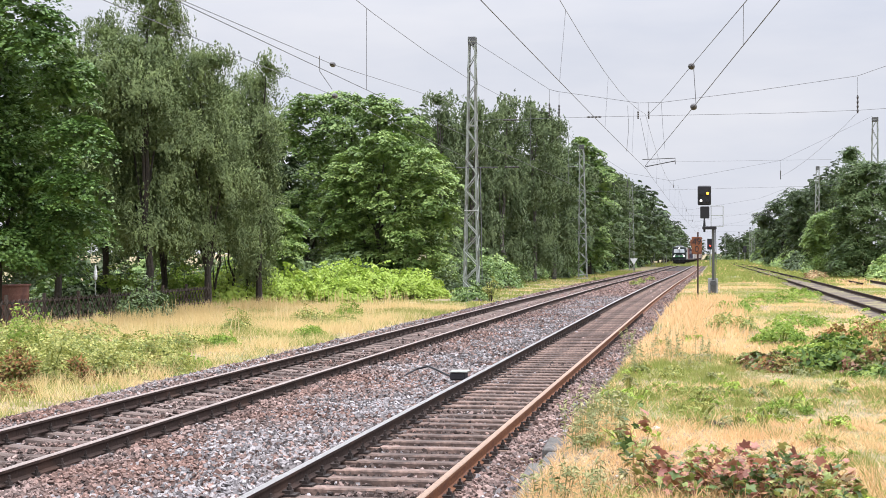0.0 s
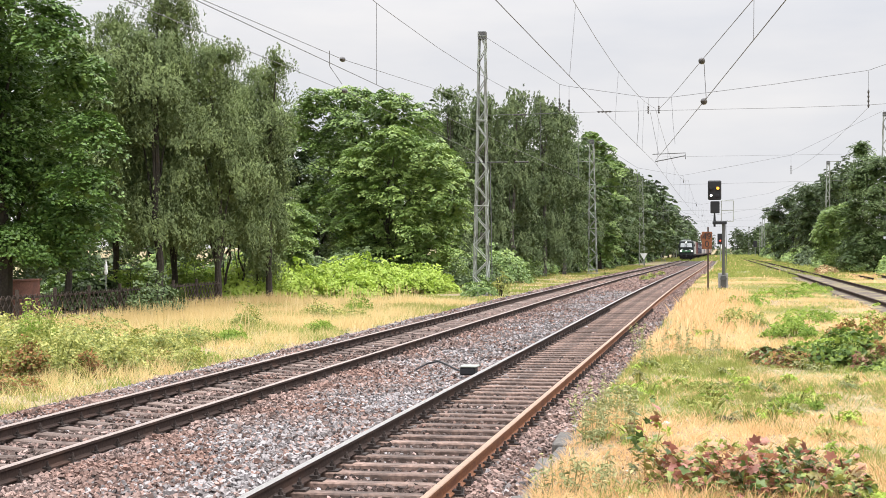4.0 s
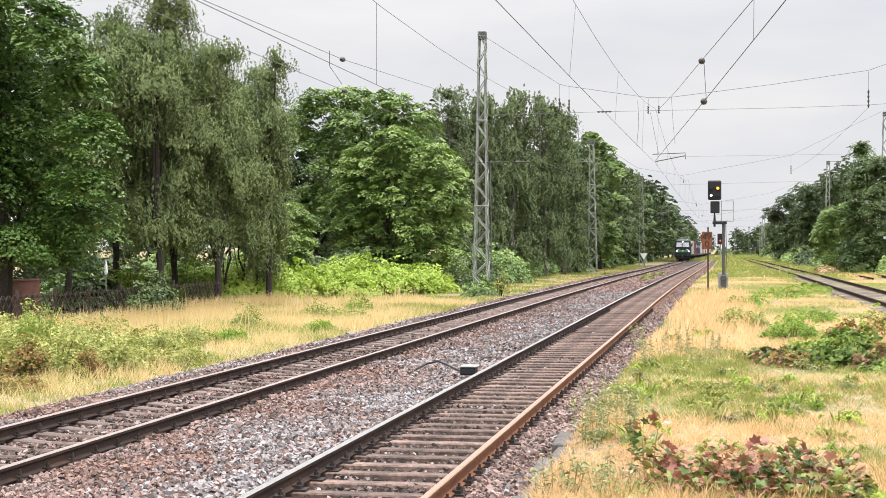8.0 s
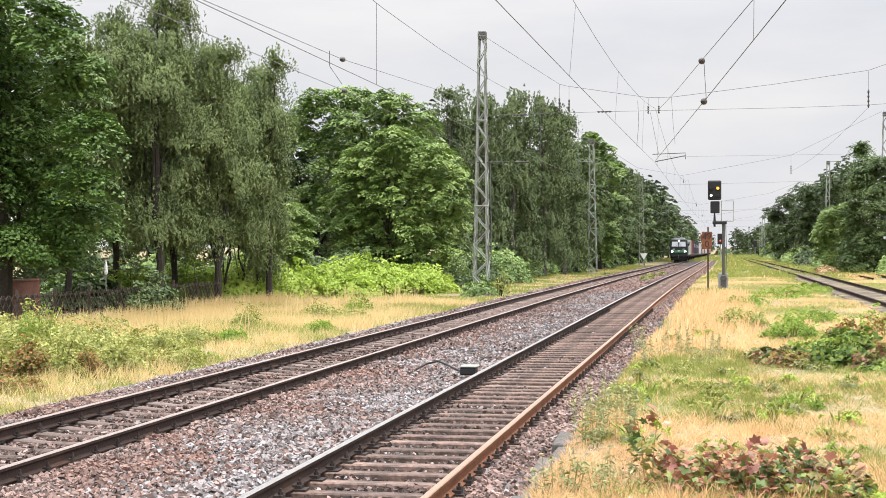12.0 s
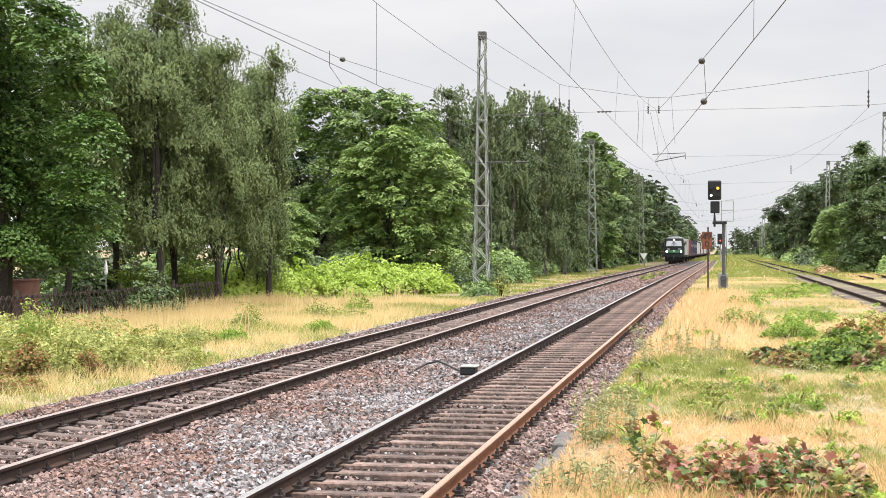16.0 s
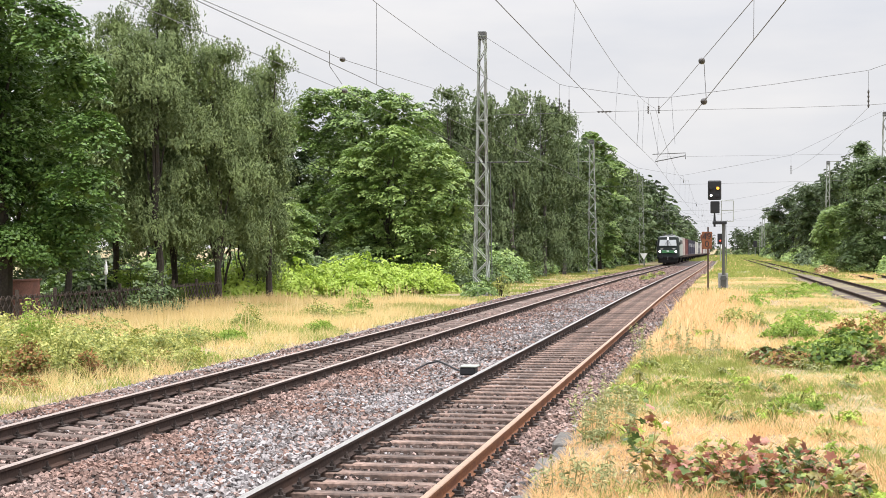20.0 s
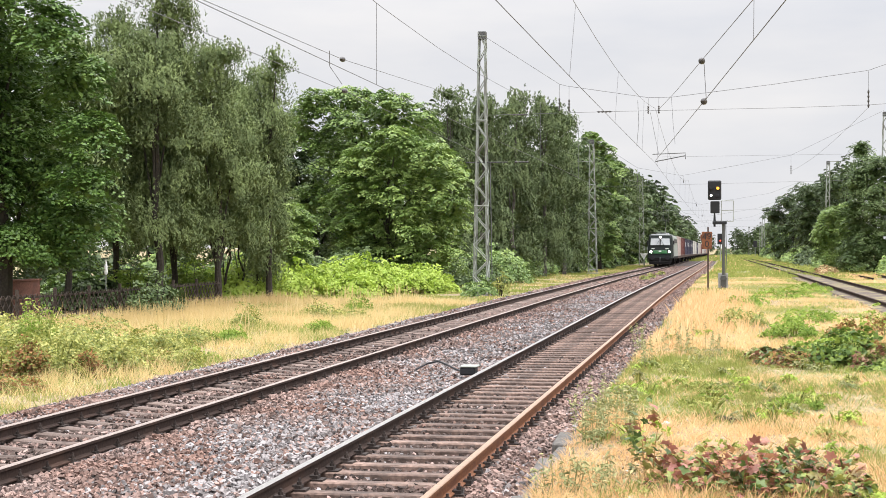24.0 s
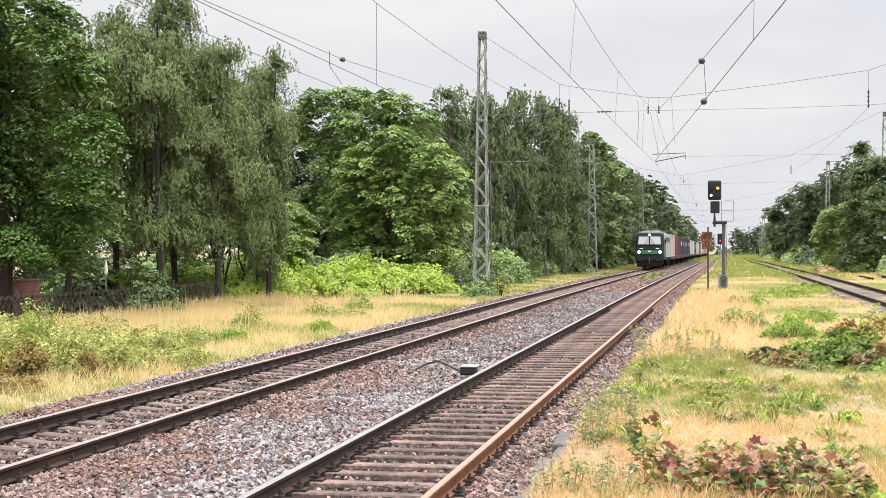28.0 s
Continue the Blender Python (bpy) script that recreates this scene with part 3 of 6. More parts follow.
lattice_mast("lattice_mast", 14.6, 138.0, 0.0, 14.4, 0.9, 0.5, 0.1, "tall lattice mast rising out of the trees", panels=14)
lattice_mast("lattice_mast", 11.6, 168.0, 0.0, 11.7, 0.6, 0.36, 0.15, "lattice mast with a short arm among bushes", panels=12, arm=1.1)
far_right = lattice_mast("lattice_mast", 10.5, 300.0, 0.0, 11.0, 0.8, 0.5, 0, "distant grey lattice mast", panels=8)
for x, y in ((9.8, 390), (11, 470), (9, 560), (4.4, 620)):
    copy_thing(far_right, pose(*bent((x, y, -0.2))))


def sag(a, b, drop, n=10):
    a, b = Vector(a), Vector(b)
    return [a.lerp(b, i / n) - Vector((0, 0, drop * 4 * (i / n) * (1 - i / n))) for i in range(n + 1)]


def overhead(name, spans, drop, label, droppers=(0.5,), r=0.0065, slant=0.0):
    """A messenger wire in sagging spans, a contact wire under it, and the droppers between. spans: (x, y, contact z, messenger z)."""
    t = thing(name, label, "overhead wire", group="overhead lines")
    mess, cont = [], []
    for (x0, y0, c0, m0), (x1, y1, c1, m1) in zip(spans, spans[1:]):
        m = sag(bent((x0, y0, m0)), bent((x1, y1, m1)), drop)
        c = sag(bent((x0, y0, c0)), bent((x1, y1, c1)), 0.05)
        mess += m if not mess else m[1:]
        cont += c if not cont else c[1:]
        if y0 < 140:
            for f in droppers:
                i = f * 10
                j = int(i)
                top, low = m[j].lerp(m[j + 1], i - j), c[j].lerp(c[j + 1], max(0.0, i - j - slant))
                part("dropper", tubed([top, low], 0.006, 4), M_WIRE, t)
    part("messenger_wire", tubed(mess, r, 5), M_WIRE, t)
    part("contact_wire", tubed(cont, r * 1.15, 5), M_WIRE, t)
    return t


overhead("overhead_line", [(-3.35, 6, 5.70, 8.7), (-3.1, 71, 6.1, 8.7), (-3.3, 136, 5.9, 8.3), (-3.1, 209, 5.8, 7.9), (-3.3, 282, 5.7, 7.7), (-3.2, 425, 5.7, 7.6)], 1.15,
         "thin dark overhead wires above the worn track", (0.05, 0.235, 0.42, 0.625, 0.85), slant=0.22)
overhead("overhead_line", [(-7.4, 6, 5.65, 8.5), (-7.45, 71, 5.75, 8.8), (-7.3, 136, 5.7, 8.3), (-7.5, 209, 5.7, 7.9), (-7.4, 282, 5.7, 7.7), (-7.4, 425, 5.7, 7.6)], 1.25,
         "thin dark overhead wires above the concrete-sleepered track", (0.10, 0.39, 0.62, 0.85))


def line(name, label, pts, r=0.012, extra=None):
    t = thing(name, label, "overhead wire", group="overhead lines")
    part("wire", tubed(pts, r, 5), M_WIRE, t)
    return t


# Wires that leave the worn track and cross over to the side.
cross = thing("crossing_wires", "pair of overhead wires swinging aside with two insulators", "overhead wire", group="overhead lines")
part("messenger_wire", tubed([(-2.95, 71, 8.6), (-1.6, 55, 7.85), (-0.53, 43, 7.46), (0.72, 30, 7.12), (2.4, 12, 7.3)], 0.009, 5), M_WIRE, cross)
part("contact_wire", tubed([(-3.06, 71, 6.2), (-0.47, 43, 6.27), (1.07, 26, 6.3), (2.6, 9, 6.35)], 0.010, 5), M_WIRE, cross)
part("dropper", tubed([(-0.47, 43.1, 7.42), (-0.40, 43, 6.3)], 0.01, 4), M_WIRE, cross)
part("dropper", tubed([(0.668, 30.5, 7.12), (0.66, 30.5, 6.29)], 0.006, 4), M_WIRE, cross)
for p in ((-0.53, 43, 7.44), (-0.47, 43, 6.27)):
    bm = bmesh.new()
    bmesh.ops.create_uvsphere(bm, u_segments=10, v_segments=6, radius=0.10)
    for v in bm.verts:
        v.co.y *= 1.5
    part("insulator", bm, M_INSUL, cross, "dark egg-shaped insulator", pose(*p, 0, 0, -5))
side_wires = thing("anchor_wires", "pair of overhead wires with insulators led to the mast", "overhead wire", group="overhead lines")
part("messenger_wire", tubed([(-9.0, 8, 6.25), (-9.2, 22, 6.5), (-9.64, 37, 6.95), (-11.3, 71, 9.0)], 0.008, 5), M_WIRE, side_wires)
part("contact_wire", tubed([(-9.5, 8, 6.1), (-9.58, 37, 6.13), (-10.6, 60, 6.3), (-11.3, 71, 6.45)], 0.0075, 5), M_WIRE, side_wires)
part("jumper", tubed([(-9.4, 34.8, 6.88), (-9.5, 35.2, 6.55), (-9.4, 36, 6.2)], 0.008, 4), M_WIRE, side_wires)
for p in ((-9.64, 37, 6.95), (-9.58, 37, 6.13)):
    bm = bmesh.new()
    bmesh.ops.create_uvsphere(bm, u_segments=10, v_segments=6, radius=0.07)
    for v in bm.verts:
        v.co.y *= 3.2
    part("insulator", bm, M_INSUL, side_wires, "dark elongated insulator", pose(*p, 3, 0, 2))


def headspan(y, upper, lower, hangers, label):
    """Ropes across all tracks between two masts, with hanging insulators."""
    if y > 200:
        upper, lower = [(x + float(bend_x(y)), z + float(bend_z(y))) for x, z in upper], [(x + float(bend_x(y)), z + float(bend_z(y))) for x, z in lower]
    t = thing("headspan", label, "overhead wire", group="headspans across the tracks")
    part("upper_rope", tubed([(x, y, z) for x, z in upper], 0.012, 5), M_WIRE, t)
    part("lower_rope", tubed([(x, y, z) for x, z in lower], 0.010, 5), M_WIRE, t)
    for x, z0, z1 in hangers:
        h = part("hanger", tubed([(x, y, z0), (x, y, z1)], 0.008, 4), M_WIRE, t)
        insulator(h, (x, y, z1 + (z0 - z1) * 0.5), (x, y, z1), 0.055)
    return t


span = headspan(71, [(-11.4, 12.4), (-7.67, 9.95), (-7.3, 9.85), (-3.4, 9.22), (-2.3, 9.22), (2.3, 9.72), (6.78, 10.3), (16.5, 13.6)],
                [(-11.3, 8.5), (-5.5, 8.58), (3.3, 8.62), (6.8, 8.69), (16.5, 9.2)],
                [(-7.67, 9.93, 8.62), (-7.2, 9.8, 8.6), (-3.4, 9.2, 8.45), (-2.9, 9.2, 8.45), (6.78, 10.25, 8.55)], "rope headspan with hanging insulators across all tracks")
part("steady_arm", tubed([(-1.64, 71, 6.42), (-3.06, 71, 6.15)], 0.025, 5), M_DARK_STEEL, span, "thin registration arm")
part("steady_arm", tubed([(-1.64, 71, 6.25), (-1.64, 71, 6.55), (-3.2, 71, 6.5)], 0.02, 5), M_DARK_STEEL, span)
part("stay_wire", tubed([(-3.3, 71, 8.5), (-3.05, 71.2, 7.2), (-2.9, 71, 6.5)], 0.008, 4), M_WIRE, span)
part("stay_wire", tubed([(-2.3, 71, 9.2), (-2.2, 70.5, 7.8), (-2.1, 70, 6.9)], 0.010, 4), M_WIRE, span)
part("stay_wire", tubed([(-3.9, 71, 9.1), (-3.85, 71, 8.0), (-3.95, 71, 6.9)], 0.010, 4), M_WIRE, span)
for x, z in ((-9.6, 8.5), (-5.5, 8.58), (-9.5, 6.2)):
    insulator(span, (x - 0.35, 71, z), (x + 0.35, 71, z), 0.05)
span = headspan(136, [(-11.6, 12.0), (-7.5, 9.3), (-3.5, 8.55), (6.25, 10.3), (14.3, 14.2)], [(-11.6, 7.6), (-5, 7.7), (10.7, 8.0), (14.5, 8.1)],
                [(-7.5, 9.2, 8.0), (-3.3, 8.5, 7.9), (6.25, 10.2, 8.6)], "second rope headspan across the tracks farther off")
part("steady_arm", tubed([(-11.5, 136, 9.9), (-14.2, 136, 10.0)], 0.03, 5), M_STEEL, span)
part("messenger_rope", tubed([(-5.3, 136, 10.28), (10.7, 136, 10.35)], 0.01, 4), M_WIRE, span)
for y in (209, 282, 352):
    headspan(y, [(-11.6, 11.5), (-7.5, 8.9), (-3.3, 8.3), (6, 9.8), (10.5, 11.5)], [(-11.6, 7.4), (10.5, 7.6)], [(-7.5, 8.9, 7.8), (-3.3, 8.3, 7.7)], "distant rope headspan across the tracks")
line("siding_wire", "thin overhead wire above the siding", sag((6.8, 71, 8.6), (6.3, 136, 8.9), 0.35), 0.008)


# ---- signal, boards and trackside things ----
Y_LAMP, W_LAMP, R_LAMP = glow("amber_lamp", (1.0, 0.42, 0.04), 1.9), glow("white_lamp", (1.0, 0.93, 0.82), 3.0), glow("red_lamp", (1.0, 0.10, 0.05), 1.2)


def lamp_disc(parent, name, x, z, r, y, material, label):
    bm = bmesh.new()
    bmesh.ops.create_cone(bm, cap_ends=True, segments=16, radius1=r, radius2=r * 0.85, depth=0.04)
    hood = part(name + "_hood", tubed([(x, y + 0.05, z + 0.0), (x, y - 0.10, z - 0.0)], r * 1.25, 12), M_BLACK, parent)
    part(name, bm, material, hood, label, pose(x, y - 0.11, z, 90))


M_POST = mat("dark_grey_painted_post", (0.076, 0.076, 0.07), 0.7, vary=0.2, scale=2, grain=30, bump=0.1)
sg = thing("railway_signal", "black light signal showing amber and white on a grey post", "signal", (0.10, 72.0, 0.1))
part("post", boxed(-0.07, 0.07, -0.07, 0.07, 0.0, 3.20, bevel=0.02), M_POST, sg, "grey steel post")
part("foot_cabinet", boxed(-0.13, 0.13, -0.15, 0.15, -0.1, 0.62, bevel=0.03), M_POST, sg, "grey cabinet at the foot")
part("cable_box", boxed(-0.25, 0.22, 0.16, 0.34, -0.05, 0.72, bevel=0.02), M_CONCRETE, sg, "pale box behind the post")
part("cabinet_clamp", boxed(-0.15, 0.15, -0.19, -0.14, 0.40, 0.50), M_DARK_STEEL, sg)
part("bracket", boxed(-0.52, 0.16, -0.16, 0.16, 3.07, 3.22, bevel=0.02), M_BLACK, sg, "dark steel bracket")
part("bracket_arm", tubed([(-0.42, 0, 2.95), (-0.42, 0, 3.27), (-0.42, 0, 3.62)], [0.05, 0.06, 0.035], 8), M_BLACK, sg)
part("lower_board", boxed(-0.62, -0.18, -0.08, 0.08, 3.60, 4.18, bevel=0.03), M_BLACK, sg, "small black signal board")
part("upper_board", boxed(-0.74, -0.10, -0.09, 0.09, 4.24, 5.18, bevel=0.05), M_BLACK, sg, "tall black signal board")
lamp_disc(sg, "amber_light", -0.27, 4.80, 0.072, -0.09, Y_LAMP, "lit amber lamp")
lamp_disc(sg, "white_light", -0.58, 4.45, 0.06, -0.09, W_LAMP, "lit white lamp")
lamp_disc(sg, "dark_light", -0.27, 4.45, 0.07, -0.09, M_BLACK, "unlit lamp")
lamp_disc(sg, "dark_light", -0.58, 4.80, 0.07, -0.09, M_BLACK, "unlit lamp")
bm = bmesh.new()
for a, b in (((-0.10, 3.21), (0.47, 3.21)), ((0.47, 3.21), (0.47, 4.20)), ((0.47, 4.20), (-0.10, 4.20)), ((-0.10, 4.20), (-0.10, 3.21)), ((-0.10, 3.74), (0.47, 3.74))):
    tube(bm, [(a[0], 0.05, a[1]), (b[0], 0.05, b[1])], 0.018, 5)
part("ladder_frame", bm, M_STEEL, sg, "thin open steel guard frame")
part("cable", tubed([(0.11, -0.05, 0.4), (0.14, -0.05, 1.6), (0.11, -0.05, 3.07)], 0.02, 5), M_DARK_STEEL, sg)


def words(text, size, material, parent, m, label=""):
    """Built-in lettering, as a thin mesh."""
    c = bpy.data.curves.new("lettering", "FONT")
    c.body, c.size, c.align_x, c.align_y, c.extrude = text, size, "CENTER", "CENTER", 0.003
    ob = bpy.data.objects.new("lettering", c)
    scene.collection.objects.link(ob)
    me = bpy.data.meshes.new_from_object(ob.evaluated_get(bpy.context.evaluated_depsgraph_get()))
    bpy.data.objects.remove(ob)
    return put("lettering", me, material, parent, label, m)


M_DARKRUST = mat("dark_rusted_post", (0.057, 0.034, 0.026), 0.85, vary=0.3, scale=6, grain=40, bump=0.3)
M_RUSTBOARD = mat("rusted_board", (0.205, 0.08, 0.038), 0.85, vary=0.3, scale=6, grain=40, bump=0.3, stain=(0.099, 0.038, 0.023), amount=0.5)
kb = thing("distance_board", "rusty brown distance board with dark figures on a thin post", "sign", (-0.56, 65.5, 0.0))
part("post", boxed(-0.035, 0.035, -0.03, 0.03, 0.0, 2.95, bevel=0.008), M_DARKRUST, kb, "dark rusty thin post")
part("board", boxed(-0.27, 0.17, -0.05, -0.03, 1.98, 2.74, bevel=0.01), M_RUSTBOARD, kb)
part("board_ear", boxed(-0.33, -0.26, -0.05, -0.02, 2.36, 2.62), M_RUSTBOARD, kb)
words("49", 0.40, M_BLACK, kb, pose(-0.05, -0.056, 2.52, 90), "dark figures")
words("0", 0.40, M_BLACK, kb, pose(-0.05, -0.056, 2.19, 90), "dark figure")

tri = thing("triangle_board", "white downward-pointing triangular board on a low post", "sign", (-9.85, 182, -0.25))
part("post", boxed(-0.04, 0.04, -0.03, 0.03, 0, 1.0), M_STEEL, tri)
bm = bmesh.new()
prism(bm, [(-0.45, 1.75), (0.0, 0.95), (0.45, 1.75)], -0.06, -0.03)
part("board", bm, M_WHITE, tri)


def far_signal(x, y, z, h, lamp, label):
    t = thing("distant_signal", label, "signal", (x, y, z), group="distant signals")
    part("post", tubed([(0, 0, 0), (0, 0, h)], 0.09, 6), M_STEEL, t)
    part("board", boxed(-0.45, 0.45, -0.1, 0.1, h - 0.2, h + 1.5, bevel=0.05), M_BLACK, t)
    lamp_disc(t, "lamp", 0, h + 0.4, 0.13, -0.1, lamp, "small lamp")


far_signal(-0.80, 235, 0.0, 3.0, R_LAMP, "distant black signal showing red")
far_signal(7.9, 400, 0.0, 3.0, M_BLACK, "distant unlit black signal beside the siding")

bx = thing("track_device", "black box with a dull grey lid clamped beside the rail", "device", (-4.2, 24.6, -0.10))
part("box", boxed(-0.13, 0.13, -0.16, 0.16, 0.02, 0.15, bevel=0.02), M_BLACK, bx)
part("lid", boxed(-0.13, 0.16, -0.17, 0.20, 0.15, 0.175, bevel=0.008), M_STEEL, bx, "dull grey metal lid")
part("clamp", boxed(0.13, 0.24, -0.05, 0.05, 0.0, 0.06), M_DARK_STEEL, bx)
part("cable", tubed([(-0.13, 0.02, 0.07), (-0.26, 0.2, 0.09), (-0.5, 0.7, 0.12), (-0.72, 1.0, 0.16), (-0.95, 1.1, 0.10), (-1.1, 0.9, 0.02)], 0.018, 6), M_BLACK, bx, "black cable in a loop")

slab_me = bpy.data.meshes.new("kerb_slab")
bm = boxed(-0.22, 0.22, -0.48, 0.48, -0.12, 0.0, bevel=0.02)
bm.to_mesh(slab_me)
bm.free()
M_SLAB = mat("dark_weathered_slab", (0.114, 0.106, 0.097), 0.95, vary=0.3, scale=3, grain=30, bump=0.5, stain=(0.076, 0.068, 0.061), amount=0.5)
kerb = thing("kerb", "old grey concrete edging slabs half overgrown", "kerb", (-1.46, 0, 0.055), kind="structure")
rk = random.Random(3)
for i in range(6):
    put("slab", slab_me, M_SLAB, kerb, m=pose(rk.uniform(-0.05, 0.05), 10.6 + i * 1.0, rk.uniform(-0.03, 0.01), rk.uniform(-2, 2), rk.uniform(-3, 3), rk.uniform(-3, 3)))


# ---- the goods train ----
M_LOCO = mat("dark_green_grey_loco_paint", (0.022, 0.027, 0.026), 0.55, vary=0.12, scale=1.5, grain=20, bump=0.02, spec=0.12)
M_LOCO_SIDE = mat("pale_grey_green_loco_side", (0.30, 0.33, 0.31), 0.45, vary=0.1, scale=1.5, grain=20, bump=0.02, spec=0.5)
M_LOCO_GREEN = mat("green_loco_band", (0.045, 0.17, 0.065), 0.4, vary=0.1, scale=2, grain=20, bump=0.02, spec=0.5)
M_LOCO_UNDER = mat("dusty_black_underframe", (0.016, 0.015, 0.015), 0.85, vary=0.3, scale=3, grain=20, bump=0.2, spec=0.1)
# Pale grey base colour imitates the sky reflected in the cab's panes.
M_GLASS = mat("windscreen_glass", (0.32, 0.34, 0.35), 0.08, vary=0.1, scale=1, bump=0, spec=0.9)
M_ROOF = mat("grey_loco_roof", (0.228, 0.243, 0.236), 0.6, vary=0.15, scale=2, bump=0.05)
HEAD = glow("headlamp", (1.0, 0.97, 0.90), 14.0)


def wheelset(parent, y, r):
    """Two wheels on one axle; it turns about its axle."""
    bm = bmesh.new()
    for s in (-0.72, 0.72):
        tube(bm, [(s - 0.065, 0, 0), (s + 0.065, 0, 0)], r, 18)
        tube(bm, [(s + (0.065 if s > 0 else -0.095), 0, 0), (s + (0.095 if s > 0 else -0.065), 0, 0)], r * 0.45, 8)
    tube(bm, [(-0.72, 0, 0), (0.72, 0, 0)], 0.08, 8)
    return part("wheelset", bm, M_LOCO_UNDER, parent, "dark steel wheelset", pose(0, y, r))


def section(w, z0, z1, round_r):
    """Half-rounded body section in x and z."""
    pts = [(-w, z0), (-w, z1 - round_r)]
    for k in range(1, 6):
        a = math.pi - k * math.pi / 12
        pts.append((-w + round_r + round_r * math.cos(a), z1 - round_r * 0.55 + round_r * 0.55 * math.sin(a)))
    return pts + [(-x, z) for x, z in reversed(pts)]


def locomotive():
    t = thing("locomotive", "dark green electric locomotive with lit headlamps and green band", "locomotive", (TRACK_L, 0, 0))
    L = 18.98
    bm = bmesh.new()
    # stations along the body: y, half width, top, lean of the face
    rows = []
    for y, w, z1, rake in ((0.0, 1.30, 3.58, 0.62), (0.35, 1.46, 3.68, 0.5), (0.9, 1.50, 3.72, 0.30), (1.5, 1.505, 3.72, 0.0), (L - 1.5, 1.505, 3.72, 0.0), (L - 0.9, 1.50, 3.72, -0.30), (L - 0.35, 1.46, 3.68, -0.5), (L, 1.30, 3.58, -0.62)):
        ring = []
        for x, z in section(w, 0.95, z1, 0.42):
            f = max(0.0, (z - 1.85) / 2.0)
            ring.append(bm.verts.new((x * (1 - 0.10 * f), y + rake * f, z)))
        rows.append(ring)
    n = len(rows[0])
    for a, b in zip(rows, rows[1:]):
        for k in range(n - 1):
            bm.faces.new((a[k], a[k + 1], b[k + 1], b[k]))
        bm.faces.new((a[n - 1], a[0], b[0], b[n - 1]))
    bm.faces.new(rows[0])
    bm.faces.new(rows[-1])
    bm.normal_update()
    for f in bm.faces:
        c = f.calc_center_median()
        if abs(f.normal.x) > 0.6 and 2.2 < c.y < L - 2.2:
            f.material_index = 1
    body = part("body", bm, [M_LOCO, M_LOCO_SIDE], t)
    # windscreen: two panes leaning with the face
    for s in (-1, 1):
        bm = bmesh.new()
        q = [(0.05, 2.48, 0.19), (1.14, 2.48, 0.21), (1.06, 3.26, 0.44), (0.05, 3.26, 0.42)]
        a = [bm.verts.new((s * x, y - 0.03, z)) for x, z, y in q]
        b = [bm.verts.new((s * x, y + 0.02, z)) for x, z, y in q]
        bm.faces.new(a)
        bm.faces.new(b[::-1])
        for k in range(4):
            bm.faces.new((a[k], a[(k + 1) % 4], b[(k + 1) % 4], b[k]))
        w = part("windscreen", bm, M_GLASS, t, "windscreen pane with the sky's reflection in its pale colour")
        part("wiper", tubed([(s * 0.45, 0.10, 2.46), (s * 0.12, 0.30, 3.05)], 0.02, 4), M_BLACK, w, "black wiper")
    part("centre_pillar", boxed(-0.06, 0.06, 0.12, 0.42, 2.42, 3.3), M_BLACK, t)
    part("green_band", boxed(-1.29, 1.29, -0.06, 0.02, 1.50, 1.86, bevel=0.015), M_LOCO_GREEN, t, "mid-green band across the front")
    part("emblem", boxed(-0.16, 0.16, -0.075, -0.05, 1.70, 1.84), M_WHITE, t, "small white emblem plate")
    for s in (-1, 1):
        bm = bmesh.new()
        bmesh.ops.create_cone(bm, cap_ends=True, segments=16, radius1=0.13, radius2=0.12, depth=0.06)
        h = part("headlamp_housing", boxed(s * 1.04 - 0.24, s * 1.04 + 0.24, -0.09, 0.0, 1.54, 1.86, bevel=0.03), M_BLACK, t)
        part("headlamp", bm, HEAD, h, "lit white headlamp", pose(s * 1.04, -0.11, 1.70, 90))
        part("emblem_mark", boxed(s * 0.8 - 0.18, s * 0.8 + 0.18, -0.012 + 0.03, 0.05, 2.02, 2.10), M_WHITE, t, "small pale marking")
        b = part("buffer", tubed([(s * 0.875, 0.1, 1.05), (s * 0.875, -0.38, 1.05)], 0.10, 10), M_LOCO_UNDER, t)
        part("buffer_plate", tubed([(s * 0.875, -0.38, 1.05), (s * 0.875, -0.44, 1.05)], 0.26, 14), M_BLACK, b)
        part("handrail", tubed([(s * 1.44, 0.42, 1.2), (s * 1.50, 0.5, 2.3)], 0.018, 5), M_STEEL, t)
        part("mirror", boxed(s * 1.46, s * 1.60, 1.15, 1.22, 2.55, 2.95), M_BLACK, t)
        part("side_window", boxed(min(s * 1.43, s * 1.455), max(s * 1.43, s * 1.455), 1.2, 1.75, 2.35, 3.05), M_GLASS, t)
        part("cab_door", boxed(min(s * 1.495, s * 1.515), max(s * 1.495, s * 1.515), 1.9, 2.5, 1.2, 3.1), M_LOCO, t)
        for k in range(4):
            part("grille", boxed(min(s * 1.45, s * 1.48), max(s * 1.45, s * 1.48), 4.2 + k * 2.8, 6.2 + k * 2.8, 2.75, 3.25), M_DARK_STEEL, t, "dark side grille")
        part("sill", boxed(min(s * 1.40, s * 1.52), max(s * 1.40, s * 1.52), 1.6, L - 1.6, 0.90, 1.16), M_LOCO_UNDER, t)
    bm = bmesh.new()
    bmesh.ops.create_cone(bm, cap_ends=True, segments=14, radius1=0.11, radius2=0.10, depth=0.08)
    part("top_light", bm, HEAD, t, "lit top lamp", pose(0, 0.46, 3.43, 75))
    part("plough", boxed(-1.25, 1.25, -0.12, 0.35, 0.22, 0.62, bevel=0.05), M_LOCO_UNDER, t, "black snow plough")
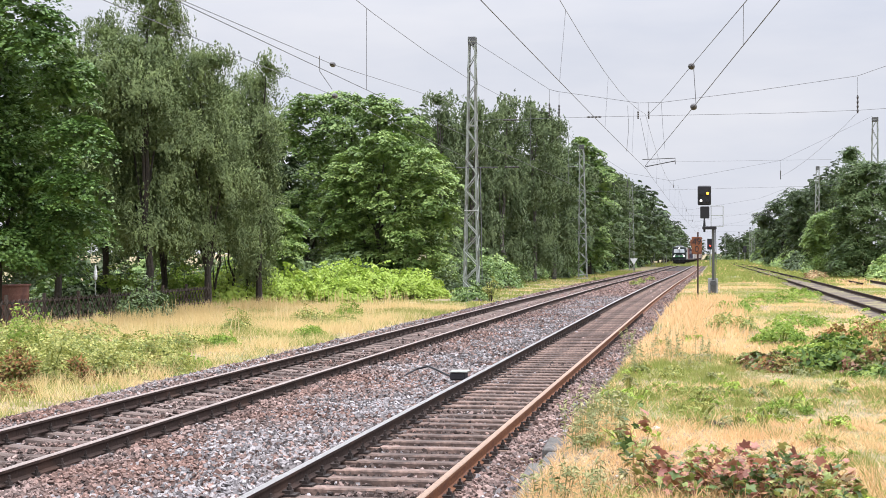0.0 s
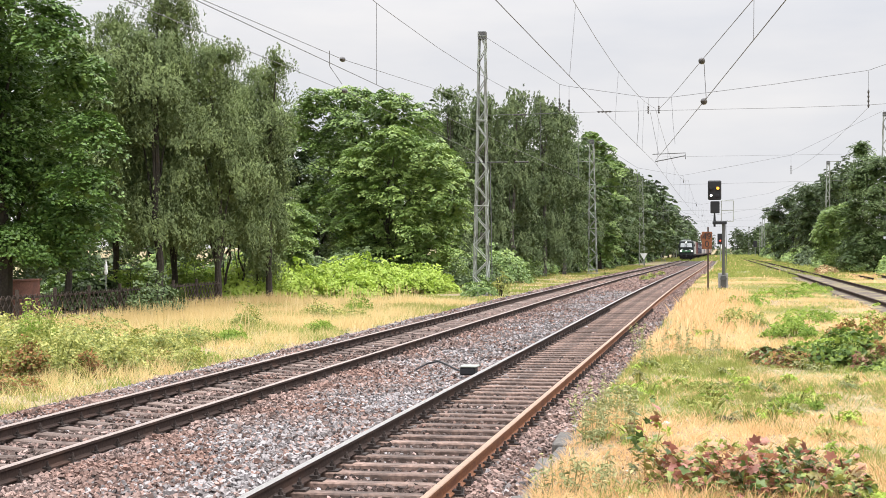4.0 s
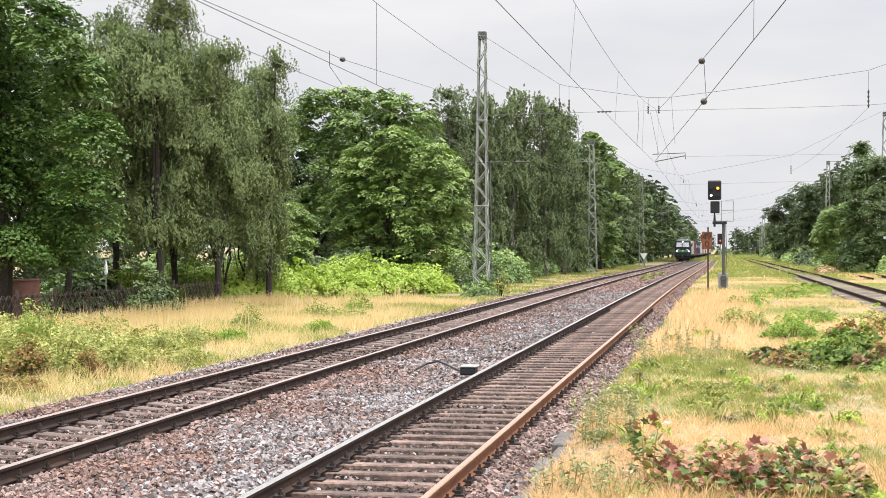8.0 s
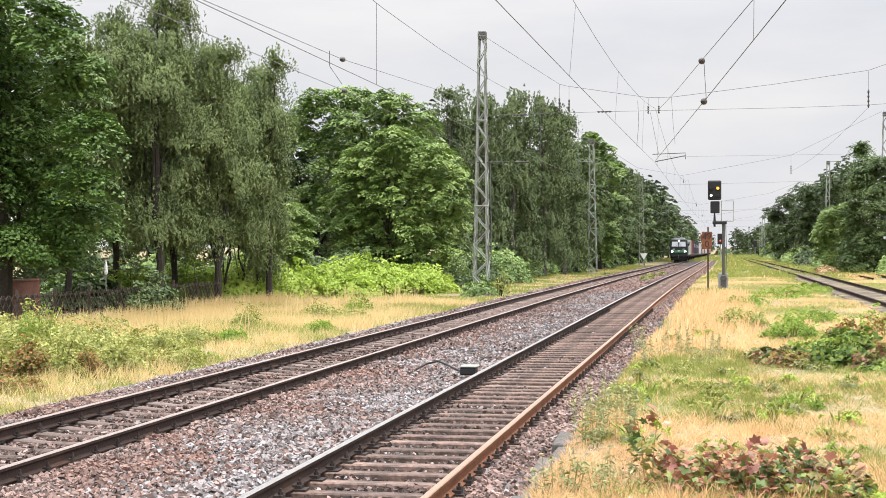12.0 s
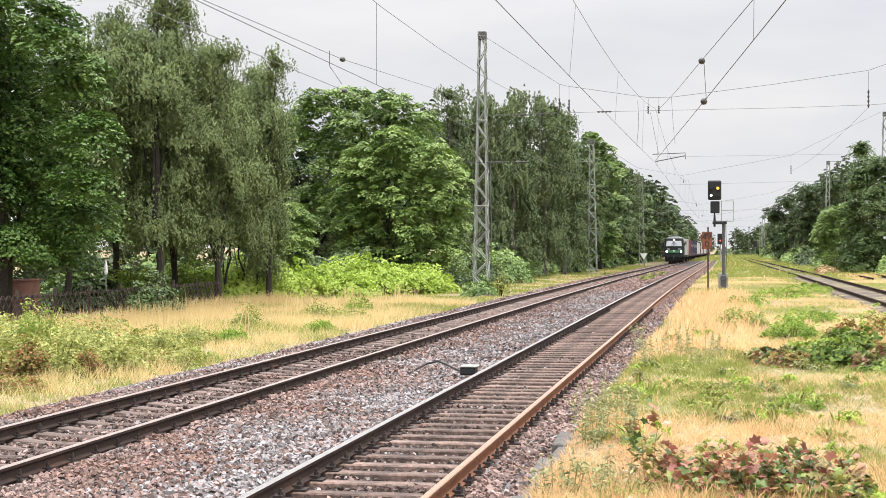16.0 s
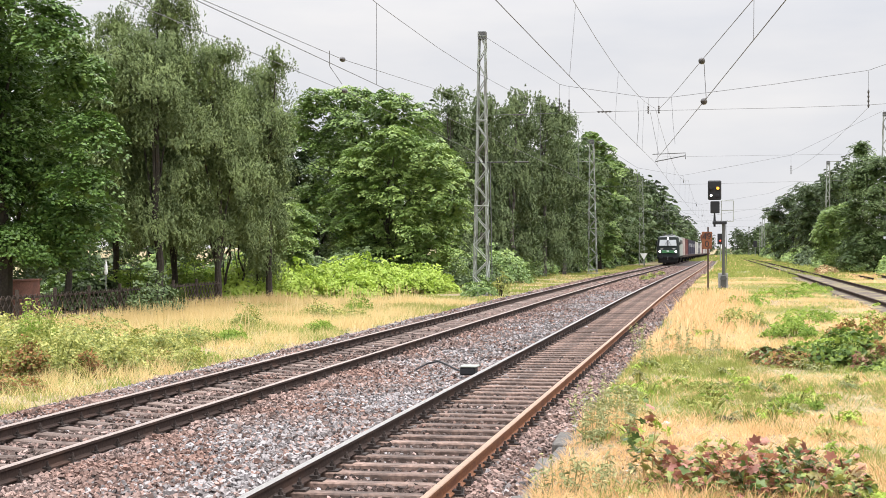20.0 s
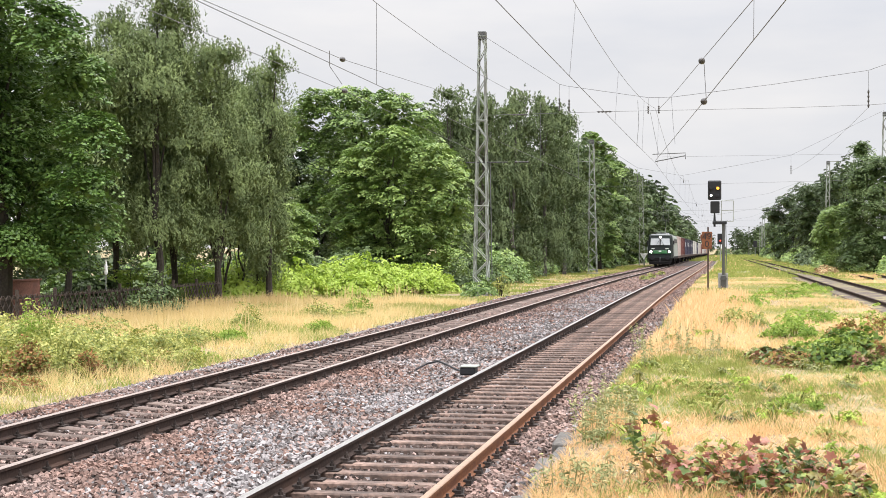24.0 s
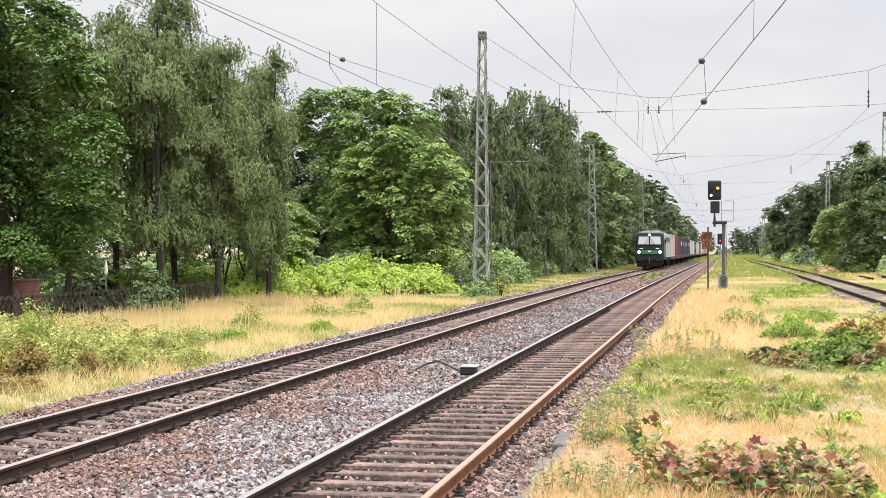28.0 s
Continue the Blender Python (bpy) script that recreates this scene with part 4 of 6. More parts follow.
    part("apron", boxed(-1.34, 1.34, -0.02, 0.5, 0.62, 1.0, bevel=0.04), M_LOCO_UNDER, t)
    part("coupling", tubed([(0, 0.0, 1.0), (0, -0.30, 0.95), (0, -0.35, 0.6)], 0.06, 6), M_DARK_STEEL, t)
    part("roof_deck", boxed(-0.95, 0.95, 2.4, L - 2.4, 3.68, 3.80, bevel=0.04), M_ROOF, t)
    part("roof_box", boxed(-0.7, 0.7, 6.0, 9.5, 3.80, 3.95, bevel=0.05), M_ROOF, t)
    part("roof_fairing", boxed(-1.12, 1.12, 0.60, 2.6, 3.56, 3.75, bevel=0.06), M_ROOF, t, "light grey roof fairing over the cab")
    for y in (3.6, L - 3.6):
        p = part("pantograph", boxed(-0.6, 0.6, y - 0.9, y + 0.9, 3.80, 3.88), M_DARK_STEEL, t, "folded pantograph" if y < 5 else "raised pantograph")
        up = 0.15 if y < 5 else 1.82
        part("pantograph_arm", tubed([(0, y - 0.8, 3.88), (0, y + 0.9, 3.88 + up * 0.5), (0, y - 0.2, 3.84 + up)], 0.035, 5), M_DARK_STEEL, p)
        part("pantograph_head", tubed([(-0.8, y - 0.2, 3.80 + up), (-0.55, y - 0.2, 3.88 + up), (0.55, y - 0.2, 3.88 + up), (0.8, y - 0.2, 3.80 + up)], 0.03, 5), M_DARK_STEEL, p)
    wheels = []
    for y in (4.2, L - 4.2):
        part("bogie", boxed(-1.18, 1.18, y - 2.2, y + 2.2, 0.45, 0.9, bevel=0.05), M_LOCO_UNDER, t, "black bogie frame")
        for d in (-1.5, 1.5):
            wheels.append((wheelset(t, y + d, 0.61), 0.61))
    return t, wheels


M_WAGON = mat("rusty_brown_wagon_frame", (0.076, 0.049, 0.038), 0.85, vary=0.3, scale=2, grain=20, bump=0.2)
CONTAINER = {
    "pale": (mat("pale_pinkish_container", (0.456, 0.38, 0.357), 0.6, vary=0.08, scale=1.5, grain=12, bump=0.05, stain=(0.319, 0.228, 0.19), amount=0.25), "pale pinkish grey corrugated container on a flat wagon"),
    "red": (mat("oxide_red_container", (0.133, 0.046, 0.042), 0.6, vary=0.12, scale=1.5, grain=12, bump=0.05, stain=(0.106, 0.038, 0.03), amount=0.3), "oxide red corrugated container on a flat wagon"),
    "blue": (mat("dark_blue_container", (0.038, 0.038, 0.067), 0.6, vary=0.12, scale=1.5, grain=12, bump=0.05, stain=(0.061, 0.038, 0.046), amount=0.25), "dark blue corrugated container with small white marks"),
    "white": (mat("greyish_white_container", (0.471, 0.464, 0.441), 0.6, vary=0.08, scale=1.5, grain=12, bump=0.05, stain=(0.319, 0.274, 0.228), amount=0.3), "greyish white corrugated container on a flat wagon"),
    "orange": (mat("faded_orange_container", (0.319, 0.122, 0.053), 0.6, vary=0.12, scale=1.5, grain=12, bump=0.05), "faded orange corrugated container on a flat wagon"),
}


def container(kind, length):
    """Corrugated walls, corner posts, rails, doors and marks; the base is at z 0, the front at y 0."""
    m, label = CONTAINER[kind]
    t = thing("shipping_container", label, "container", group="containers on the train")
    w, h = 1.22, 2.59
    bm = bmesh.new()
    for s in (-1, 1):
        n = int(length / 0.28)
        ring = []
        for i in range(n + 1):
            for j, d in enumerate((0.0, 0.0, 0.035, 0.035)):
                y = 0.12 + (length - 0.24) * min(1.0, (i + (0, 0.3, 0.5, 0.8)[j]) / n)
                ring.append((s * (w - 0.03 - d), y))
        lo = [bm.verts.new((x, y, 0.12)) for x, y in ring]
        hi = [bm.verts.new((x, y, h - 0.08)) for x, y in ring]
        for k in range(len(ring) - 1):
            if (lo[k].co - lo[k + 1].co).length > 1e-4:
                bm.faces.new((lo[k], lo[k + 1], hi[k + 1], hi[k]))
    part("side_wall", bm, m, t)
    part("roof", boxed(-w + 0.02, w - 0.02, 0.02, length - 0.02, h - 0.08, h - 0.02), m, t)
    part("floor_frame", boxed(-w, w, 0.0, length, 0.0, 0.13), m, t)
    part("front_wall", boxed(-w + 0.05, w - 0.05, 0.03, 0.09, 0.12, h - 0.08), m, t)
    part("door", boxed(-w + 0.05, w - 0.05, length - 0.09, length - 0.03, 0.12, h - 0.08), m, t)
    for s in (-1, 1):
        for y in (0, length - 0.14):
            part("corner_post", boxed(min(s * w, s * (w - 0.14)), max(s * w, s * (w - 0.14)), y, y + 0.14, 0, h), m, t)
        part("top_rail", boxed(min(s * w, s * (w - 0.07)), max(s * w, s * (w - 0.07)), 0, length, h - 0.1, h), m, t)
        if kind == "blue":
            part("white_mark", boxed(min(s * (w - 0.04), s * (w - 0.01)), max(s * (w - 0.04), s * (w - 0.01)), length * 0.4, length * 0.5, 1.35, 2.0), M_WHITE, t, "square white marking")
    return t


def flat_wagon():
    t = thing("container_wagon", "brown flat wagon for containers on two bogies", "wagon", group="flat wagons of the train")
    for s in (-1, 1):
        part("side_beam", boxed(min(s * 1.2, s * 1.0), max(s * 1.2, s * 1.0), 0.3, 19.4, 0.82, 1.15), M_WAGON, t)
    part("deck", boxed(-1.0, 1.0, 0.2, 19.5, 0.98, 1.14), M_WAGON, t)
    wheels = []
    for y in (2.7, 17.0):
        part("bogie", boxed(-1.1, 1.1, y - 1.3, y + 1.3, 0.45, 0.85, bevel=0.04), M_LOCO_UNDER, t)
        for d in (-0.9, 0.9):
            wheels.append((wheelset(t, y + d, 0.46), 0.46))
    for y0, y1 in ((0.3, -0.3), (19.4, 20.0)):
        for s in (-0.875, 0.875):
            part("buffer", tubed([(s, y0, 1.0), (s, y1, 1.0)], 0.12, 8), M_LOCO_UNDER, t)
    return t, wheels


loco, loco_wheels = locomotive()
TRAIN = [(loco, 0.0, 0.0, 0.0)]
TURNING = list(loco_wheels)
wagon, wagon_wheels = flat_wagon()
TURNING += wagon_wheels
stock = {(k, n): container(k, n) for k in CONTAINER for n in (12.19, 6.06)}
used = set()
LOADS = ["pale", "red", "blue", "blue", "blue", "white", "white", "blue", "white", "pale", "red", "white", "white", "pale", "blue", "white", "orange", "white", "red", "white", "blue", "pale"]
for i, k in enumerate(LOADS):
    back = 19.6 + i * 20.1
    one = wagon if i == 0 else copy_thing(wagon, pose(TRACK_L, 0, 0))
    TRAIN.append((one, back, 0.0, 0.0))
    for n, off in ((12.19, 0.55), (6.06, 12.95)):
        box_ob = stock[k, n] if (k, n) not in used else copy_thing(stock[k, n], pose(TRACK_L, 0, 0))
        used.add((k, n))
        TRAIN.append((box_ob, back, off, 1.14))
    if 0 < i < 3:
        TURNING += [(c, 0.46) for c in one.children if c.name.startswith("wheelset")]


# ---- trees ----
def shell_points(rng, lobes, n, deep=0.72, low=-0.55):
    """Points over the outer shell of a crown that is made up of lobes (x, y, z, half width, half height), and the way outwards there."""
    area = lobes[:, 3] * (lobes[:, 3] + lobes[:, 4])
    k = rng.choice(len(lobes), n * 3, p=area / area.sum())
    d = unit(rng.normal(size=(n * 3, 3)))
    d[:, 2] = np.where(d[:, 2] < low, -d[:, 2], d[:, 2])
    half = lobes[k][:, [3, 3, 4]]
    at = lobes[k, :3] + d * half * (1.12 - 0.5 * rng.uniform(0, 1, (n * 3, 1)) ** 1.5)
    inside = np.zeros(n * 3, bool)
    for l in lobes:
        inside |= (((at - l[:3]) / l[[3, 3, 4]]) ** 2).sum(1) < deep ** 2
    keep = np.flatnonzero(~inside)[:n]
    return at[keep], d[keep]


def core_leaves(rng, lobes, n, size):
    """Sparse, oversized leaves added in the heart of the lobes to block light and darken it."""
    k = rng.randint(0, len(lobes), n)
    at = lobes[k, :3] + unit(rng.normal(size=(n, 3))) * lobes[k][:, [3, 3, 4]] * rng.uniform(0.1, 0.66, (n, 1))
    return leaf_quads(rng, at, unit(rng.normal(size=(n, 3))), size, size * 0.8)


def spray_crown(rng, lobes, n, leaf, tuft):
    """Broad leaves in layered, flat sprays whose outer edge droops."""
    per = 52
    at, d = shell_points(rng, lobes, n // per)
    m = len(at)
    up = unit(np.stack([d[:, 0] * 0.42, d[:, 1] * 0.42, np.full(m, 0.9)], 1) + rng.normal(size=(m, 3)) * 0.16)
    a = unit(np.cross(up, rng.normal(size=(m, 3))))
    b = np.cross(up, a)
    r = tuft * rng.uniform(0.45, 1.35, m)
    long = rng.uniform(0.55, 1.0, m)
    t, q = rng.uniform(0, 2 * math.pi, (m, per)), np.sqrt(rng.uniform(0, 1, (m, per)))
    u, v = np.cos(t) * q * r[:, None], np.sin(t) * q * (r * long)[:, None]
    p = at[:, None] + a[:, None] * u[..., None] + b[:, None] * v[..., None]
    p[..., 2] -= 0.34 * q * q * r[:, None] * (0.7 + 0.6 * rng.rand(m, 1))
    p += rng.normal(size=p.shape) * 0.05 * tuft
    face = unit((np.repeat(up, per, 0) + rng.normal(size=(m * per, 3)) * 0.27))
    p = p.reshape(-1, 3)
    p[:, 2] = np.maximum(p[:, 2], 0.25)
    return leaf_quads(rng, p, face, leaf, leaf * 0.74)


def strand_crown(rng, lobes, n, leaf, hang):
    """Narrow leaves on fine twigs that hang in mops from the lobes of a birch."""
    per, twigs = 8, 26
    at, d = shell_points(rng, lobes * np.array([1, 1, 1, 0.88, 0.92]), n // (per * twigs), 0.66, -0.35)
    m = len(at)
    drop = hang * rng.uniform(0.35, 1.25, (m, 1)) * rng.uniform(0.4, 1.1, (m, twigs)) * np.where(d[:, 2:3] > 0.75, 0.55, 1.0)
    root = at[:, None] + rng.normal(size=(m, twigs, 3)) * np.array([0.21, 0.21, 0.15]) * hang + d[:, None] * rng.uniform(-0.1, 0.35, (m, twigs, 1)) * hang
    u = rng.uniform(0, 1, (m, twigs, per))
    sway = np.sqrt(u)[..., None] * d[:, None, None, :] * np.array([0.25, 0.25, 0.0]) * hang
    p = root[:, :, None] + sway
    p[..., 2] += 0.12 * hang * np.sin(u * 3.0) - drop[..., None] * u ** 1.3
    p = (p + rng.normal(size=p.shape) * 0.022 * hang).reshape(-1, 3)
    p[:, 2] = np.maximum(p[:, 2], 0.5)
    face = unit(np.repeat(d * np.array([0.9, 0.9, 0.5]) + np.array([0, 0, 0.75]), twigs * per, 0) + rng.normal(size=p.shape) * 0.24)
    return leaf_quads(rng, p, face, leaf * 1.15, leaf * 0.42, hang=0.5)


def lobed_tree(name, label, x, y, lobes, n, leaf, style, material, bark, seed, z=-0.28, group="", trunk=0.17, tuft=0.55, core=0.0, n_limb=8, category="tree", overhang=0.0):
    """A trunk, limbs that reach into the lobes of the crown, and the foliage over them."""
    rng = np.random.RandomState(seed)
    t = thing(name, label, category, (x, y, z), group=group)
    lobes = np.array(lobes, float)
    lobes[:, 1] += overhang * (0.6 - lobes[:, 2] / lobes[:, 2].max())
    top = lobes[np.argmax(lobes[:, 2])]
    pts = [Vector((top[0] * f * f, top[1] * f * f, (top[2] + 0.2) * f - 0.15)) + Vector((rng.normal(0, 0.1), rng.normal(0, 0.1), 0)) * (1 if 0 < f < 1 else 0) for f in (0, 0.15, 0.3, 0.45, 0.6, 0.75, 0.88, 1.0)]
    rad = [trunk * w for w in (1.3, 1.0, 0.88, 0.74, 0.58, 0.4, 0.24, 0.08)]
    part("trunk", tubed(pts, rad, 8), bark, t)
    for l in lobes[np.argsort(-lobes[:, 3] * lobes[:, 4])][:n_limb]:
        k = max(1, min(6, int(7 * (l[2] - lobes[:, 2].min() * 0.5) / max(1.0, top[2]) * 0.75)))
        end = Vector(l[:3]) + Vector((0, 0, l[4] * 0.5))
        a = pts[k]
        mid = a.lerp(end, 0.5) + Vector((0, 0, 0.12 * (end - a).length))
        part("limb", tubed([a, mid, end], [rad[k] * 0.5, rad[k] * 0.3, 0.012], 5), bark, t)
    v = spray_crown(rng, lobes, n, leaf, tuft) if style == "spray" else strand_crown(rng, lobes, n, leaf, tuft)
    if core:
        v = np.concatenate([v, core_leaves(rng, lobes, int(70 * len(lobes) / core ** 0.7), core)])
    put("crown", fast_mesh("crown", v, 4), material, t)
    return t


lobed_tree("maple_tree", "dense dark green maple overhanging the lath fence", -22.5, 43.5, [(1.08, -0.84, 10.43, 1.32, 1.59), (2.32, -1.27, 8.92, 1.01, 0.9), (2.73, -0.33, 7.45, 1.03, 0.92), (3.27, -1.1, 5.7, 1.01, 0.83), (3.21, -1.39, 4.21, 1.07, 0.9), (2.25, -0.31, 2.93, 1.24, 0.85), (-0.01, 1.34, 8.24, 1.48, 1.3), (-0.22, 0.96, 5.99, 1.84, 1.47), (0.33, 0.85, 3.96, 1.65, 1.28), (0.53, -0.89, 2.31, 1.77, 0.8), (1.18, 0.12, 2.13, 1.35, 0.68), (-1.29, -0.71, 9.46, 1.79, 1.61), (-1.68, -1.05, 6.93, 1.95, 1.6), (-1.18, -1.26, 4.43, 1.94, 1.41), (-0.22, -0.91, 12.05, 1.59, 1.42)],
           72000, 0.14, "spray", M_MAPLE, M_BARK, 101, z=-0.28, trunk=0.22, tuft=0.52, core=0.24, overhang=2.2)
lobed_tree("maple_tree", "dark green maple behind the lath fence", -26.2, 47.5, [(0, 0, 10.2, 2.2, 2.0), (1.5, -0.6, 7.6, 1.9, 1.7), (-1.6, 0.5, 7.4, 2.0, 1.8), (1.2, 0.6, 4.8, 2.0, 1.6), (-1.4, -0.4, 4.2, 2.0, 1.6), (0.4, -1.2, 2.8, 1.8, 1.1)],
           13000, 0.26, "spray", M_MAPLE, M_BARK, 102, trunk=0.22, tuft=0.7, core=0.6)
B = "drooping birch with fine grey-green hanging foliage"
lobed_tree("birch_tree", B, -20.9, 52.5, [(0.13, 0.94, 12.09, 0.78, 0.87), (0.49, 0.72, 10.81, 0.65, 0.91), (0.01, 0.67, 9.74, 0.97, 0.97), (-1.55, 0.66, 10.58, 0.69, 0.69), (-1.25, -0.67, 9.07, 0.95, 0.95), (-0.01, -0.42, 8.33, 1.23, 1.02), (-1.09, 0.28, 7.03, 1.25, 1.18), (0.3, 0.51, 6.7, 1.18, 1.18), (-1.53, 0.78, 5.12, 1.2, 1.2), (-0.06, 0.84, 4.78, 1.19, 1.19), (-1.04, -0.91, 3.35, 0.95, 0.84), (-0.05, 0.23, 3.15, 1.07, 0.9), (1.14, 0.38, 8.5, 0.51, 0.77)],
           92000, 0.105, "strand", M_BIRCHLEAF, M_BARK, 111, z=-0.28, group="birches by the fence", trunk=0.15, tuft=0.95, core=0.2, overhang=2.2)
lobed_tree("birch_tree", B, -19.7, 56.0, [(-0.17, 0.01, 9.7, 0.68, 0.5), (0.84, -0.71, 9.68, 0.4, 0.33), (-0.43, -0.06, 8.5, 1.08, 0.95), (-0.66, -0.9, 6.63, 1.16, 1.23), (0.03, 0.96, 6.99, 1.1, 1.15), (-1.05, 0.8, 4.7, 1.26, 1.26), (0.56, 0.1, 4.89, 1.02, 1.24), (-0.83, -0.44, 3.08, 1.12, 0.94), (0.19, 0.9, 2.98, 0.92, 1.03)],
           74000, 0.105, "strand", M_BIRCHLEAF, M_BARK, 113, z=-0.28, group="birches by the fence", trunk=0.14, tuft=0.95, core=0.2, overhang=2.2)
lobed_tree("birch_tree", B, -18.7, 59.5, [(0.54, 0.13, 10.01, 0.31, 0.29), (-0.03, 0.69, 9.39, 0.63, 0.58), (-0.66, 0.63, 8.31, 0.92, 0.87), (-0.02, 0.02, 7.41, 0.76, 0.95), (-0.66, -0.15, 5.98, 1.14, 1.19), (-0.12, 0.18, 4.91, 0.62, 1.24), (-0.92, -0.12, 3.83, 1.07, 1.19), (-0.17, -0.61, 2.64, 0.61, 1.13), (-0.45, -0.4, 1.5, 0.6, 0.9)],
           58000, 0.105, "strand", M_BIRCHLEAF, M_BARK, 114, z=-0.28, group="birches by the fence", trunk=0.13, tuft=0.95, core=0.2, overhang=2.2)
for x, y, h, s in ((-23.6, 50.5, 9.2, 112), (-22.4, 58.0, 8.6, 115), (-23.6, 55.0, 9.0, 116)):
    lobed_tree("birch_tree", B, x, y, [(0, 0, h, 0.9, 0.9), (0.7, 0.3, h - 2.0, 1.3, 1.3), (-0.7, -0.3, h - 2.6, 1.3, 1.3), (0.5, -0.4, h - 4.4, 1.5, 1.3), (-0.5, 0.5, h - 5.6, 1.4, 1.2)],
               15000, 0.18, "strand", M_BIRCHLEAF, M_BARK, s, group="birches by the fence", trunk=0.13, tuft=1.0, core=0.45)
for k, (x, y, lean) in enumerate(((-20.2, 58.2, 0.2), (-19.9, 59.6, -0.3), (-19.7, 61.2, 0.3), (-19.35, 60.2, 0.15), (-20.5, 62.6, -0.2))):
    lobed_tree("young_tree", "slender young birch with a dark bare stem", x, y, [(lean, 0, 4.4, 0.55, 0.6), (lean * 0.6 + 0.3, 0.2, 3.5, 0.6, 0.6), (lean - 0.3, -0.2, 2.9, 0.5, 0.6)],
               2600, 0.13, "strand", M_BIRCHLEAF, M_BARK, 104 + k, group="slender birches by the fence", trunk=0.055, tuft=0.7, n_limb=3)
W = "full leafy green tree at the wood's edge"
lobed_tree("broadleaf_tree", W, -20.4, 82.0, [(-2.43, -0.62, 10.31, 1.23, 1.04), (-0.85, 1, 10.69, 1.45, 0.99), (2, -1.46, 10.06, 1.4, 1.02), (3.62, -1.45, 9.18, 1.08, 1.08), (-0.02, 0.4, 8.96, 2.28, 1.37), (-3.25, -0.7, 8.76, 1.07, 1.23), (2.04, 0.11, 8.03, 1.88, 1.46), (-1.57, -0.09, 7.16, 1.63, 1.46), (0.2, -0.5, 5.82, 1.93, 1.93), (3.39, 1.59, 6.87, 1.64, 1.97), (-2.6, 0.4, 4.2, 2.0, 1.8), (0.4, 0.6, 2.4, 2.2, 1.8), (3.4, 0.3, 3.2, 1.8, 2.0)],
           46000, 0.175, "spray", M_BROAD, M_BARK, 121, z=-0.28, group="trees of the wood's edge", trunk=0.2, tuft=0.6, core=0.3)
lobed_tree("broadleaf_tree", W, -18.0, 78.5, [(0.63, -0.73, 7.73, 1.35, 1.1), (-1.07, -0.21, 6.86, 1.42, 1.18), (2.5, -0.71, 6.92, 1.46, 1.16), (-1.91, 0.32, 5.34, 1.5, 1.25), (0.58, -0.54, 5.29, 1.78, 1.41), (2.99, -0.35, 5.28, 1.47, 1.29), (-1.59, 0.59, 3.59, 1.63, 1.19), (1.19, -0.43, 3.57, 1.9, 1.29), (3.58, 0.14, 3.97, 1.05, 1.41), (3.87, 0.97, 6.25, 0.62, 0.99), (-1.6, 0.4, 1.7, 1.6, 1.3), (0.9, 0, 1.5, 1.8, 1.3), (3.0, 0.2, 1.7, 1.4, 1.4)],
           46000, 0.16, "spray", M_LIGHTLEAF, M_BARK, 122, z=-0.28, group="trees of the wood's edge", trunk=0.16, tuft=0.5, core=0.28)
lobed_tree("broadleaf_tree", "dark tree in the wood, shade in its leaf colour", -24.6, 88.0, [(-1.94, -1.2, 8.69, 1.39, 1.56), (-1.54, -1.32, 6.43, 1.66, 1.9), (-1.33, -0.81, 4.19, 1.74, 1.74), (0.75, 0.8, 3.68, 2.12, 1.59), (-0.21, 0.35, 6.14, 2.11, 2.11), (-3.15, -0.79, 3.67, 1.75, 1.75), (-1.6, -0.6, 1.8, 1.9, 1.7), (1.0, 0.3, 1.6, 2.0, 1.5)],
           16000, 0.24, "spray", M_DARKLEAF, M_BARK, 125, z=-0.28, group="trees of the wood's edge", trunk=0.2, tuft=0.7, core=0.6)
lobed_tree("broadleaf_tree", "dark tree in the wood, shade in its leaf colour", -29.5, 84.0, [(0, 0, 10.4, 2.4, 1.8), (2.2, 0.5, 8.0, 2.2, 1.8), (-2.2, -0.5, 7.6, 2.4, 2.0), (1.0, -0.8, 5.2, 2.6, 2.0), (-1.2, 0.8, 3.4, 2.6, 2.0), (2.4, 0, 3.0, 2.2, 1.8)],
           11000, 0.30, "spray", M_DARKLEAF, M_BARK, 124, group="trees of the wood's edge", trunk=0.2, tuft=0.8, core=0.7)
lobed_tree("young_tree", "low young tree with light green leaves", -19.6, 66.0, [(-0.05, -0.17, 3.75, 0.74, 0.63), (-0.42, -0.32, 2.96, 0.73, 0.63), (0.59, -0.04, 3.12, 0.53, 0.74), (0.17, -0.46, 2.54, 0.92, 0.52), (0.1, 0, 1.2, 0.9, 0.9)],
           11000, 0.12, "spray", M_LIGHTLEAF, M_BARK, 126, z=-0.28, trunk=0.07, tuft=0.38, core=0.3)
C = "tall weeping birch with dull green hanging foliage"
lobed_tree("birch_tree", C, -18.5, 100, [(0.01, 0.36, 12.79, 0.47, 0.55), (0.18, 0.71, 11.4, 0.75, 1.02), (-0.16, 0.82, 9.45, 0.95, 1.42), (0.19, 0.42, 6.98, 1.1, 1.65), (-0.08, 0.83, 4.24, 1.18, 1.77), (0.3, 0, 2.0, 1.3, 1.3)],
           24000, 0.22, "strand", M_BIRCHDARK, M_BIRCH, 131, z=-0.28, group="tall birches behind the mast", trunk=0.16, tuft=1.5, core=0.36, overhang=3.5)
